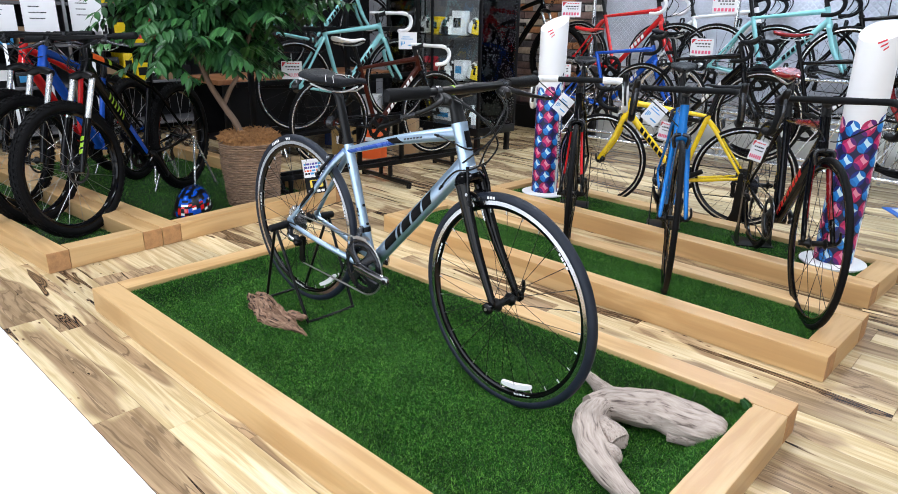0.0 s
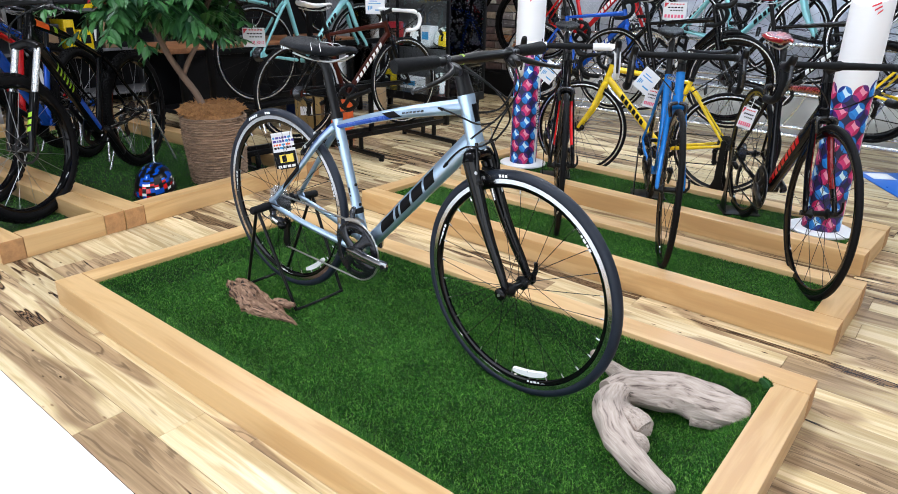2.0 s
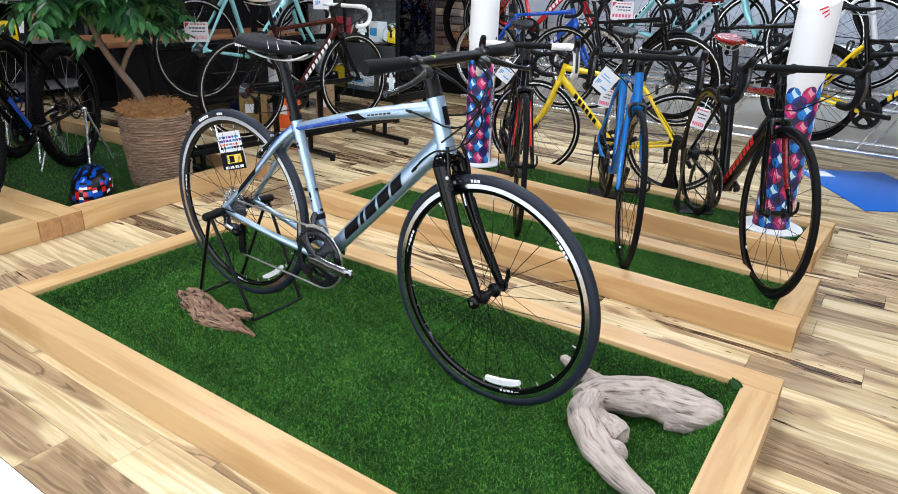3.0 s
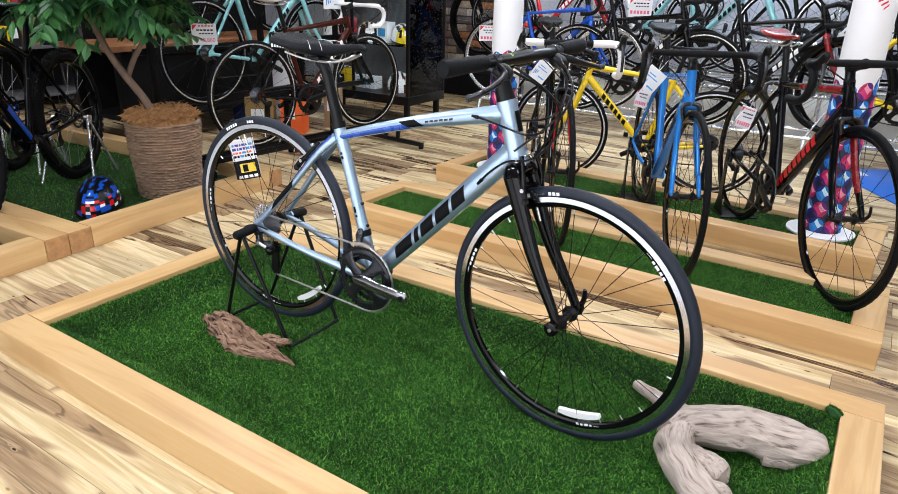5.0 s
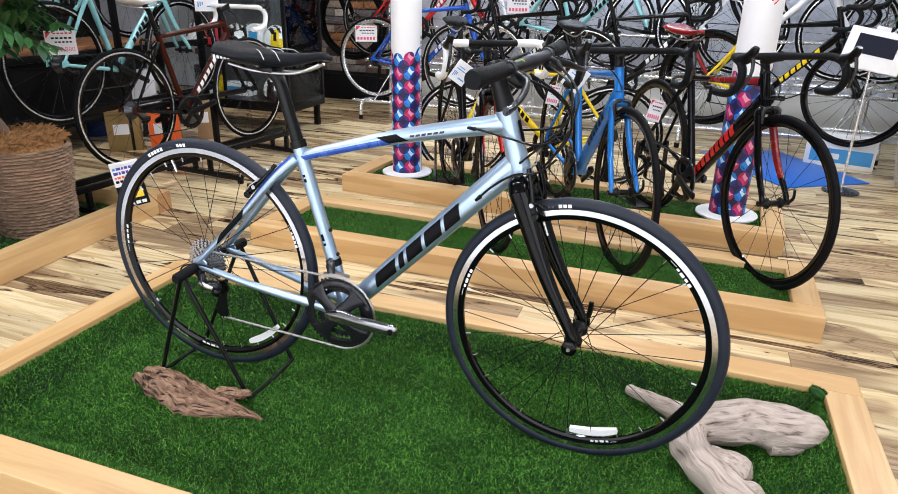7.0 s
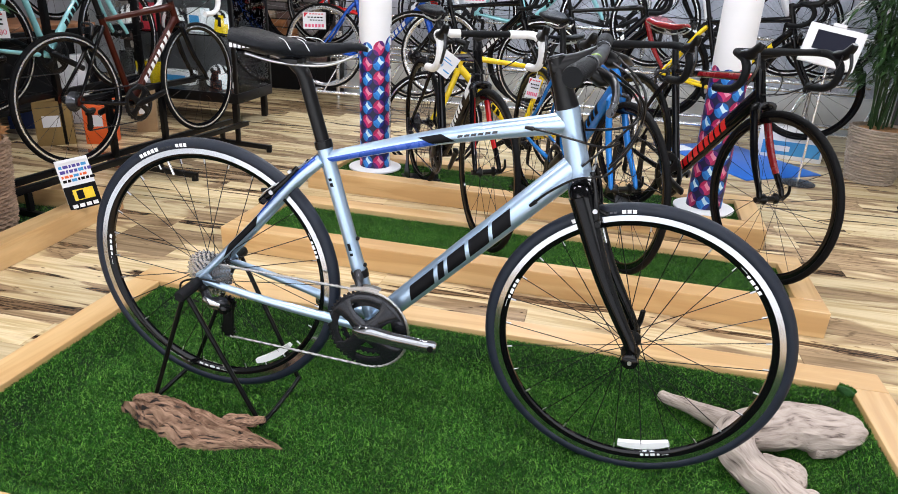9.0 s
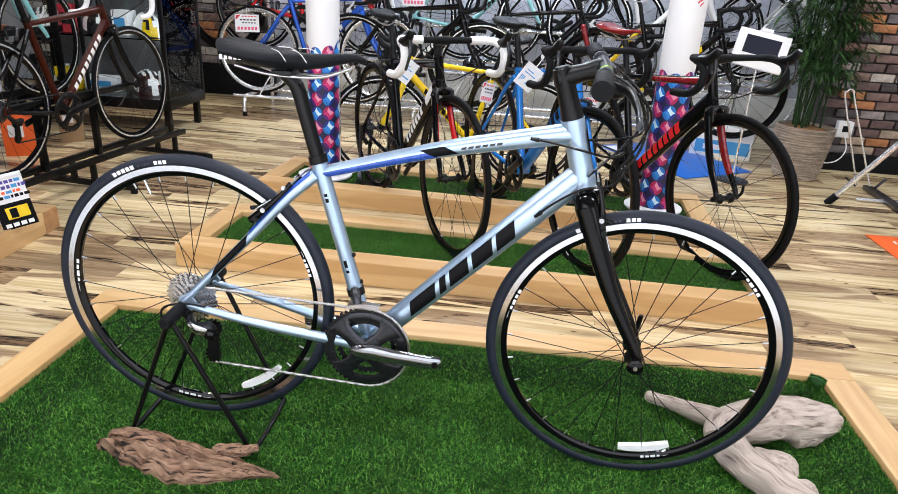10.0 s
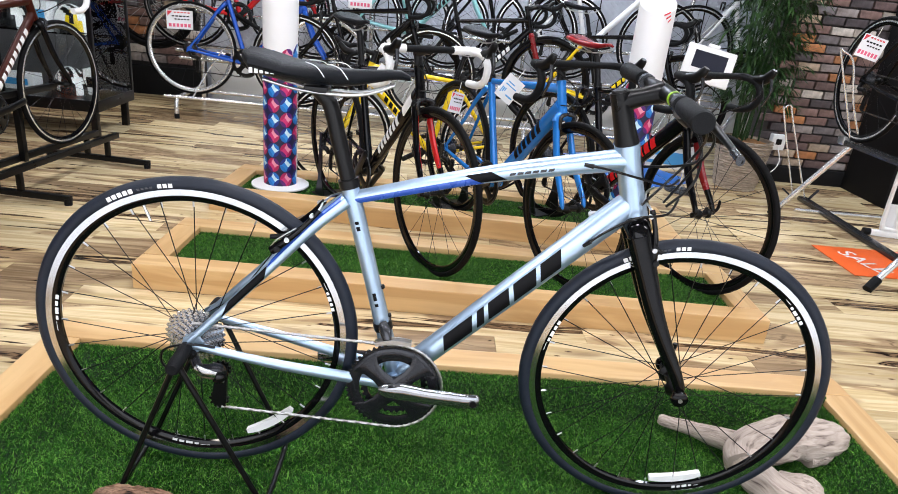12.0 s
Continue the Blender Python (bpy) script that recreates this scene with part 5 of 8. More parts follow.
GM = "mountain bicycles on the timber frame"
bicycle("black mountain bicycle with lime and blue marks", "mtb", on_two((-0.985, -0.35), (-1.64, 0.57), 0.02), GLOSS_BLACK, GLOSS_BLACK, None, None, GLOSS_BLACK, None, None, -9, accents=[("down", 0.02, 0.36, DEEP_BLUE)] + [("down", 0.46 + 0.040 * k, 0.476 + 0.040 * k, LIME) for k in range(6)] + [("top", 0.66, 0.70, LIME), ("top", 0.76, 0.94, ORANGE)], group=GM, fork_inner=LIME)
bicycle("blue mountain bicycle with silver fork stanchions", "mtb", on_two((-1.38, -0.42), (-2.1, 0.45), 0.02), DEEP_BLUE, GLOSS_BLACK, None, None, GLOSS_BLACK, None, None, -7, group=GM, rear_mat=GLOSS_BLACK)
bicycle("red mountain bicycle with silver fork stanchions", "mtb", on_two((-1.75, -0.42), (-2.5, 0.45), 0.02), RED, GLOSS_BLACK, None, None, GLOSS_BLACK, None, None, 0, group=GM, rear_mat=GLOSS_BLACK)

# ---- banner posts ----
def banner_material():
    """White vinyl with rings of blue and pink four-pointed stars on navy below."""
    m = bpy.data.materials.new("printed_banner")
    m.use_nodes = True
    N, L = m.node_tree.nodes, m.node_tree.links
    b = N["Principled BSDF"]
    b.inputs["Roughness"].default_value = 0.45
    uv = N.new("ShaderNodeUVMap")
    sep = N.new("ShaderNodeSeparateXYZ")
    L.new(uv.outputs[0], sep.inputs[0])

    def op(kind, a, b_=0.0, c=0.0):
        n = N.new("ShaderNodeMath")
        n.operation = kind
        for k, v in enumerate((a, b_, c)):
            if hasattr(v, "is_output"):
                L.new(v, n.inputs[k])
            else:
                n.inputs[k].default_value = v
        return n.outputs[0]

    def mix(f, a, b_):
        n = N.new("ShaderNodeMix")
        n.data_type = "RGBA"
        L.new(f, n.inputs[0])
        for k, v in ((6, a), (7, b_)):
            if hasattr(v, "is_output"):
                L.new(v, n.inputs[k])
            else:
                n.inputs[k].default_value = (*v, 1)
        return n.outputs[2]

    u, v = op("MULTIPLY", sep.outputs[0], 8.0), op("MULTIPLY", sep.outputs[1], 1.06 / 0.079)
    row = op("FLOOR", v)
    odd = op("MODULO", row, 2.0)
    u2 = op("ADD", u, op("MULTIPLY", odd, 0.0))
    fx, fy = op("SUBTRACT", op("FRACT", u2), 0.5), op("SUBTRACT", op("FRACT", v), 0.5)
    col = op("MODULO", op("ADD", op("FLOOR", u2), row), 2.0)
    r = op("SQRT", op("ADD", op("MULTIPLY", fx, fx), op("MULTIPLY", fy, fy)))
    inside = op("LESS_THAN", r, 0.48)
    ax, ay = op("ABSOLUTE", fx), op("ABSOLUTE", fy)
    star = op("LESS_THAN", op("ADD", op("POWER", ax, 0.66), op("POWER", ay, 0.66)), 0.62)
    tri = op("GREATER_THAN", op("MULTIPLY", fx, fy), 0.0)
    lit = op("GREATER_THAN", op("ADD", fx, op("MULTIPLY", fy, 0.8)), 0.0)
    pink = mix(star, mix(tri, (0.42, 0.010, 0.09), (0.10, 0.010, 0.15)), mix(lit, (0.60, 0.035, 0.17), (0.80, 0.30, 0.42)))
    blue = mix(star, mix(tri, (0.006, 0.03, 0.24), (0.010, 0.17, 0.55)), mix(lit, (0.03, 0.25, 0.70), (0.62, 0.84, 0.94)))
    disc = mix(col, pink, blue)
    pattern = mix(inside, (0.012, 0.014, 0.06), disc)
    edge = op("LESS_THAN", v, 8.5)
    cap = op("MULTIPLY", op("LESS_THAN", v, 9.0), inside)
    low = op("MAXIMUM", edge, cap)
    strip = op("GREATER_THAN", sep.outputs[0], 0.955)
    L.new(mix(op("MULTIPLY", low, op("SUBTRACT", 1.0, strip)), (0.82, 0.82, 0.83), pattern), b.inputs["Base Color"])
    return m


BANNER = banner_material()


def banner(x, y, turn):
    t = thing("banner_post", "white cylinder banner with blue and pink star pattern", "banner", pose(x, y, 0.07, 0, 0, turn), "banner posts")
    part("base", lathe(bmesh.new(), [(0.001, 0.0), (0.145, 0.0), (0.145, 0.008), (0.130, 0.014), (0.001, 0.014)], 40, True, 0, "z"), WHITE, t, "round white base plate")
    bm = bmesh.new()
    uvl = bm.loops.layers.uv.new("UVMap")
    n, R = 48, 0.084
    lo = [bm.verts.new((R * math.cos(2 * math.pi * k / n), R * math.sin(2 * math.pi * k / n), 0.012)) for k in range(n)]
    hi = [bm.verts.new((R * math.cos(2 * math.pi * k / n), R * math.sin(2 * math.pi * k / n), 1.058 + 0.046 * math.cos(2 * math.pi * k / n - 1.2))) for k in range(n)]
    for k in range(n):
        f = bm.faces.new((lo[k], lo[(k + 1) % n], hi[(k + 1) % n], hi[k]))
        for lp, (a, c) in zip(f.loops, ((k, 0), (k + 1, 0), (k + 1, 1), (k, 1))):
            lp[uvl].uv = (a / n, c)
    f = bm.faces.new(hi)
    for lp in f.loops:
        lp[uvl].uv = (0.5, 1.0)
    part("sleeve", bm, BANNER, t, "printed vinyl sleeve")
    bm = bmesh.new()
    for k in range(3):
        w0 = 0.018 - 0.004 * k
        rows = []
        for s in range(5):
            a = radians(-82 + (s - 2) * w0 * 300 + 6 * k)
            z0 = 1.004 - 0.014 * k
            rows.append([bm.verts.new(((R + 0.0015) * math.cos(a), (R + 0.0015) * math.sin(a), z0 + dz + 0.004 * s)) for dz in (0, 0.008)])
        for a, b_ in zip(rows, rows[1:]):
            bm.faces.new((a[0], b_[0], b_[1], a[1]))
    part("emblem", bm, RED_INK, t, "small red slanted mark")
    for k in range(9):
        q = Matrix.Rotation(radians(-8), 4, "Z") @ Matrix.Translation((R + 0.0005, 0, 0.10 + 0.55 + 0.026 * (k - 4)))
        if k != 5:
            part("print_bar", box(-0.0006, 0.0006, -0.006, 0.006, 0, 0.017, 0, q), INK, t)
    cu = bpy.data.curves.new("lettering", "FONT")
    cu.body, cu.size, cu.extrude, cu.align_x, cu.align_y = "YOUR RULES", 0.045, 0.0004, "CENTER", "CENTER"
    cu.materials.append(INK)
    lt = new("lettering", cu)
    lt.parent = t
    lt.matrix_basis = Matrix.Rotation(radians(-8), 4, "Z") @ Matrix.Translation((R + 0.001, 0, 0.36)) @ Matrix(((0, 0, 1, 0), (0, 1, 0, 0), (-1, 0, 0, 0), (0, 0, 0, 1)))
    tagged(lt, "black printed words")
    return t


banner(0.285, 2.09, 10)
banner(2.04, 2.0, 10)

# ---- driftwood ----
def log_material(name, light, mid, dark, low):
    """Weathered wood whose cracks and grain run along the limb."""
    m = bpy.data.materials.new(name)
    m.use_nodes = True
    N, L = m.node_tree.nodes, m.node_tree.links
    b = N["Principled BSDF"]
    b.inputs["Roughness"].default_value = 0.85
    uv = N.new("ShaderNodeUVMap")
    outs = []
    for sx, sy, det in ((9.0, 34.0, 10), (4.0, 10.0, 8)):
        mp = N.new("ShaderNodeMapping")
        mp.inputs["Scale"].default_value = (sx, sy, 1)
        L.new(uv.outputs[0], mp.inputs[0])
        n = N.new("ShaderNodeTexNoise")
        n.inputs["Scale"].default_value, n.inputs["Detail"].default_value, n.inputs["Distortion"].default_value = 1.0, det, 0.7
        L.new(mp.outputs[0], n.inputs[0])
        outs.append(n.outputs[0])
    mx = N.new("ShaderNodeMath")
    mx.operation = "MULTIPLY_ADD"
    L.new(outs[1], mx.inputs[0])
    mx.inputs[1].default_value = 0.4
    m2 = N.new("ShaderNodeMath")
    m2.operation = "MULTIPLY"
    L.new(outs[0], m2.inputs[0])
    m2.inputs[1].default_value = 0.6
    L.new(m2.outputs[0], mx.inputs[2])
    r = N.new("ShaderNodeValToRGB")
    r.color_ramp.elements[0].position, r.color_ramp.elements[0].color = low, (*dark, 1)
    r.color_ramp.elements[1].position, r.color_ramp.elements[1].color = 0.60, (*light, 1)
    r.color_ramp.elements.new(0.45).color = (*mid, 1)
    L.new(mx.outputs[0], r.inputs[0])
    L.new(r.outputs[0], b.inputs["Base Color"])
    bp = N.new("ShaderNodeBump")
    bp.inputs["Strength"].default_value, bp.inputs["Distance"].default_value = 0.8, 0.006
    L.new(mx.outputs[0], bp.inputs["Height"])
    L.new(bp.outputs[0], b.inputs["Normal"])
    return m


DRIFT = log_material("grey_driftwood", (0.495, 0.415, 0.355), (0.375, 0.305, 0.258), (0.085, 0.060, 0.048), 0.335)
BARK = log_material("brown_driftwood", (0.375, 0.230, 0.148), (0.175, 0.095, 0.056), (0.010, 0.006, 0.004), 0.405)


def rough_log(ctrl, ra, rb, amp=0.006, freq=18.0, seg=20, ridges=0.10, seed=0.0):
    pts = curve_points(ctrl, 10)
    fr = tube_frames(pts, (0, 0, 1))
    rows = []
    n = len(fr)
    for i, (p, s, u) in enumerate(fr):
        a, b = at_of(ra, i, n), at_of(rb, i, n)
        row = []
        for k in range(seg):
            an = 2 * math.pi * k / seg
            q = 1 + ridges * noise.noise(Vector((math.cos(an) * 3.5, math.sin(an) * 3.5, i * 0.07 + seed)))
            v = p + s * a * q * math.cos(an) + u * b * q * math.sin(an)
            v += noise.noise_vector(v * freq + Vector((seed, 0, 0))) * amp
            v.z = max(v.z, 0.004)
            row.append(v)
        rows.append(row)
    bm = bmesh.new()
    uvl = bm.loops.layers.uv.new("UVMap")
    vs = [[bm.verts.new(p) for p in row] for row in rows]
    for i in range(n - 1):
        for k in range(seg):
            f = bm.faces.new((vs[i][k], vs[i][(k + 1) % seg], vs[i + 1][(k + 1) % seg], vs[i + 1][k]))
            for lp, (q, w) in zip(f.loops, ((i, k), (i, k + 1), (i + 1, k + 1), (i + 1, k))):
                lp[uvl].uv = (seed + q / n * 1.2, w / seg)
    for cap in (vs[0][::-1], vs[-1]):
        f = bm.faces.new(cap)
        for lp in f.loops:
            lp[uvl].uv = (0.3, 0.2)
    return bm


dw = thing("driftwood", "weathered grey forked driftwood branch lying on turf", "driftwood", pose(0, 0, 0.012))
part("limb", rough_log([(1.885, 0.085, 0.046), (1.910, 0.130, 0.052), (1.960, 0.158, 0.056), (2.013, 0.186, 0.058), (2.065, 0.205, 0.058), (2.122, 0.213, 0.056), (2.173, 0.228, 0.052), (2.212, 0.241, 0.048), (2.226, 0.246, 0.046)], [0.040, 0.047, 0.050, 0.051, 0.051, 0.050, 0.047, 0.040, 0.024], [0.038, 0.050, 0.060, 0.064, 0.064, 0.063, 0.060, 0.048, 0.024], 0.006, 16, seg=30, ridges=0.16), DRIFT, dw)
part("limb", rough_log([(1.935, 0.150, 0.046), (1.908, 0.105, 0.048), (1.912, 0.050, 0.048), (1.938, -0.008, 0.047), (1.985, -0.066, 0.044), (2.042, -0.108, 0.038), (2.100, -0.137, 0.033), (2.150, -0.156, 0.027), (2.172, -0.166, 0.024)], [0.036, 0.043, 0.043, 0.041, 0.038, 0.034, 0.030, 0.024, 0.014], [0.036, 0.044, 0.045, 0.044, 0.042, 0.038, 0.034, 0.027, 0.014], 0.007, 17, seg=28, ridges=0.14, seed=3.0), DRIFT, dw)
part("twig", rough_log([(1.955, 0.150, 0.046), (1.895, 0.188, 0.046), (1.828, 0.228, 0.042), (1.775, 0.260, 0.036), (1.743, 0.279, 0.034), (1.735, 0.284, 0.034)], [0.040, 0.030, 0.021, 0.017, 0.0165, 0.010], [0.042, 0.031, 0.021, 0.0165, 0.016, 0.010], 0.005, 20, seg=20, seed=5.0), DRIFT, dw)
part("knot", rough_log([(1.955, 0.030, 0.046), (1.990, 0.014, 0.052), (2.018, 0.002, 0.050), (2.034, -0.004, 0.046), (2.038, -0.006, 0.046)], [0.030, 0.034, 0.037, 0.028, 0.010], [0.030, 0.036, 0.038, 0.028, 0.010], 0.008, 26, seg=20, ridges=0.2, seed=8.0), DRIFT, dw)
part("splinter", rough_log([(2.10, 0.158, 0.026), (2.15, 0.172, 0.026), (2.195, 0.196, 0.024), (2.205, 0.200, 0.024)], [0.020, 0.022, 0.017, 0.006], [0.018, 0.020, 0.014, 0.006], 0.008, 30, seed=14.0), DRIFT, dw)
part("stub", rough_log([(2.005, -0.062, 0.040), (2.040, -0.056, 0.042), (2.062, -0.052, 0.040), (2.070, -0.050, 0.040)], [0.030, 0.028, 0.020, 0.008], [0.034, 0.030, 0.020, 0.008], 0.006, 26, seed=9.0), DRIFT, dw)


def bark_slab(nu=84, nv=34):
    """A torn flat slab: grain ridges and cracks along it, jagged ends, a knot hole, thin at the rim."""
    bm = bmesh.new()
    uvl = bm.loops.layers.uv.new("UVMap")
    far = [-0.118, -0.112, -0.108, -0.118, -0.130, -0.138, -0.140, -0.150, -0.172]
    near = [-0.172, -0.196, -0.210, -0.222, -0.240, -0.246, -0.232, -0.206, -0.186]
    thick = [0.034, 0.048, 0.054, 0.050, 0.045, 0.040, 0.036, 0.026, 0.010]
    top, low = [], []
    for i in range(nu + 1):
        u = i / nu
        rt, rl = [], []
        for k in range(nv + 1):
            v = k / nv
            e0 = 0.034 * noise.noise(Vector((v * 6.0, 1.3, 0))) + 0.030 * noise.noise(Vector((v * 15.0, 4.3, 0))) + 0.030 * (v - 0.5) ** 2
            e1 = 0.030 * noise.noise(Vector((v * 5.0, 8.3, 0))) + 0.016 * noise.noise(Vector((v * 17.0, 2.3, 0))) - 0.09 * abs(v - 0.45)
            x = 0.402 + e0 + (0.420 + e1 - e0) * u
            yn = at_of(near, i, nu + 1) + 0.010 * noise.noise(Vector((u * 9, 0.5, 0))) + 0.005 * noise.noise(Vector((u * 31, 0.5, 0)))
            yf = at_of(far, i, nu + 1) + 0.010 * noise.noise(Vector((u * 8, 7.5, 0))) + 0.005 * noise.noise(Vector((u * 29, 7.5, 0)))
            y = yn + (yf - yn) * v
            wave = u * 2.2 + 0.4 * math.sin(u * 5)
            ridge = noise.noise(Vector((wave, v * 7 + 0.5 * math.sin(u * 4), 3.0))) + 0.5 * noise.noise(Vector((wave * 2.5, v * 19, 5.0)))
            crack = max(0.0, 1 - abs(noise.noise(Vector((u * 1.7, v * 6.5 + 0.35 * math.sin(u * 7), 9.0)))) / 0.08) * (0.5 + 0.5 * math.sin(u * 9 + v * 5))
            rim = (1 - abs(2 * v - 1) ** 4) * min(1.0, u / 0.05 + 0.35, (1 - u) / 0.06 + 0.25)
            hole = math.exp(-(((x - 0.520) / 0.016) ** 2 + ((y + 0.198) / 0.010) ** 2))
            z = at_of(thick, i, nu + 1) * (0.45 + 0.55 * rim) + 0.015 * ridge - 0.038 * max(0.0, crack) - 0.024 * hole
            rt.append(bm.verts.new((x, y, max(z, 0.007))))
            rl.append(bm.verts.new((x, y, 0.003)))
        top.append(rt)
        low.append(rl)

    def face(vs, uvs):
        f = bm.faces.new(vs)
        for lp, q in zip(f.loops, uvs):
            lp[uvl].uv = q

    for i in range(nu):
        for k in range(nv):
            uvs = [(q / nu * 1.1, w / nv * 0.8) for q, w in ((i, k), (i + 1, k), (i + 1, k + 1), (i, k + 1))]
            face((top[i][k], top[i + 1][k], top[i + 1][k + 1], top[i][k + 1]), uvs)
            face((low[i][k], low[i][k + 1], low[i + 1][k + 1], low[i + 1][k]), uvs)
    for i in range(nu):
        for k, flip in ((0, False), (nv, True)):
            vs = [low[i][k], low[i + 1][k], top[i + 1][k], top[i][k]]
            face(vs[::-1] if flip else vs, [(i / nu, 0.0), ((i + 1) / nu, 0.0), ((i + 1) / nu, 0.05), (i / nu, 0.05)])
    for k in range(nv):
        for i, flip in ((0, True), (nu, False)):
            vs = [low[i][k], low[i][k + 1], top[i][k + 1], top[i][k]]
            face(vs[::-1] if flip else vs, [(0.0, k / nv), (0.0, (k + 1) / nv), (0.03, (k + 1) / nv), (0.03, k / nv)])
    bmesh.ops.recalc_face_normals(bm, faces=bm.faces)
    return bm


bk = thing("driftwood", "flat brown bark-like piece of driftwood on turf", "driftwood", pose(0, 0, 0.012))
part("slab", bark_slab(), BARK, bk)
part("splinter", rough_log([(0.660, -0.146, 0.030), (0.700, -0.147, 0.038), (0.740, -0.143, 0.040), (0.764, -0.139, 0.044), (0.768, -0.138, 0.045)], [0.008, 0.013, 0.013, 0.009, 0.003], [0.010, 0.016, 0.015, 0.010, 0.003], 0.006, 40, seg=16, ridges=0.4, seed=21.0), BARK, bk)
part("splinter", rough_log([(0.700, -0.196, 0.020), (0.750, -0.190, 0.020), (0.795, -0.182, 0.014), (0.822, -0.177, 0.008)], [0.010, 0.012, 0.008, 0.003], [0.018, 0.018, 0.010, 0.003], 0.006, 40, seg=16, ridges=0.4, seed=23.0), BARK, bk)
part("splinter", rough_log([(0.500, -0.128, 0.034), (0.450, -0.130, 0.036), (0.412, -0.130, 0.034), (0.398, -0.129, 0.030)], [0.010, 0.012, 0.009, 0.003], [0.012, 0.014, 0.009, 0.003], 0.006, 40, seg=16, ridges=0.4, seed=27.0), BARK, bk)
# a corner of the turf that has folded over
fold = thing("turf_fold", "folded corner of green turf at the timber", "artificial turf", pose(2.228, 0.38, 0.086, 0, 0, -40) @ Matrix.Diagonal((0.75, 0.75, 0.75, 1)))
bm = bmesh.new()
rows = []
for i in range(7):
    q = -0.03 + 0.01 * i
    rows.append([Vector((q + 0.004 * math.sin(3 * q * 60), -0.012 + 0.004 * math.cos(i), -0.012)), Vector((q, -0.008, 0.012 + 0.010 * math.cos(q * 45))), Vector((q, 0.008, 0.014 + 0.010 * math.cos(q * 45))), Vector((q, 0.016, -0.012))])
part("backing", rings(bm, rows), material("turf_weave", (0.015, 0.07, 0.012), 0.9, 0, 0.4, 60), fold)
rng = random.Random(8)
vs_, fs_ = [], []
for k in range(1400):
    q = rng.uniform(-0.03, 0.03)
    top = rng.random()
    p = Vector((q, -0.012 + 0.02 * top, -0.01 + 0.024 * top + 0.008 * math.cos(q * 45) * top))
    d = Vector((rng.gauss(0, 0.4), -1 + 0.7 * top + rng.gauss(0, 0.3), 0.3 + top + rng.gauss(0, 0.3))).normalized() * rng.uniform(0.008, 0.015)
    s = Vector((0.0012, rng.uniform(-0.0006, 0.0006), 0))
    i = len(vs_)
    vs_ += [p - s, p + s, p + d]
    fs_ += [(i, i + 1, i + 2)]
me = bpy.data.meshes.new("turf_pile")
me.from_pydata([tuple(v) for v in vs_], [], fs_)
me.materials.append(BLADE)
ob = new("turf_fibre", me)
ob.parent = fold
tagged(ob, kind="stuff")

# ---- brick walls ----
def brick_material():
    m = bpy.data.materials.new("old_brick")
    m.use_nodes = True
    N, L = m.node_tree.nodes, m.node_tree.links
    b = N["Principled BSDF"]
    b.inputs["Roughness"].default_value = 0.85
    oi = N.new("ShaderNodeObjectInfo")
    r = N.new("ShaderNodeValToRGB")
    r.color_ramp.interpolation = "CONSTANT"
    cols = [(0.0, (0.13, 0.085, 0.08)), (0.18, (0.40, 0.17, 0.07)), (0.28, (0.30, 0.26, 0.25)), (0.42, (0.20, 0.125, 0.11)), (0.55, (0.075, 0.062, 0.066)), (0.68, (0.52, 0.47, 0.42)), (0.80, (0.40, 0.31, 0.23)), (0.90, (0.17, 0.15, 0.155))]
    r.color_ramp.elements[0].color = (*cols[0][1], 1)
    r.color_ramp.elements[1].position, r.color_ramp.elements[1].color = cols[1][0], (*cols[1][1], 1)
    for p, c in cols[2:]:
        r.color_ramp.elements.new(p).color = (*c, 1)
    L.new(oi.outputs["Random"], r.inputs[0])
    co = N.new("ShaderNodeTexCoord")
    n = N.new("ShaderNodeTexNoise")
    n.inputs["Scale"].default_value, n.inputs["Detail"].default_value = 22, 8
    L.new(co.outputs["Object"], n.inputs[0])
    mr = N.new("ShaderNodeMapRange")
    mr.inputs[1].default_value, mr.inputs[2].default_value, mr.inputs[3].default_value, mr.inputs[4].default_value = 0.3, 0.7, 0.65, 1.4
    L.new(n.outputs[0], mr.inputs[0])
    hs = N.new("ShaderNodeHueSaturation")
    L.new(r.outputs[0], hs.inputs["Color"])
    L.new(mr.outputs[0], hs.inputs["Value"])
    L.new(hs.outputs[0], b.inputs["Base Color"])
    bp = N.new("ShaderNodeBump")
    bp.inputs["Strength"].default_value, bp.inputs["Distance"].default_value = 0.5, 0.008
    L.new(n.outputs[0], bp.inputs["Height"])
    L.new(bp.outputs[0], b.inputs["Normal"])
    return m


BRICK = brick_material()
MORTAR = material("grey_mortar", (0.06, 0.054, 0.052), 0.95, 0, 0.2, 30, 0.4, 120)


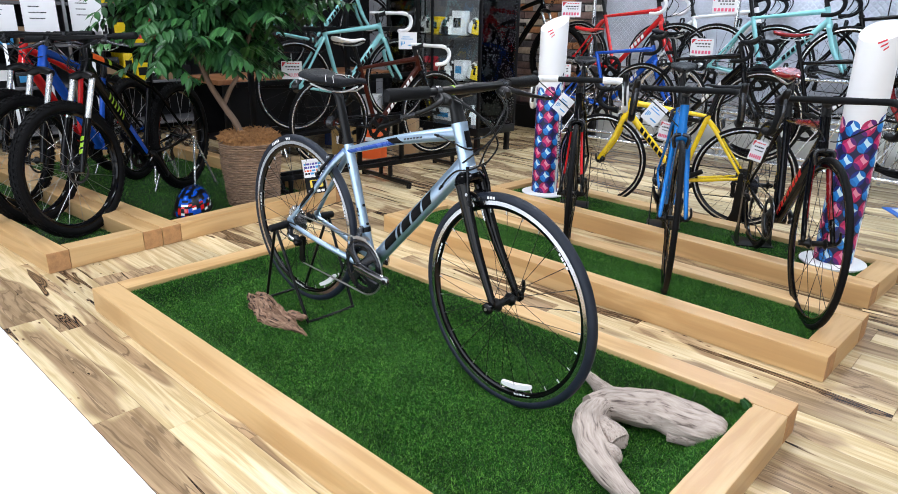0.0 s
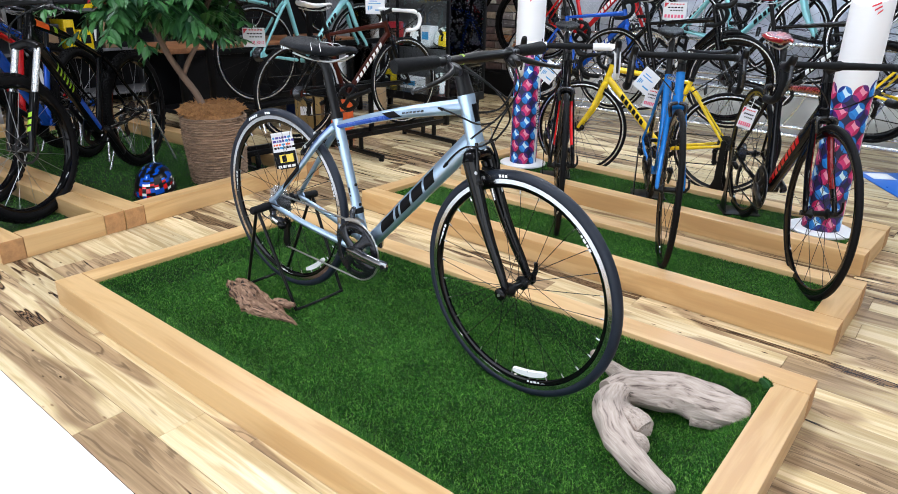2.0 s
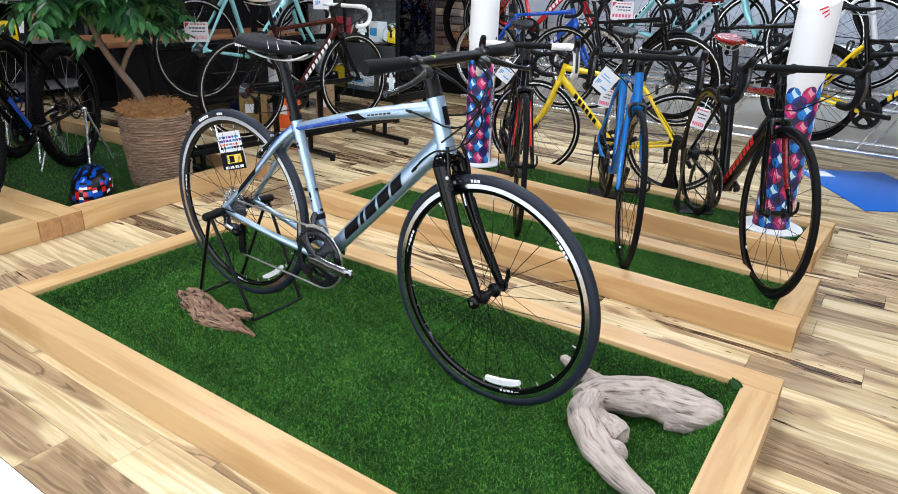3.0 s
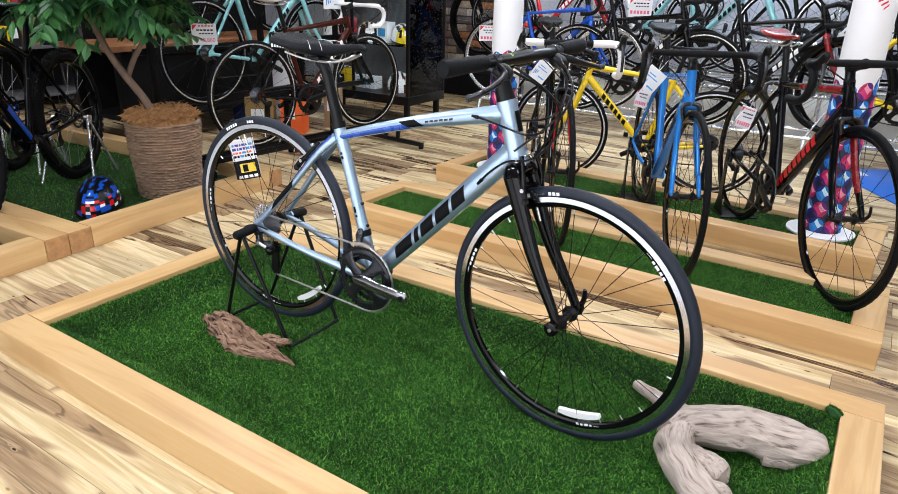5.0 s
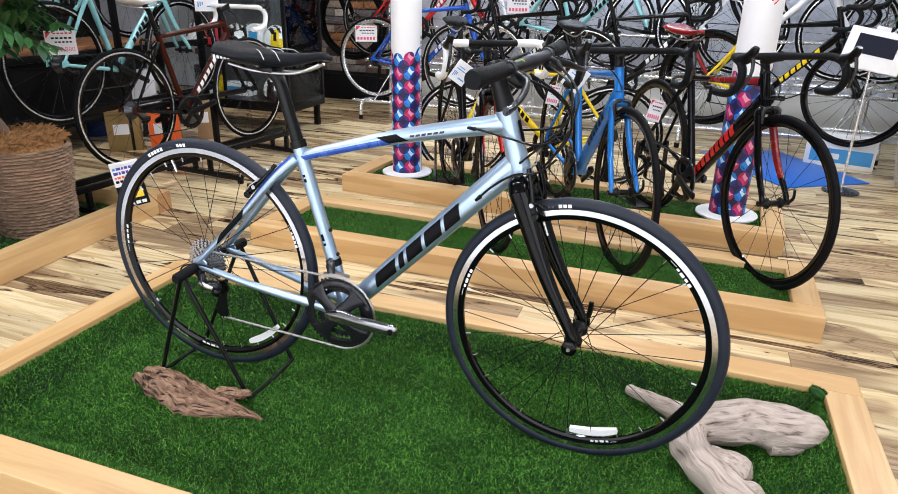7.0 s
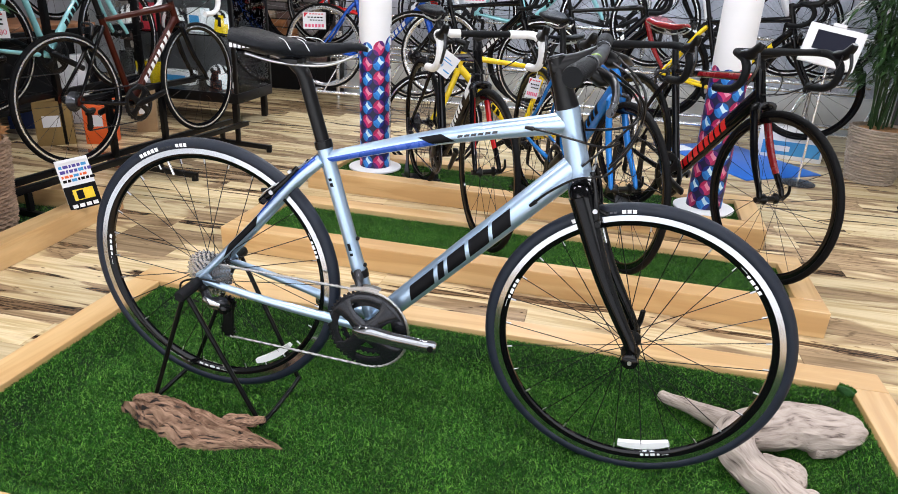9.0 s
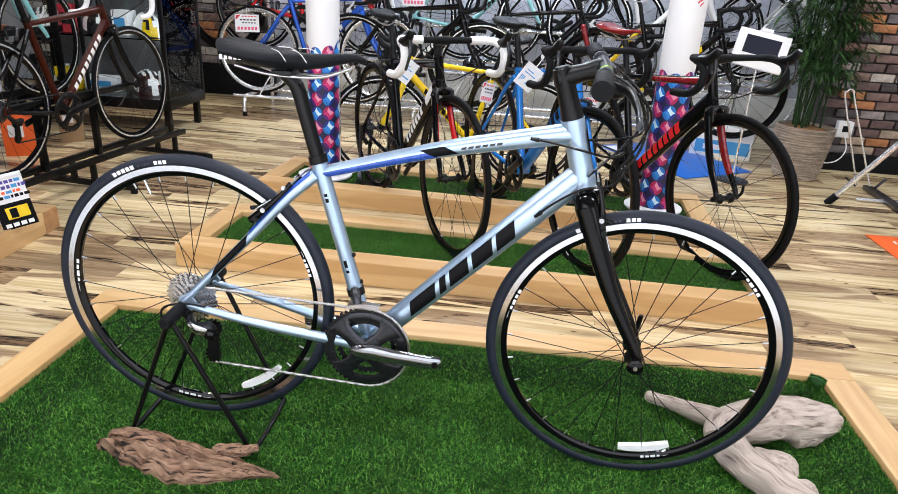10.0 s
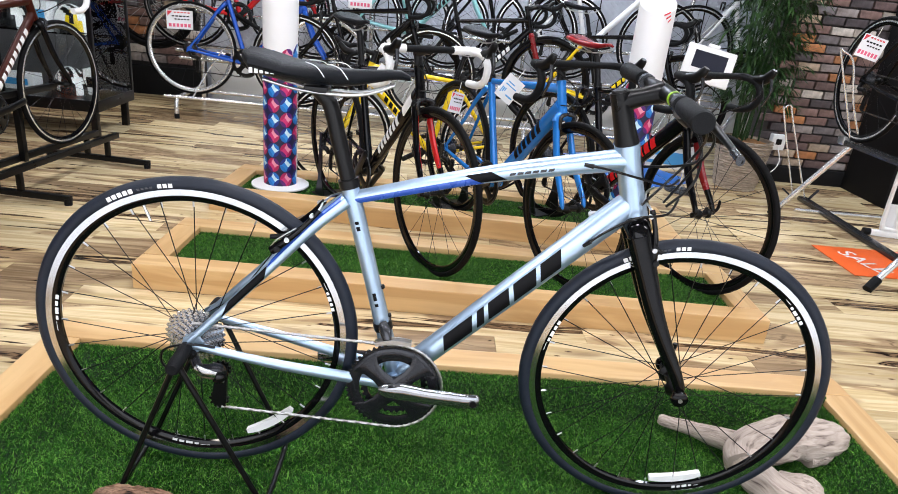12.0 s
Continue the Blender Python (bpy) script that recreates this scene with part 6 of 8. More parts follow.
def brick_wall(name, label, x0, x1, y, z0, z1, depth, l=0.203, h=0.063):
    w = structure(name, box(x0, x1, y + 0.012, y + depth, 0.0, CEIL - 0.001), MORTAR, label, "wall")
    rng = random.Random(int(x0 * 10))
    rest = bmesh.new()
    made, k = 0, 0
    z = z0
    while z < CEIL - 0.08:
        x = x0 + (0.0 if k % 2 else (l + 0.012) / 2)
        while x < x1 - 0.2:
            dy, dz = rng.uniform(-0.006, 0.004), rng.uniform(-0.002, 0.002)
            if z < z1 and made < 300:
                key = ("brick", l, rng.randrange(5))

                def make():
                    bm = box(-l / 2, l / 2, -0.03, 0.02, -h / 2, h / 2, 0.005)
                    for v in bm.verts:
                        v.co += noise.noise_vector(v.co * 25 + Vector((key[2] * 3.0, 0, 0))) * 0.004
                    return bm

                part("brick", make, BRICK, w, key=key, smooth=False, m=pose(x + l / 2, y + dy, z + dz, 0, rng.uniform(-0.5, 0.5), 0))
                made += 1
            else:
                block(rest, x, x + l, y - 0.028 + dy, y + 0.02, z - h / 2, z + h / 2)
            x += l + 0.012
        z += h + 0.0115
        k += 1
    tagged(part("upper_bricks", rest, BRICK, w, smooth=False), kind="stuff")


brick_wall("wall_brick_1", "rough multicoloured brick wall with deep joints", 3.40, X1, 3.52, 0.145, 1.38, 0.16, 0.150, 0.0505)
brick_wall("wall_brick_2", "rough dark brick wall with deep joints", -3.3, -0.95, 4.70, 0.30, 1.72, 0.05)
structure("baseboard_1", box(3.40, X1, 3.455, 3.488, 0.0, 0.112, 0.003), DARK, "black skirting board under the brick wall", "skirting")
structure("baseboard_2", box(-0.9, X1, 4.70, 4.745, 0.0, 0.30, 0.003), PLASTER, "pale grey skirting board under the panel wall", "skirting")
structure("baseboard_3", box(-3.3, -0.95, 4.62, 4.665, 0.0, 0.24, 0.003), DARK, "black skirting board under the dark brick wall", "skirting")
# panel joints of the grey wall
for k, px in enumerate((-0.3, 0.6, 1.5, 2.4, 3.3)):
    structure("trim_%d" % (k + 1), box(px - 0.004, px + 0.004, 4.744, 4.749, 0.3, CEIL), DARK, "dark joint between grey wall panels", "trim")

# ---- silver bicycle rack at the back ----
rack = thing("bicycle_rack", "two-tier silver tubular rack holding road bicycles", "bicycle rack", pose(0, 0, 0), "silver racks")
for z, y in ((0.155, 3.78), (0.165, 4.06), (0.40, 4.12), (0.465, 4.05), (0.480, 4.32), (0.74, 4.35)):
    part("rail", tube((-0.95, y, z), (3.35, y, z), 0.013, seg=10), SILVER, rack)
for px in (-0.86, 0.5, 1.75, 3.05):
    part("post", tube((px, 4.38, 0.0), (px, 4.38, 1.35), 0.017, seg=10, side=(1, 0, 0)), SILVER, rack)
    part("foot", sweep(bmesh.new(), curve_points([(px, 4.38, 0.16), (px, 4.0, 0.15), (px, 3.78, 0.14), (px, 3.76, 0.015)], 4), 0.015, None, 10, side=(1, 0, 0)), SILVER, rack)
    part("foot_cap", tube((px, 3.76, 0.0), (px, 3.76, 0.035), 0.019, seg=10, side=(1, 0, 0)), GRIP, rack)
    part("bracket", tube((px, 4.38, 0.475), (px, 4.02, 0.465), 0.012, seg=8, side=(1, 0, 0)), SILVER, rack)
for k in range(9):
    px = -0.75 + 0.5 * k
    part("hoop", sweep(bmesh.new(), curve_points([(px, 3.80, 0.16), (px + 0.10, 3.88, 0.36), (px + 0.20, 3.96, 0.52), (px + 0.24, 4.04, 0.50), (px + 0.16, 4.06, 0.30), (px + 0.08, 4.06, 0.165)], 4), 0.006, None, 7, side=(0, 0, 1)), SILVER, rack)

# ---- black rack on the left ----
rk = thing("bicycle_rack", "low black steel floor rack under the copper bicycle", "bicycle rack", pose(-0.94, 1.29, 0, 0, 0, 83.6))
for y in (-0.06, 0.06):
    part("rail", box(-0.45, 1.25, y - 0.015, y + 0.015, 0.128, 0.158, 0.003), BLACK, rk)
for x in (-0.35, 0.45, 1.15):
    part("cross_bar", box(x - 0.014, x + 0.014, -0.30, 0.30, 0.016, 0.044, 0.003), BLACK, rk)
    for y in (-0.285, 0.285):
        part("foot", tube((x, y, 0.0), (x, y, 0.03), 0.018, seg=10, side=(1, 0, 0)), GRIP, rk)
for x in (-0.35, 0.45, 1.15):
    for y in (-0.06, 0.06):
        part("riser", box(x - 0.012, x + 0.012, y - 0.012, y + 0.012, 0.044, 0.127, 0.002), BLACK, rk)
for x in (0.25, 0.62):
    part("post", box(x - 0.014, x + 0.014, 0.02, 0.05, 0.13, 0.46, 0.003), BLACK, rk)
part("arm", box(0.1, 0.9, 0.02, 0.05, 0.44, 0.47, 0.003), BLACK, rk)
rk2 = thing("bicycle_rack", "tall black steel rack under the celeste bicycles", "bicycle rack", pose(-1.86, 1.60, 0, 0, 0, 90))
for x in (-0.4, 0.5, 1.3):
    part("post", box(x - 0.018, x + 0.018, -0.12, -0.085, 0.0, 1.5, 0.003), BLACK, rk2)
for z in (0.31, 0.66, 1.05):
    part("rail", box(-0.5, 1.4, -0.09, -0.06, z - 0.02, z + 0.02, 0.003), BLACK, rk2)
for z in (0.31, 0.66):
    for x in (-0.2, 0.95):
        part("hook", sweep(bmesh.new(), curve_points([(x, -0.06, z), (x, 0.02, z - 0.012), (x, 0.05, z + 0.02)], 4), 0.009, None, 8, side=(1, 0, 0)), BLACK, rk2)

# ---- bench behind the potted tree ----
bench = thing("display_bench", "dark display bench with a brown board top", "bench", pose(-2.30, 1.95, 0))
part("top", box(-0.36, 0.24, -0.85, 0.92, 0.635, 0.672, 0.004), wood("brown_board", (0.30, 0.13, 0.055), (0.20, 0.08, 0.03), 0.5, 0, 0.6, 0.45), bench, "brown wooden top")
for x in (-0.32, 0.19):
    for y in (-0.80, 0.84):
        part("leg", box(x, x + 0.04, y, y + 0.04, 0.0, 0.634, 0.003), BLACK, bench)
part("shelf", box(-0.34, 0.22, -0.74, 0.82, 0.16, 0.19, 0.003), DARK, bench)
# dark sheets added to blacken the space below, instead of modelling the clutter
part("back_panel", box(-0.33, -0.31, -0.74, 0.82, 0.191, 0.634, 0.002), DARK, bench)
part("front_panel", box(0.10, 0.12, -0.74, 0.82, 0.191, 0.634, 0.002), DARK, bench)

# ---- glass showcase ----
def glass_material():
    """Thin clear pane: see-through, with a gloss that grows at a slant."""
    m = bpy.data.materials.new("clear_glass")
    m.use_nodes = True
    N, L = m.node_tree.nodes, m.node_tree.links
    clear, gloss, mix, fr = (N.new(k) for k in ("ShaderNodeBsdfTransparent", "ShaderNodeBsdfGlossy", "ShaderNodeMixShader", "ShaderNodeFresnel"))
    clear.inputs[0].default_value = (0.93, 0.96, 0.95, 1)
    gloss.inputs["Roughness"].default_value = 0.02
    fr.inputs["IOR"].default_value = 1.4
    L.new(fr.outputs[0], mix.inputs[0])
    L.new(clear.outputs[0], mix.inputs[1])
    L.new(gloss.outputs[0], mix.inputs[2])
    L.new(mix.outputs[0], N["Material Output"].inputs[0])
    return m


GLASS = glass_material()
GREY_BACK = material("grey_back_panel", (0.13, 0.13, 0.14), 0.5, 0, 0.3, 5)
cs = thing("showcase", "black-framed glass showcase with helmets on shelves", "showcase", pose(-2.2, 2.93, 0))
CW, CD, C0, C1 = 1.17, 0.52, 0.17, 1.95
part("plinth", box(0, CW, 0, CD, C0, C0 + 0.07, 0.004), BLACK, cs)
for x in (0.03, CW - 0.07):
    for y in (0.03, CD - 0.07):
        part("leg", box(x, x + 0.04, y, y + 0.04, 0, C0, 0.003), BLACK, cs)
for x in (0, CW - 0.025):
    for y in (0, CD - 0.025):
        part("post", box(x, x + 0.025, y, y + 0.025, C0 + 0.071, C1, 0.002), BLACK, cs)
part("post", box(CW * 0.5, CW * 0.5 + 0.02, 0.0, 0.02, C0 + 0.071, C1, 0.002), BLACK, cs)
for x0_, x1_, y0_, y1_ in ((0, CW, 0, 0.03), (0, CW, CD - 0.03, CD), (0, 0.03, 0.031, CD - 0.031), (CW - 0.03, CW, 0.031, CD - 0.031)):
    part("top_rail", box(x0_, x1_, y0_, y1_, C1 + 0.001, C1 + 0.05, 0.003), BLACK, cs)
g = part("pane", box(0.031, CW - 0.031, 0.031, CD - 0.031, C1 + 0.02, C1 + 0.026), GLASS, cs)
g.visible_shadow = False
for x0_, x1_, y0_, y1_ in ((0.03, CW - 0.03, 0.006, 0.011), (CW - 0.011, CW - 0.006, 0.03, CD - 0.03)):
    g = part("pane", box(x0_, x1_, y0_, y1_, C0 + 0.072, C1 - 0.002), GLASS, cs)
    g.visible_shadow = False
for z in (0.62, 1.0, 1.38):
    g = part("shelf", box(0.03, CW - 0.03, 0.04, CD - 0.03, z, z + 0.008), GLASS, cs)
    g.visible_shadow = False
part("back", box(0.03, CW - 0.03, CD - 0.024, CD - 0.014, C0 + 0.072, C1 - 0.002), GREY_BACK, cs)


def helmet(m, shell_mats, label, group="", patched=False):
    """A vented cycling helmet: a shell of ribs with dark gaps, a rim and straps."""
    t = thing("helmet", label, "helmet", m, group)
    bm = bmesh.new()
    n, k = 18, 28
    vs = []
    for i in range(n + 1):
        u = i / n
        th = u * math.pi * 0.5
        row = []
        for j in range(k):
            a = 2 * math.pi * j / k
            r = math.cos(th)
            x = 0.138 * r * math.cos(a) + 0.010 * math.cos(a) * abs(math.cos(a))
            y = 0.100 * r * math.sin(a)
            z = 0.018 + 0.135 * math.sin(th) ** 0.85 - 0.018 * math.cos(a) * r
            row.append(bm.verts.new((x, y, z)) if i < n or j == 0 else None)
        vs.append(row)
    for i in range(n):
        for j in range(k):
            a, b_ = vs[i][j], vs[i][(j + 1) % k]
            if i == n - 1:
                f = bm.faces.new((a, b_, vs[n][0]))
            else:
                f = bm.faces.new((a, b_, vs[i + 1][(j + 1) % k], vs[i + 1][j]))
            c = f.calc_center_median()
            stripe = int(abs(c.y) / 0.020 + 0.5) % 2
            vent = stripe == 1 and c.z > 0.05 and (math.sin(c.x * 40) > -0.75) and abs(c.y) < 0.09
            w = noise.noise(c * 44)
            f.material_index = 3 if vent else ((0 if c.z > 0.085 and w > 0.02 else (1 if w > 0.24 else (2 if w > 0.15 else (0 if w < -0.30 else 3)))) if patched else (1 if c.x > 0.06 and abs(c.y) > 0.03 else (2 if c.x < -0.05 else 0)))
    vents = [f for f in bm.faces if f.material_index == 3]
    bmesh.ops.inset_region(bm, faces=vents, thickness=0.002, depth=-0.012)
    bmesh.ops.recalc_face_normals(bm, faces=bm.faces)
    part("shell", bm, [*shell_mats, BLACK], t)
    part("rim", sweep(bmesh.new(), [(0.14 * math.cos(a), 0.10 * math.sin(a), 0.016 - 0.018 * math.cos(a)) for a in [2 * math.pi * q / 28 for q in range(29)]], 0.006, 0.009, 8, side=(0, 0, 1)), BLACK, t)
    part("strap", sweep(bmesh.new(), curve_points([(0.04, -0.085, 0.02), (0.01, -0.05, 0.006), (-0.02, 0.04, 0.006), (0.02, 0.085, 0.02)], 5), 0.007, 0.0015, 6, side=(1, 0, 0)), BLACK, t)
    return t


helmet(pose(-0.975, 0.285, 0.030, 0, 0, -45), [DEEP_BLUE, WHITE, RED], "black helmet with blue white and red patches on turf", patched=True)
for k, (x, z) in enumerate(((-2.0, 0.63), (-1.62, 0.63), (-1.25, 0.63), (-1.95, 1.01), (-1.6, 1.01), (-1.25, 1.01), (-1.9, 0.242), (-1.3, 0.242))):
    helmet(pose(x, 3.17, z, 0, 0, -60 + 13 * (k % 3)), [WHITE, (WHITE, GREY_ALLOY, YELLOW)[k % 3], (GREY_ALLOY, WHITE, BLACK)[k % 3]], "pale vented cycling helmet on a showcase shelf", "helmets in the showcase")

for k, (x, z, w, h, mt) in enumerate(((-1.86, 0.242, 0.15, 0.15, YELLOW), (-1.62, 0.242, 0.24, 0.10, PAPER), (-1.14, 0.242, 0.12, 0.16, WHITE), (-1.78, 0.63, 0.10, 0.18, RED_INK), (-1.42, 0.63, 0.12, 0.16, PAPER), (-1.76, 1.01, 0.10, 0.15, YELLOW), (-1.42, 1.01, 0.12, 0.20, PAPER))):
    t = thing("box", "small boxed cycling part in the glass showcase", "box", pose(x, 3.06 + 0.03 * (k % 3), z, 0, 0, 5 * (k % 4) - 8), "boxes in the showcase")
    part("carton", box(-w / 2, w / 2, 0, 0.10, 0, h, 0.003), mt, t)
    part("print_panel", box(-w * 0.35, w * 0.35, -0.002, -0.0005, h * 0.3, h * 0.7), (GREY_ALLOY, BLUE_INK, INK)[k % 3], t)

# ---- pots and plants ----
WICKER = material("brown_wicker", (0.30, 0.195, 0.125), 0.8, 0, 0.6, 14, 0.8, 70, stretch=(1, 1, 9))
WICKER_PALE = material("bleached_wicker", (0.40, 0.33, 0.26), 0.8, 0, 0.5, 10, 0.6, 50, stretch=(1, 1, 9))
COIR = material("coir_fibre", (0.40, 0.20, 0.075), 0.95, 0, 0.4, 60, 0.8, 300)
TRUNK = material("brown_trunk", (0.17, 0.11, 0.075), 0.8, 0, 0.25, 30, 0.5, 90, stretch=(1, 1, 0.3))


def leaf_material(name, a, b_):
    m = bpy.data.materials.new(name)
    m.use_nodes = True
    N, L = m.node_tree.nodes, m.node_tree.links
    p = N["Principled BSDF"]
    p.inputs["Roughness"].default_value = 0.42
    p.inputs["Specular IOR Level"].default_value = 0.3
    g = N.new("ShaderNodeNewGeometry")
    r = N.new("ShaderNodeValToRGB")
    r.color_ramp.elements[0].color, r.color_ramp.elements[1].color = (*a, 1), (*b_, 1)
    L.new(g.outputs["Random Per Island"], r.inputs[0])
    L.new(r.outputs[0], p.inputs["Base Color"])
    return m


LEAF = leaf_material("fern_leaf", (0.005, 0.030, 0.011), (0.055, 0.175, 0.045))
LEAF_B = leaf_material("bamboo_leaf", (0.006, 0.022, 0.007), (0.04, 0.10, 0.024))


def add_leaf(vs, fs, p, d, n, length, width):
    """A narrow folded leaf from p along d, its face towards n."""
    s = d.cross(n).normalized()
    n = s.cross(d).normalized()
    i = len(vs)
    vs += [p, p + d * length * 0.22 + s * width * 0.42, p + d * length * 0.58 + s * width * 0.5 - n * length * 0.05, p + d * length - n * length * 0.20, p + d * length * 0.58 - s * width * 0.5 - n * length * 0.05, p + d * length * 0.22 - s * width * 0.42, p + d * length * 0.4 - n * width * 0.16]
    fs += [(i, i + 6, i + 1), (i + 1, i + 6, i + 2), (i + 2, i + 6, i + 3), (i + 3, i + 6, i + 4), (i + 4, i + 6, i + 5), (i + 5, i + 6, i)]


def mesh_from(name, vs, fs, mat, parent, label=""):
    me = bpy.data.meshes.new(name)
    me.from_pydata([tuple(v) for v in vs], [], fs)
    me.materials.append(mat)
    ob = new(name, me)
    ob.parent = parent
    return tagged(ob, label, kind="stuff")


def coiled_pot(t, r0, r1, h, mat, coils, label):
    prof = []
    for k in range(coils):
        for q in range(4):
            a = (k + q / 4) / coils
            r = r0 + (r1 - r0) * (a**0.8) + 0.006 * math.sin(q / 4 * 2 * math.pi) + random.uniform(-0.0015, 0.0015)
            prof.append((r, h * a))
    prof += [(r1 + 0.004, h), (r1 - 0.012, h + 0.004), (r1 - 0.022, h - 0.03), (0.001, h - 0.03)]
    bm = lathe(bmesh.new(), [(0.001, 0.0)] + prof, 150, False, 0, "z")
    for v in bm.verts:
        an, row = math.atan2(v.co.y, v.co.x), int(v.co.z / h * coils + 0.25)
        rr = math.hypot(v.co.x, v.co.y)
        if rr > r0 * 0.9 and v.co.z < h + 0.001:
            k = 1 + (0.0035 * math.sin(an * 25 + row * math.pi) + 0.006 * noise.noise(Vector((an * 3, row * 1.7, 0)))) / rr
            v.co.x, v.co.y = v.co.x * k, v.co.y * k
        v.co += noise.noise_vector(v.co * 9) * 0.004
    part("pot", bm, mat, t, label)


tree = thing("potted_tree", "leafy indoor tree in a tall wicker pot with coir", "potted plant", pose(-0.985, 0.700, 0.014))
coiled_pot(tree, 0.152, 0.186, 0.385, WICKER, 26, "brown coiled wicker pot")
bm = bmesh.new()
rng = random.Random(5)
lathe(bm, [(0.001, 0.445), (0.09, 0.44), (0.15, 0.41), (0.172, 0.365), (0.001, 0.35)], 40, False, 0, "z")
for v in bm.verts:
    v.co += noise.noise_vector(v.co * 30) * 0.02
fv, ff = [], []
for k in range(2600):
    a, r = rng.uniform(0, 6.283), 0.172 * math.sqrt(rng.random())
    p = Vector((r * math.cos(a), r * math.sin(a), 0.442 - 1.5 * max(0, r - 0.1) ** 2 * 4))
    d = Vector((rng.gauss(0, 1), rng.gauss(0, 1), rng.gauss(0, 0.45))).normalized() * rng.uniform(0.02, 0.05)
    q = Vector((-d.y, d.x, 0.2)).normalized() * 0.0009
    i = len(fv)
    fv += [p - q, p + q, p + d * 0.5 + Vector((0, 0, 0.008)) + q, p + d]
    ff += [(i, i + 1, i + 2), (i, i + 2, i + 3)]
part("mulch", bm, COIR, tree, "loose brown coir fibre")
mesh_from("coir_fibre", fv, ff, COIR, tree)
RIGHT, DEEP = Vector((0.5, 0.866, 0)), Vector((-0.866, 0.5, 0))
# trunk and limbs: how far across, how deep, how high
trunk_lines = [
    [(-0.03, 0.0, 0.38), (-0.07, 0.0, 0.50), (-0.14, 0.0, 0.62), (-0.21, 0.0, 0.76), (-0.25, 0.02, 0.92), (-0.22, 0.05, 1.12), (-0.13, 0.05, 1.35), (-0.05, 0.03, 1.7)],
    [(-0.135, 0.01, 0.61), (-0.09, 0.03, 0.70), (-0.03, 0.05, 0.80), (0.03, 0.08, 0.98), (0.10, 0.10, 1.22), (0.18, 0.12, 1.6)],
    [(-0.23, 0.0, 0.84), (-0.33, -0.02, 1.0), (-0.43, -0.05, 1.2), (-0.49, -0.05, 1.45)],
    [(0.01, 0.07, 0.92), (0.09, -0.05, 1.1), (0.18, -0.1, 1.32)],
    [(-0.20, 0.05, 1.16), (-0.22, 0.12, 1.34), (-0.20, 0.2, 1.5)],
]
trunk_lines = [[RIGHT * h + DEEP * d + Vector((0, 0, z)) for h, d, z in line] for line in trunk_lines]
for k, line in enumerate(trunk_lines):
    r = (0.021, 0.015, 0.012, 0.010, 0.010)[k]
    part("trunk" if k == 0 else "limb", sweep(bmesh.new(), curve_points(line, 6), [r, r * 0.85, r * 0.6, r * 0.35], None, 10, side=(1, 0, 0)), TRUNK, tree)
fv, ff, sv, sf = [], [], [], []
# leaf sprays: how far across, how deep, how high, and how many fronds
SPRAYS = [(-0.50, 0.05, 1.20, 12), (-0.40, -0.12, 1.03, 13), (-0.30, 0.15, 1.07, 15), (-0.17, -0.16, 1.02, 15), (-0.02, 0.12, 1.04, 14), (0.00, -0.14, 1.17, 13), (0.18, -0.08, 1.24, 10), (0.34, 0.06, 1.27, 11), (-0.42, 0.08, 1.30, 16), (-0.16, 0.02, 1.32, 19), (0.12, 0.14, 1.40, 14), (0.30, -0.06, 1.46, 10), (-0.30, -0.06, 1.54, 14), (-0.02, 0.06, 1.62, 14), (-0.46, 0.10, 1.46, 10), (-0.02, 0.25, 0.95, 7)]
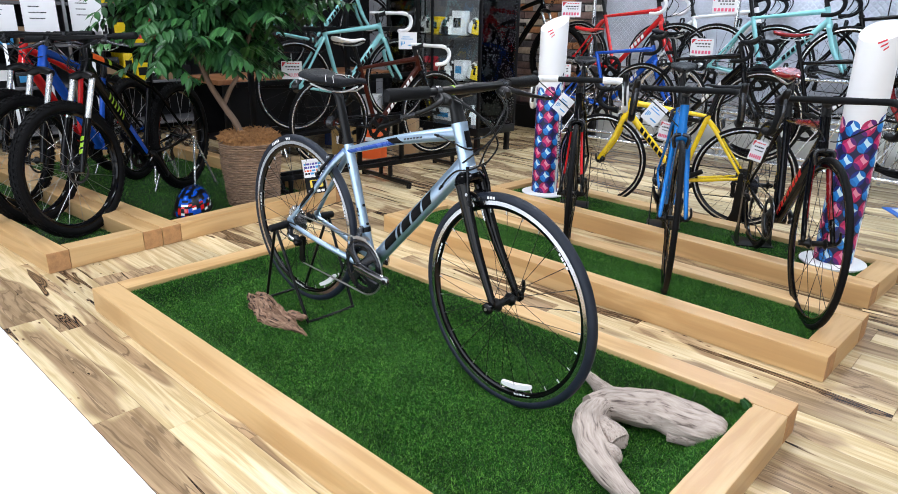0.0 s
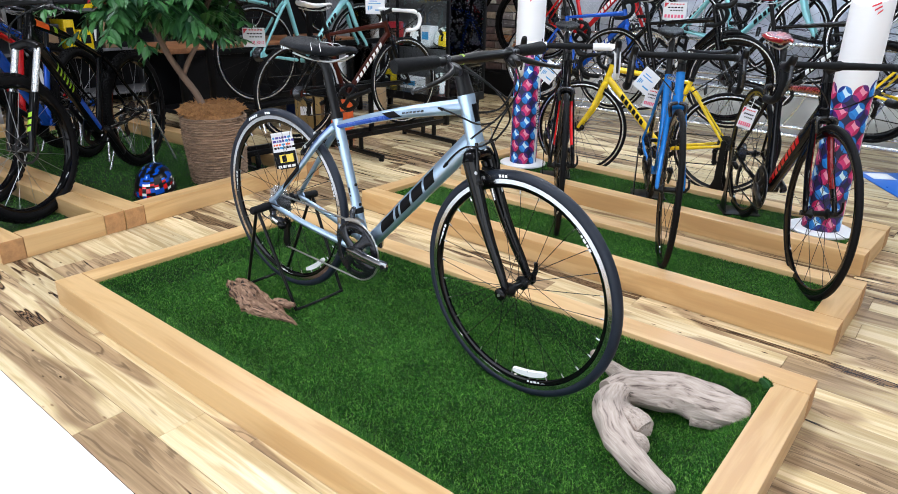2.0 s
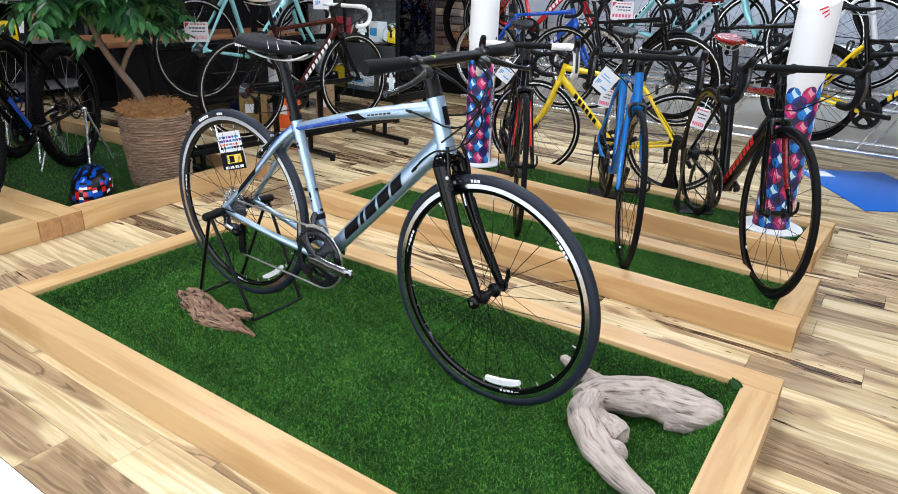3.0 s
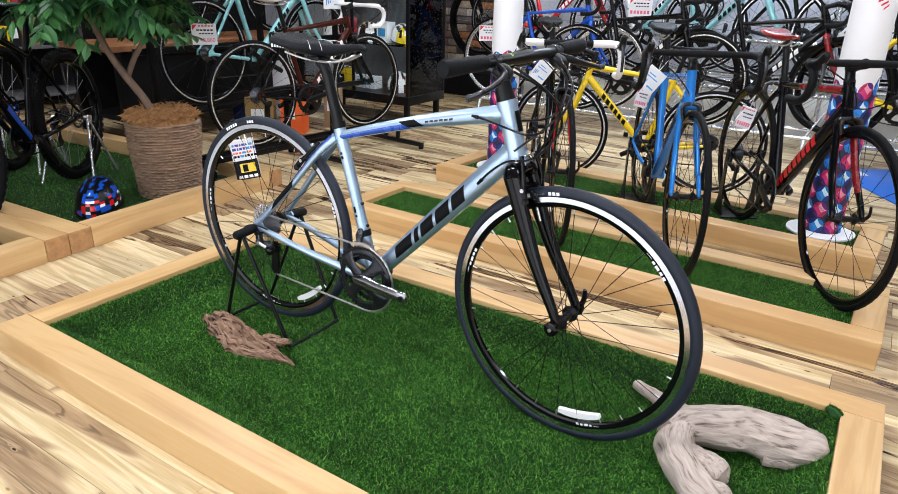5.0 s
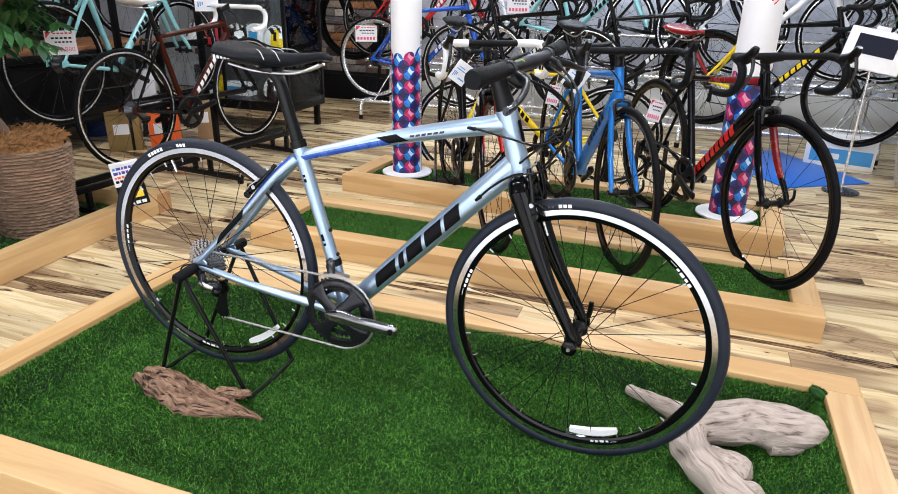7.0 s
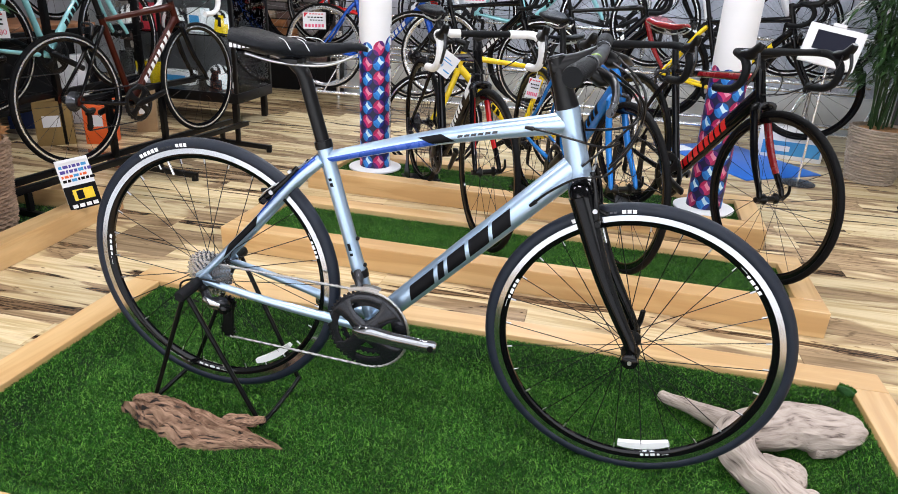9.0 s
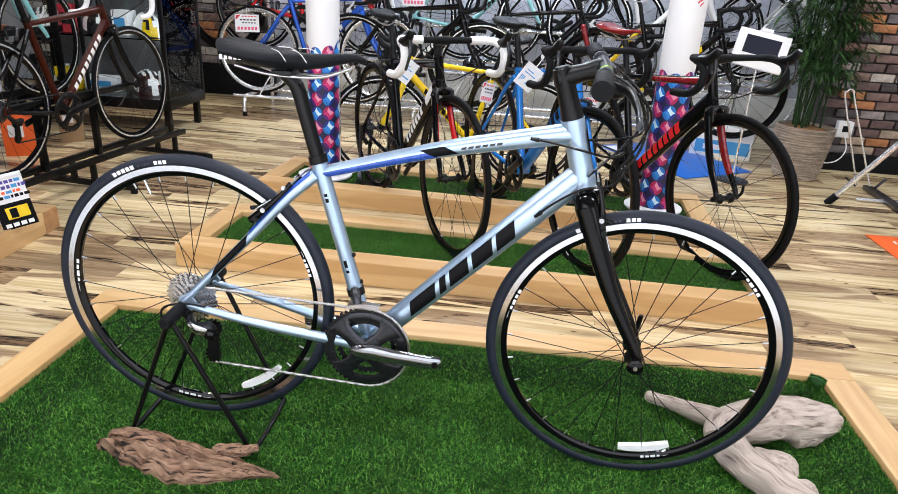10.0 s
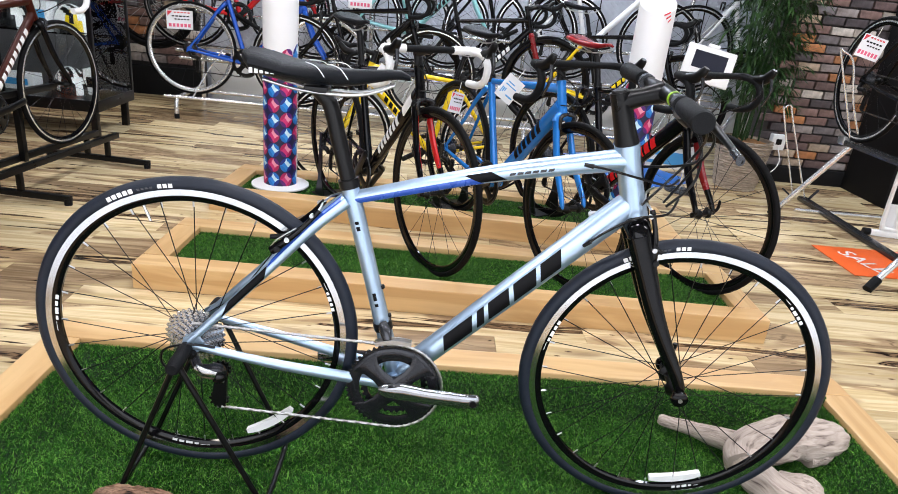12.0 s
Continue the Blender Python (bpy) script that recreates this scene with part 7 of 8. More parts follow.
for h_, d_, z_, few in SPRAYS:
    many = int(few * 1.3)
    hub = RIGHT * h_ + DEEP * d_ + Vector((0, 0, z_))
    root_p = min((Vector(p) for line in trunk_lines for p in line), key=lambda p: (p - hub).length + (0.6 if p.z > hub.z - 0.04 else 0))
    part("limb", sweep(bmesh.new(), curve_points([root_p, root_p.lerp(hub, 0.5) + Vector((rng.gauss(0, 0.02), rng.gauss(0, 0.02), -0.03)), hub], 5), [0.009, 0.006, 0.003], None, 7, side=(1, 0, 0)), TRUNK, tree)
    for k in range(many):
        p = hub + Vector((rng.gauss(0, 0.06), rng.gauss(0, 0.06), rng.gauss(0, 0.06)))
        a = 2 * math.pi * k / many + rng.gauss(0, 0.35)
        el = rng.uniform(-0.35, 0.75)
        d = Vector((math.cos(a) * math.cos(el), math.sin(a) * math.cos(el), math.sin(el)))
        length, stalk = rng.uniform(0.15, 0.27), rng.uniform(0.03, 0.08)
        mid, end = p + d * stalk, p + d * (stalk + length) + Vector((0, 0, -0.32 * (stalk + length)))
        pts = curve_points([p, mid, mid.lerp(end, 0.55) + Vector((0, 0, 0.02)), end], 3)
        for a0, b0 in zip(pts, pts[1:]):
            s = (b0 - a0).normalized().cross(Vector((0, 0, 1))).normalized() * 0.0016
            i = len(sv)
            sv += [a0 - s, a0 + s, b0 + s, b0 - s]
            sf += [(i, i + 1, i + 2, i + 3)]
        axis_d = (end - mid).normalized()
        side = axis_d.cross(Vector((0, 0, 1))).normalized()
        nrm = side.cross(axis_d).normalized()
        m_ = 7
        for q in range(m_):
            base = mid.lerp(end, q / (m_ - 1)) + Vector((0, 0, 0.02 * math.sin(math.pi * q / (m_ - 1))))
            for s in (-1, 1):
                dd = (side * s * rng.uniform(0.8, 1.0) + axis_d * rng.uniform(0.35, 0.7) + Vector((0, 0, rng.uniform(-0.80, -0.15)))).normalized()
                add_leaf(fv, ff, base, dd, nrm, rng.uniform(0.092, 0.135) * (1.1 - 0.4 * q / m_), rng.uniform(0.029, 0.039))
        add_leaf(fv, ff, end, axis_d, nrm, 0.08, 0.034)
mesh_from("leaves", fv, ff, LEAF, tree, "dark green feathery leaves")
mesh_from("leaf_stalk_mass", sv, sf, LEAF, tree)

bam = thing("potted_bamboo", "bushy green bamboo in a pale coiled wicker pot", "potted plant", pose(3.185, 3.205, 0))
coiled_pot(bam, 0.132, 0.180, 0.335, WICKER_PALE, 20, "pale coiled wicker pot")
part("mulch", lathe(bmesh.new(), [(0.001, 0.330), (0.1, 0.330), (0.158, 0.315), (0.001, 0.31)], 32, False, 0, "z"), COIR, bam)
fv, ff = [], []
for k in range(14):
    a, r = rng.uniform(0, 6.283), 0.10 * math.sqrt(rng.random())
    b0 = Vector((r * math.cos(a), r * math.sin(a), 0.31))
    b1_ = b0 * 1.0 + Vector((rng.gauss(0, 0.12), rng.gauss(-0.06, 0.07), rng.uniform(1.2, 1.7)))
    line = curve_points([b0, b0.lerp(b1_, 0.5) + Vector((rng.gauss(0, 0.02), rng.gauss(0, 0.02), 0)), b1_], 8)
    part("cane", sweep(bmesh.new(), line, [0.007, 0.006, 0.003], None, 6, side=(1, 0, 0)), LEAF_B, bam)
    for q in range(70):
        p = Vector(line[rng.randrange(4, len(line))]) + Vector((0, 0, rng.uniform(-0.08, 0.06)))
        aa = rng.uniform(0, 6.283)
        tw = p + Vector((math.cos(aa), math.sin(aa), rng.uniform(-0.1, 0.5))) * rng.uniform(0.05, 0.22)
        for w in range(4):
            dd = Vector((math.cos(aa + rng.gauss(0, 0.7)), math.sin(aa + rng.gauss(0, 0.7)), rng.uniform(-0.9, 0.35))).normalized()
            add_leaf(fv, ff, tw, dd, Vector((0, 0, 1)), rng.uniform(0.07, 0.13), rng.uniform(0.010, 0.017))
mesh_from("leaves", fv, ff, LEAF_B, bam, "narrow green leaves")

# ---- cards, tags and signs ----
PINK_INK = material("pink_print", (0.75, 0.12, 0.22), 0.5)
def towards(at, eye=(1.9, -1.38, 1.1), tip=0.0):
    """A pose at a place whose -y side looks to the aisle."""
    d = Vector(eye) - Vector(at)
    return Matrix.Translation(at) @ Matrix.Rotation(math.atan2(d.y, d.x) + math.pi / 2, 4, "Z") @ Matrix.Rotation(radians(tip), 4, "Y")


def price_tag(at, w, h, style="red", tip=0.0, label="white hanging price tag with red and black print bars", price="", eye=(1.9, -1.38, 1.1)):
    t = thing("price_tag", label, "price tag", towards(at, eye, tip), "price tags")
    part("card", box(-w / 2, w / 2, -0.0015, 0.0015, -h / 2, h / 2), PAPER, t)
    ink = RED_INK if style == "red" else BLUE_INK

    def bar(x0, x1, z0, z1, mat):
        part("print_bar", box(x0 * w, x1 * w, -0.0028, -0.0016, z0 * h, z1 * h), mat, t)

    if style == "red":
        bm = plate(bmesh.new(), [(-0.46 * w, 0.46 * h), (-0.46 * w, 0.18 * h), (-0.26 * w, 0.46 * h)], -0.0028, -0.0016)
        part("print_bar", bm, ink, t)
        for k in range(5):
            bar(-0.22 + 0.13 * k, -0.13 + 0.13 * k, 0.36, 0.42, ink)
            bar(-0.30 + 0.14 * k, -0.20 + 0.14 * k, 0.16, 0.23, INK)
            bar(-0.20 + 0.12 * k, -0.12 + 0.12 * k, 0.00, 0.06, INK)
        if price:
            cu = bpy.data.curves.new("lettering", "FONT")
            cu.body, cu.size, cu.extrude, cu.align_x, cu.align_y = price, 0.27 * h, 0.0003, "CENTER", "CENTER"
            cu.materials.append(PINK_INK)
            lt = new("lettering", cu)
            lt.parent = t
            lt.matrix_basis = Matrix.Translation((0, -0.0024, -0.28 * h)) @ Matrix.Rotation(math.pi / 2, 4, "X")
            tagged(lt, "pink printed price")
        else:
            for k in range(6):
                bar(-0.42 + 0.145 * k, -0.32 + 0.145 * k, -0.38, -0.20, PINK_INK)
    else:
        for k in range(3):
            bar(-0.38 + 0.09 * k, -0.33 + 0.09 * k, -0.30 + 0.05 * k, -0.05, ink)
        bar(0.0, 0.40, -0.30, -0.24, ink)
        bar(-0.35, 0.30, 0.08, 0.12, ink)
        bar(-0.30, 0.10, 0.20, 0.24, ink)
    part("string", tube((0, 0, h / 2), (0.0, 0.004, h / 2 + 0.05), 0.0015, seg=5, side=(1, 0, 0)), WHITE, t)
    return t


price_tag((-1.18, 1.17, 0.80), 0.135, 0.115, price="\u00a5148,880")
price_tag((-0.84, 3.86, 0.70), 0.18, 0.13)
price_tag((-1.005, 2.075, 0.985), 0.135, 0.12, "blue", label="white hanging price card with faint print bars")
price_tag((0.83, 1.42, 0.745), 0.075, 0.095, "blue", 35, "white hanging tag with blue print bars")
price_tag((1.335, 1.40, 0.755), 0.08, 0.10, "blue", 35, "white hanging tag with blue print bars")
price_tag((1.645, 1.90, 0.565), 0.065, 0.10, "red", 12)
price_tag((1.15, 1.92, 0.60), 0.06, 0.095, "red", 10)
price_tag((3.272, 2.29, 1.02), 0.115, 0.115, "red", 14)
price_tag((0.46, 3.86, 0.965), 0.17, 0.13)
price_tag((0.58, 3.9, 1.28), 0.18, 0.13, "red")
price_tag((-0.80, 3.90, 1.24), 0.17, 0.13, "red")

# display card on the big frame
pc = thing("display_card", "folded card with blue white and black-yellow print", "display card", towards((-0.615, 0.925, 0.099), tip=-8) @ Matrix.Diagonal((0.66, 0.66, 0.76, 1)))
part("card", box(-0.095, 0.095, -0.0015, 0.0015, 0.0, 0.285, 0, Matrix.Rotation(radians(-12), 4, "X")), PAPER, pc)
part("back_leaf", box(-0.095, 0.095, -0.0015, 0.0015, 0.0, 0.275, 0, Matrix.Translation((0, 0.115, 0)) @ Matrix.Rotation(radians(14), 4, "X")), PAPER, pc)
mm = Matrix.Rotation(radians(-12), 4, "X")
part("print_panel", box(-0.095, 0.095, -0.0032, -0.002, 0.0, 0.135, 0, mm), INK, pc, "black printed lower panel")
part("print_panel", box(-0.050, 0.070, -0.0045, -0.0034, 0.050, 0.112, 0, mm), YELLOW, pc, "yellow printed square")
part("print_panel", box(-0.03, 0.01, -0.0058, -0.0047, 0.055, 0.105, 0, mm), INK, pc)
VIOLET = material("violet_print", (0.07, 0.05, 0.30), 0.5)
for k, (pz, ph, pw) in enumerate(((0.236, 0.016, 0.16), (0.208, 0.018, 0.17), (0.183, 0.014, 0.15), (0.158, 0.016, 0.165))):
    x = -0.082
    q = 0
    while x < -0.082 + pw:
        bw = (0.018, 0.030, 0.012, 0.022)[(q + k) % 4]
        part("print_panel", box(x, x + bw, -0.0032, -0.002, pz, pz + ph, 0, mm), (VIOLET, VIOLET, ORANGE, INK)[k] if (q + k) % 5 else BLUE_INK, pc)
        x += bw + 0.006
        q += 1
for k in range(4):
    part("print_panel", box(-0.075 + 0.04 * k, -0.045 + 0.04 * k, -0.0045, -0.0034, 0.010, 0.030, 0, mm), WHITE, pc)

# red mat with its word
mat_t = thing("sale_mat", "orange-red floor sheet printed with the word SALE", "floor sign", pose(3.13, 1.845, 0.002, 0, 0, 0))
part("sheet", box(0.0, 0.66, -0.20, 0.20, 0, 0.004, 0.001), ORANGE, mat_t)
cu = bpy.data.curves.new("lettering", "FONT")
cu.body, cu.size, cu.extrude, cu.align_x, cu.align_y = "SALE", 0.135, 0.0006, "CENTER", "CENTER"
lt = new("lettering", cu)
lt.parent = mat_t
lt.location, lt.rotation_euler = (0.160, -0.008, 0.0052), (0, 0, radians(-76))
cu.materials.append(WHITE)
tagged(lt, "white printed word")

# tablet on a pole
tb = thing("tablet_stand", "white framed tablet on a slim silver pole stand", "tablet stand", pose(2.71, 2.94, 0, 0, 0, -12))
mm = Matrix.Translation((0, 0, 0.805)) @ Matrix.Diagonal((0.88, 0.88, 0.88, 1)) @ Matrix.Rotation(radians(10), 4, "Y") @ Matrix.Rotation(radians(-18), 4, "X")
part("frame", box(-0.17, 0.17, -0.012, 0.012, -0.125, 0.125, 0.006, mm), WHITE, tb)
part("frame_lip", box(-0.04, 0.04, -0.010, 0.010, 0.126, 0.15, 0.004, mm), WHITE, tb)
part("screen", box(-0.115, 0.115, -0.016, -0.013, -0.035, 0.085, 0, mm), material("tablet_screen", (0.006, 0.008, 0.022), 0.35, spec=0.2), tb, "dark screen")
part("pole", tube((0, 0.02, 0.012), (0, 0.015, 0.80), 0.007, seg=10, side=(1, 0, 0)), SILVER, tb)
part("base", lathe(bmesh.new(), [(0.001, 0), (0.10, 0), (0.10, 0.006), (0.02, 0.012), (0.001, 0.012)], 32, True, 0, "z"), GREY_ALLOY, tb)

# blue boards on the floor behind the frames
bb_ = thing("floor_board", "blue printed sheet with white panel lying on the floor", "floor sign", pose(2.42, 3.42, 0.001, 0, 0, -58))
part("sheet", box(-0.45, 0.45, -0.30, 0.30, 0, 0.006, 0.002), material("blue_sheet", (0.01, 0.13, 0.55), 0.3, 0, 0.05, 8), bb_)
part("panel", box(-0.40, -0.26, -0.26, -0.12, 0.0065, 0.010, 0), WHITE, bb_)
sb = thing("sign_box", "white box sign with blue panels standing on the floor", "sign", pose(2.80, 3.62, 0, 0, 0, -14) @ Matrix.Diagonal((0.8, 1, 0.62, 1)))
part("box", box(-0.26, 0.26, -0.05, 0.05, 0.0, 0.36, 0.006), WHITE, sb)
part("panel", box(-0.22, 0.24, -0.054, -0.0505, 0.05, 0.20, 0), BLUE_INK, sb)
part("panel", box(-0.15, 0.0, -0.057, -0.0545, 0.09, 0.15, 0), WHITE, sb)

# bicycle on the folding silver stand
st_ = thing("display_stand", "silver tubular folding display stand with rubber feet", "bicycle stand", pose(0, 0, 0))
part("leg", tube((3.175, 2.575, 0.03), (3.42, 2.425, 0.485), 0.0155, seg=12), SILVER, st_)
part("foot_cap", tube((3.155, 2.588, 0.0), (3.190, 2.566, 0.058), 0.021, seg=12), GRIP, st_)
part("leg", tube((3.09, 1.465, 0.03), (3.62, 1.745, 0.39), 0.0155, seg=12), SILVER, st_)
part("foot_cap", tube((3.072, 1.455, 0.012), (3.125, 1.484, 0.052), 0.022, seg=12), GRIP, st_)
part("floor_channel", box(-0.028, 0.028, 0.0, 1.18, 0.0, 0.026, 0.004, pose(3.50, 1.80, 0.004, 0, 0, -2.7)), GREY_ALLOY, st_)
part("foot_cap", box(-0.032, 0.032, -0.03, 0.012, 0.0, 0.034, 0.006, pose(3.50, 1.80, 0.001, 0, 0, -2.7)), GRIP, st_)
part("floor_bar", tube((3.36, 2.685, 0.013), (4.07, 2.67, 0.013), 0.012, seg=10, side=(0, 0, 1)), SILVER, st_)
for q in (0.0, 1.0):
    part("wing", sweep(bmesh.new(), [(3.46 + 0.12 * q, 2.93, 0.03), (3.40 + 0.26 * q, 2.96 + 0.03 * q, 0.075)], 0.006, 0.010, 8, side=(0, 0, 1)), GREY_ALLOY, st_)
part("tray", box(3.382, 3.438, 1.30, 2.45, 0.484, 0.512, 0.004), GREY_ALLOY, st_)
part("tray_end", box(3.376, 3.444, 2.44, 2.50, 0.482, 0.530, 0.006), STEEL, st_)
part("hoop", sweep(bmesh.new(), curve_points([(3.475, 2.95, 0.035), (3.27, 2.95, 0.55), (3.268, 2.95, 0.60), (3.285, 2.95, 0.618), (3.308, 2.95, 0.60), (3.325, 2.95, 0.55), (3.545, 2.93, 0.035)], 5), 0.0055, None, 8, side=(0, 1, 0)), SILVER, st_)
part("hoop", sweep(bmesh.new(), curve_points([(3.415, 2.43, 0.50), (3.300, 2.41, 0.74), (3.190, 2.40, 0.976), (3.198, 2.39, 0.985), (3.262, 2.385, 0.935), (3.330, 2.38, 0.72), (3.445, 2.39, 0.50)], 5), 0.0055, None, 8, side=(0, 1, 0)), SILVER, st_)
bicycle("dark road bicycle with silver rims on the folding silver stand", "road", pose(3.41, 2.40, 0.514, 0, 0, -90), GLOSS_BLACK, SILVER, None, None, GLOSS_BLACK, SILVER, None, 0, rear_mat=GLOSS_BLACK)
uf = thing("tube_stand", "white tubular bicycle stand with a black foot cap", "bicycle stand", pose(3.63, 2.34, 0, 0, 0, -10))
part("base_bar", box(0.0, 0.62, -0.018, 0.018, 0.0, 0.034, 0.006), WHITE, uf)
part("foot_cap", tube((-0.035, 0, 0.018), (0.002, 0, 0.018), 0.021, seg=14, side=(0, 0, 1)), GRIP, uf)
for q in (0.0, 0.075):
    part("upright", sweep(bmesh.new(), curve_points([(0.05 + q, -0.004, 0.95), (0.05 + q, -0.004, 0.50), (0.05 + q, -0.004, 0.12), (0.06 + q, -0.004, 0.06), (0.10 + q, -0.004, 0.046), (0.36 + q, -0.004, 0.046)], 6), 0.0115, None, 10), WHITE, uf)
part("panel", box(0.10, 0.24, 0.10, 0.115, 0.0, 0.17, 0.004), PAPER, uf)
part("brace", box(0.12, 0.15, 0.018, 0.11, 0.0, 0.014, 0.003), WHITE, uf)
# plain black box beside the brick wall; its use is not known
bx = thing("tall_black_box", "tall plain matt black box against the brick wall", "display tower", pose(4.10, 2.95, 0))
part("body", box(0.0, 1.2, 0.0, 0.50, 0.0, 2.30, 0.008), DARK, bx)
part("plinth", box(0.012, 1.19, -0.006, 0.49, 0.0, 0.04, 0.003), BLACK, bx)
part("top_board", box(-0.008, 1.21, -0.008, 0.50, 2.301, 2.33, 0.004), DARK, bx)
plug = thing("power_outlet", "white power outlet box with hanging cable", "power outlet", pose(3.545, 3.488, 0.235))
part("box", box(-0.05, 0.05, -0.05, 0.0, 0.0, 0.11, 0.006), WHITE, plug)
part("socket", box(-0.02, 0.02, -0.054, -0.0505, 0.04, 0.08, 0.0), DARK, plug)
part("cable", sweep(bmesh.new(), curve_points([(0.0, -0.05, 0.03), (0.02, -0.09, -0.08), (-0.06, -0.12, -0.16), (-0.25, -0.14, -0.165)], 6), 0.004, None, 6), WHITE, plug)

# mountain bicycle on the dark brick wall
bicycle("dark mountain bicycle hanging on the brick wall", "mtb", pose(-2.35, 4.42, 0.42, 0, 0, 0), GLOSS_BLACK, None, None, None, GLOSS_BLACK, None, None, 0)
wp = thing("wall_bracket", "black wall bracket holding the mountain bicycle", "wall bracket", pose(-1.9, 4.69, 0.0))
part("arm", box(-0.02, 0.02, -0.32, 0.0, 1.09, 1.115, 0.003), BLACK, wp)
part("plate", box(-0.04, 0.04, -0.012, 0.0, 1.0, 1.2, 0.003), BLACK, wp)
ss_ = thing("sale_sign", "red hanging sign with the white word SALE", "sign", pose(-1.55, 4.3, 1.55, 90, 0, 12))
part("panel", box(-0.22, 0.22, -0.16, 0.16, -0.004, 0.0, 0), RED_INK, ss_)
cu = bpy.data.curves.new("lettering", "FONT")
cu.body, cu.size, cu.extrude, cu.align_x, cu.align_y = "SALE", 0.15, 0.0006, "CENTER", "CENTER"
lt = new("lettering", cu)
lt.parent = ss_
lt.location = (0, 0, 0.003)
cu.materials.append(WHITE)
tagged(lt, "white printed word")
part("cord", tube((0, 0.16, -0.002), (0, CEIL - 1.55, -0.002), 0.002, seg=5, side=(1, 0, 0)), BLACK, ss_)

# ---- goods shelf far left ----
def shelf_unit():
    t = thing("shelf_unit", "tall dark shelf unit packed with boxed parts", "shelf", pose(-4.35, -0.6, 0))
    W, D, H = 0.42, 2.6, 1.9
    part("back", box(-0.02, 0.0, 0, D, 0, H), DARK, t)
    for y in (0, D * 0.5, D - 0.03):
        part("upright", box(0, W, y, y + 0.03, 0, H, 0.003), STEEL, t)
    for z in (0.1, 0.5, 0.85, 1.2, 1.55, 1.86):
        part("board", box(0.001, W, 0.031, D * 0.5 - 0.001, z, z + 0.025, 0.002), GREY_BACK, t)
        part("board", box(0.001, W, D * 0.5 + 0.031, D - 0.031, z, z + 0.025, 0.002), GREY_BACK, t)
    return t


CARD_BROWN = material("brown_carton", (0.25, 0.16, 0.09), 0.8, 0, 0.12, 12)
shelf_unit()
rng = random.Random(21)
goods = [WHITE, RED_INK, BLUE_INK, PAPER, DARK, DARK, YELLOW, GREY_ALLOY, CARD_BROWN, CARD_BROWN]
for z in (0.526, 0.876, 1.226, 1.576):
    y = -0.54
    while y < 1.9:
        w, h, d = rng.uniform(0.06, 0.2), rng.uniform(0.1, 0.27), rng.uniform(0.15, 0.3)
        if abs(y + 0.6 - 1.3) < 0.26 or y + w > 1.95:
            y += w
            continue
        t = thing("box", "small boxed cycling part on the shelf", "box", pose(-4.33 + 0.38 - d, y, z), "boxes on the shelf")
        part("carton", box(0, d, 0, w, 0, h, 0.003), rng.choice(goods), t)
        part("print_panel", box(d + 0.0005, d + 0.0015, 0.15 * w, 0.85 * w, 0.3 * h, 0.75 * h), rng.choice(goods), t)
        y += w + rng.uniform(0.004, 0.05)
for k, (y, z, w, h, tl) in enumerate(((0.36, 1.10, 0.24, 0.26, 4), (0.72, 1.13, 0.24, 0.27, -3), (0.10, 1.09, 0.22, 0.2, 0))):
    t = thing("price_board", "white printed price board on a stick", "price board", pose(-3.4 - 0.04 * k, y, 0, 0, 0, 65 + tl))
    part("stick", box(-0.012, 0.012, 0.004, 0.012, 0.0, z), STEEL, t)
    part("board", box(-w / 2, w / 2, -0.004, 0.003, z - h / 2, z + h / 2, 0.001), PAPER, t)
    for q in range(3):
        part("print_bar", box(-w * 0.30, w * (0.02 + 0.06 * ((q * 7 + k) % 4)), -0.0055, -0.0045, z + h * (0.3 - 0.17 * q), z + h * (0.325 - 0.17 * q)), GREY_ALLOY, t)
    part("foot", lathe(bmesh.new(), [(0.001, 0), (0.09, 0), (0.09, 0.01), (0.001, 0.014)], 24, True, 0, "z"), BLACK, t)

# cartons and tools under the copper bicycle
def carton(x, y, w, d, h, rz, mat, label, z=0.0):
    t = thing("carton", label, "box", pose(x, y, z, 0, 0, rz), "boxes behind the rack")
    part("body", box(-w / 2, w / 2, -d / 2, d / 2, 0, h, 0.004), mat, t)
    part("label", box(-w * 0.30, w * 0.16, -d / 2 - 0.002, -d / 2 - 0.0005, h * 0.42, h * 0.68), PAPER, t)


CARD = material("brown_cardboard", (0.32, 0.21, 0.11), 0.8, 0, 0.12, 12)
carton(-1.85, 2.13, 0.21, 0.2, 0.27, 42, material("tan_crate", (0.26, 0.165, 0.05), 0.6, 0, 0.15, 12), "tan crate with paper label under the rack")
carton(-1.60, 2.24, 0.17, 0.14, 0.27, 25, ORANGE, "orange-red tool box under the bicycles")
carton(-2.17, 2.68, 0.2, 0.16, 0.46, 35, PAPER, "white carton behind the rack")
carton(-2.33, 2.42, 0.2, 0.2, 0.42, 30, material("navy_plastic", (0.006, 0.03, 0.16), 0.5), "navy blue plastic bin behind the rack")
carton(-1.55, 2.62, 0.13, 0.12, 0.30, 30, CARD, "slim brown carton behind the rack")

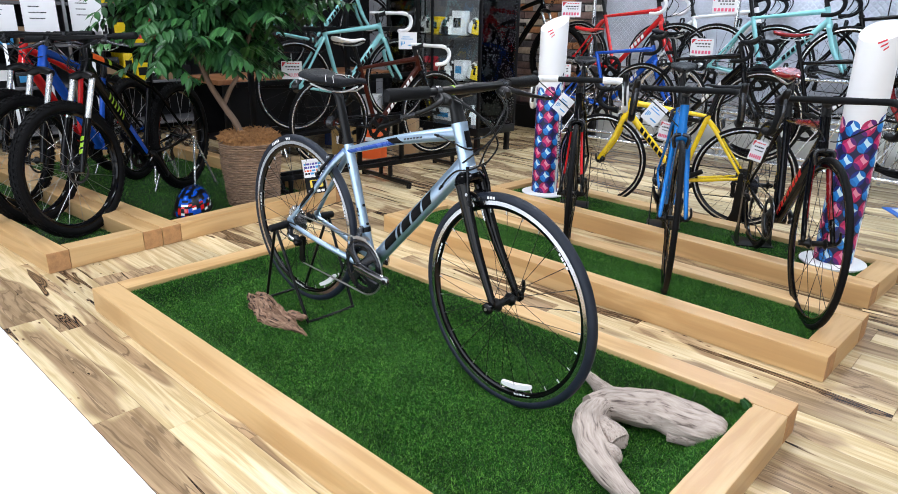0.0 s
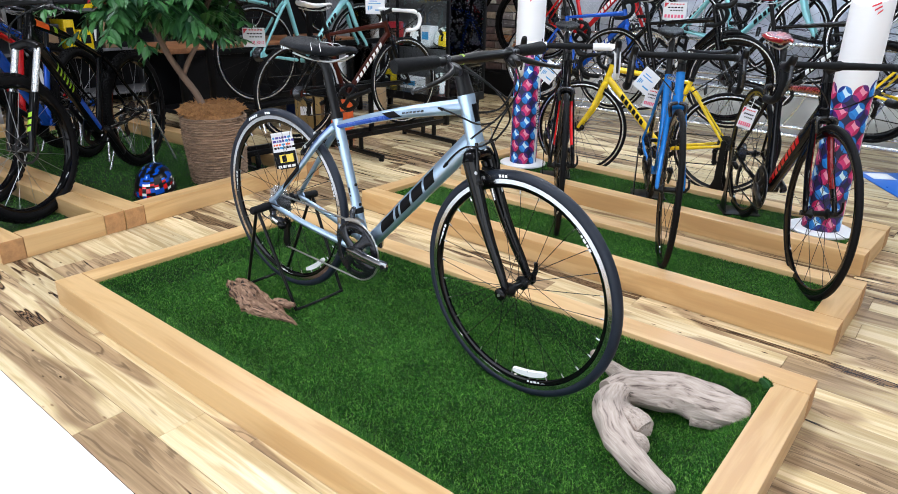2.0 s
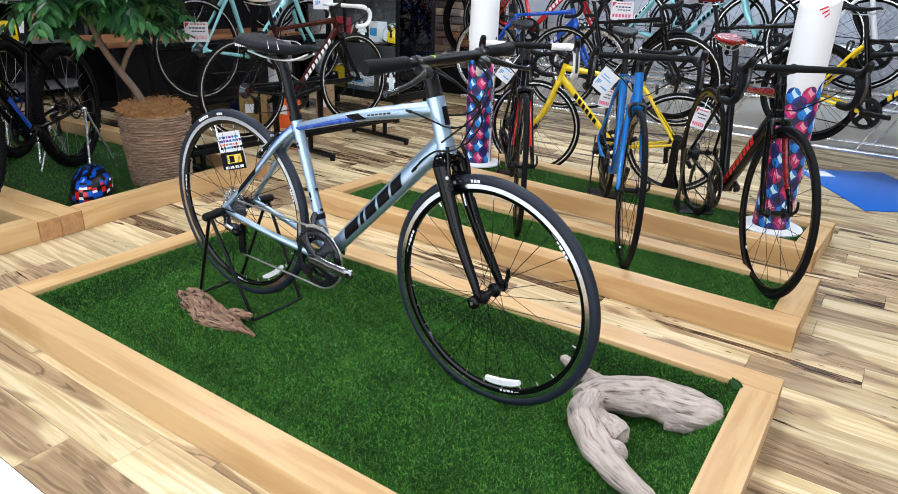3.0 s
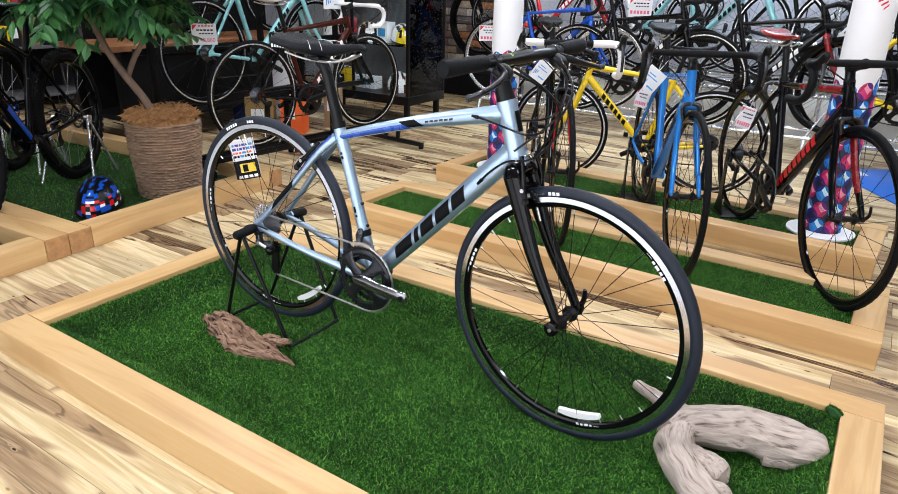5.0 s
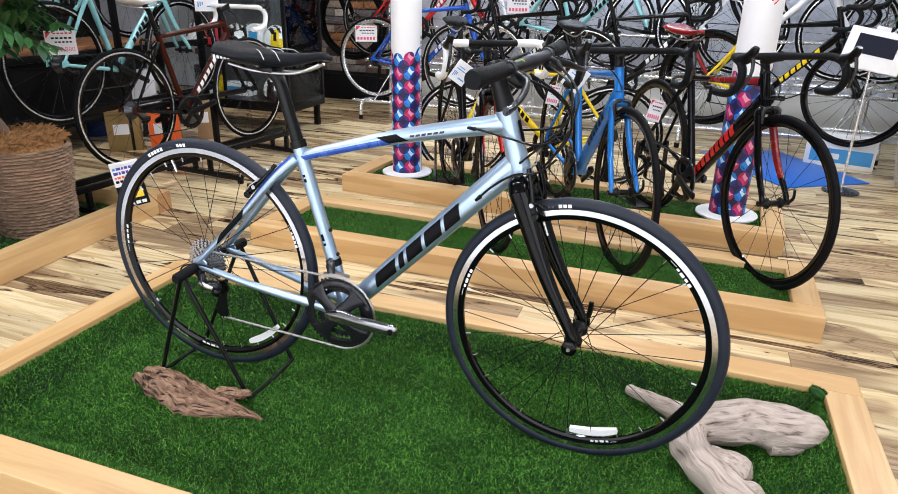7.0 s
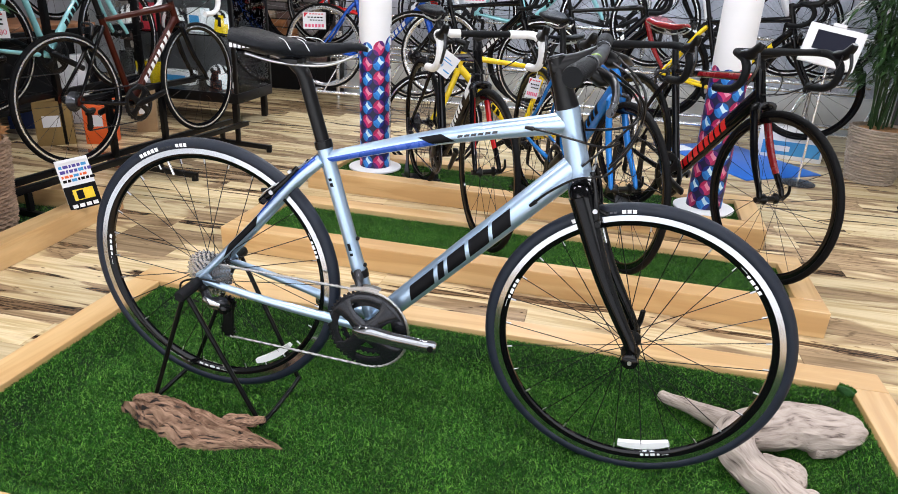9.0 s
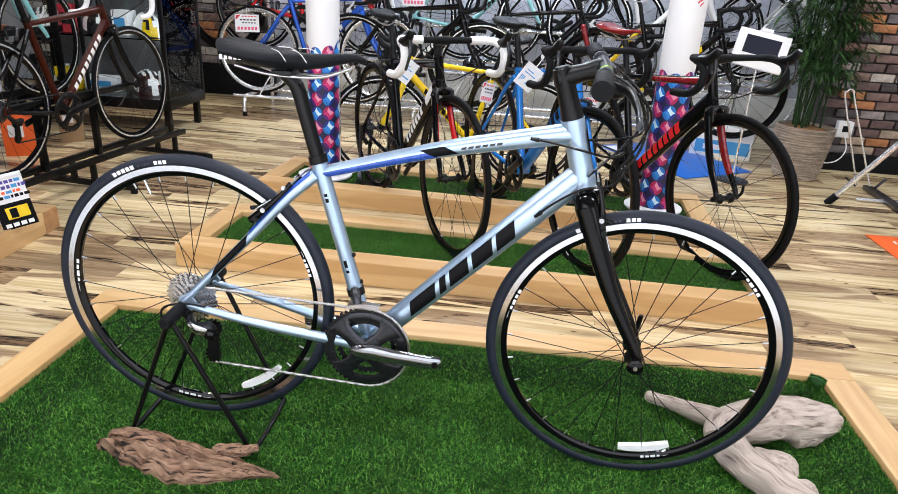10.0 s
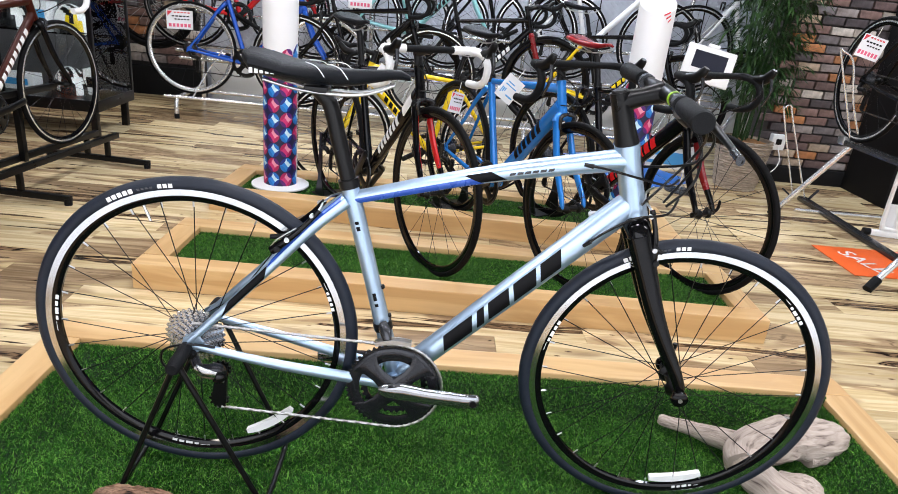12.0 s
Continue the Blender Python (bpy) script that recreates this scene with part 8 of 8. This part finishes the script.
# stands under the mountain bicycles
for dx, dy in ((0, 0), (-0.42, -0.08), (-0.82, -0.08)):
    t = thing("bicycle_stand", "slim silver rear stand of a mountain bicycle", "bicycle stand", pose(-1.64 + dx, 0.57 + dy, 0.014, 0, 0, -53), "silver rear stands")
    for s in (-1, 1):
        part("leg", tube((0, s * 0.09, 0.345), (-0.16, s * 0.14, 0.0), 0.007, seg=8), SILVER, t)
        part("leg", tube((0, s * 0.09, 0.345), (0.16, s * 0.14, 0.0), 0.007, seg=8), SILVER, t)
        part("arm", tube((0, s * 0.075, 0.345), (0, s * 0.10, 0.345), 0.012, seg=8, side=(1, 0, 0)), SILVER, t)
# black rear stands of the road bicycles
for (x, y, rz, z) in ((0.578, 2.0, -59.2, 0.062), (1.172, 1.995, -63.5, 0.062), (1.647, 2.041, -59.3, 0.062), (1.39, 2.51, 191, 0.0)):
    t = thing("bicycle_stand", "black plate rear stand of a road bicycle", "bicycle stand", pose(x, y, z, 0, 0, rz), "black rear stands")
    for s in (-1, 1):
        part("plate", plate(bmesh.new(), [(-0.014, 0.33), (0.014, 0.33), (0.022, 0.10), (0.06, 0.0), (-0.06, 0.0), (-0.022, 0.10)], s * 0.078 - 0.003, s * 0.078 + 0.003), BLACK, t, smooth=False)
    part("foot", box(-0.08, 0.08, -0.09, 0.09, 0.0, 0.008, 0.002), BLACK, t)

# ---- floor boards ----
rng = random.Random(3)
PL, PW = 0.895, 0.1425
rest = bmesh.new()
rows_ = int((Y1 + 0.945) / PW)
count = 0
for r in range(rows_):
    y = -0.945 + PW * (r + 0.5)
    joint = {0: 0.84, 1: 1.02}.get(r, rng.uniform(0, PL))
    x = joint - PL * math.ceil((joint - X0) / PL)
    while x < X1 - 0.02:
        a, b_ = max(x, X0 + 0.002), min(x + PL, X1 - 0.002)
        near = -1.9 < (a + b_) / 2 < 3.6 and y < 3.4
        if b_ - a > 0.05:
            if near and b_ - a > PL - 0.01 and count < 300:
                part("plank", lambda: box(-PL / 2 + 0.0006, PL / 2 - 0.0006, -PW / 2 + 0.0006, PW / 2 - 0.0006, -0.0115, 0.0, 0.0008), FLOOR_WOOD, floor, key=("plank",), smooth=False, m=Matrix.Translation((x + PL / 2, y, 0)))
                count += 1
            else:
                block(rest, a + 0.0006, b_ - 0.0006, y - PW / 2 + 0.0006, y + PW / 2 - 0.0006, -0.0115, 0.0)
        x += PL
FLOOR_FAR = board_material("acacia_floor_far", True)
tagged(part("far_planks", rest, FLOOR_FAR, floor, smooth=False), kind="stuff")
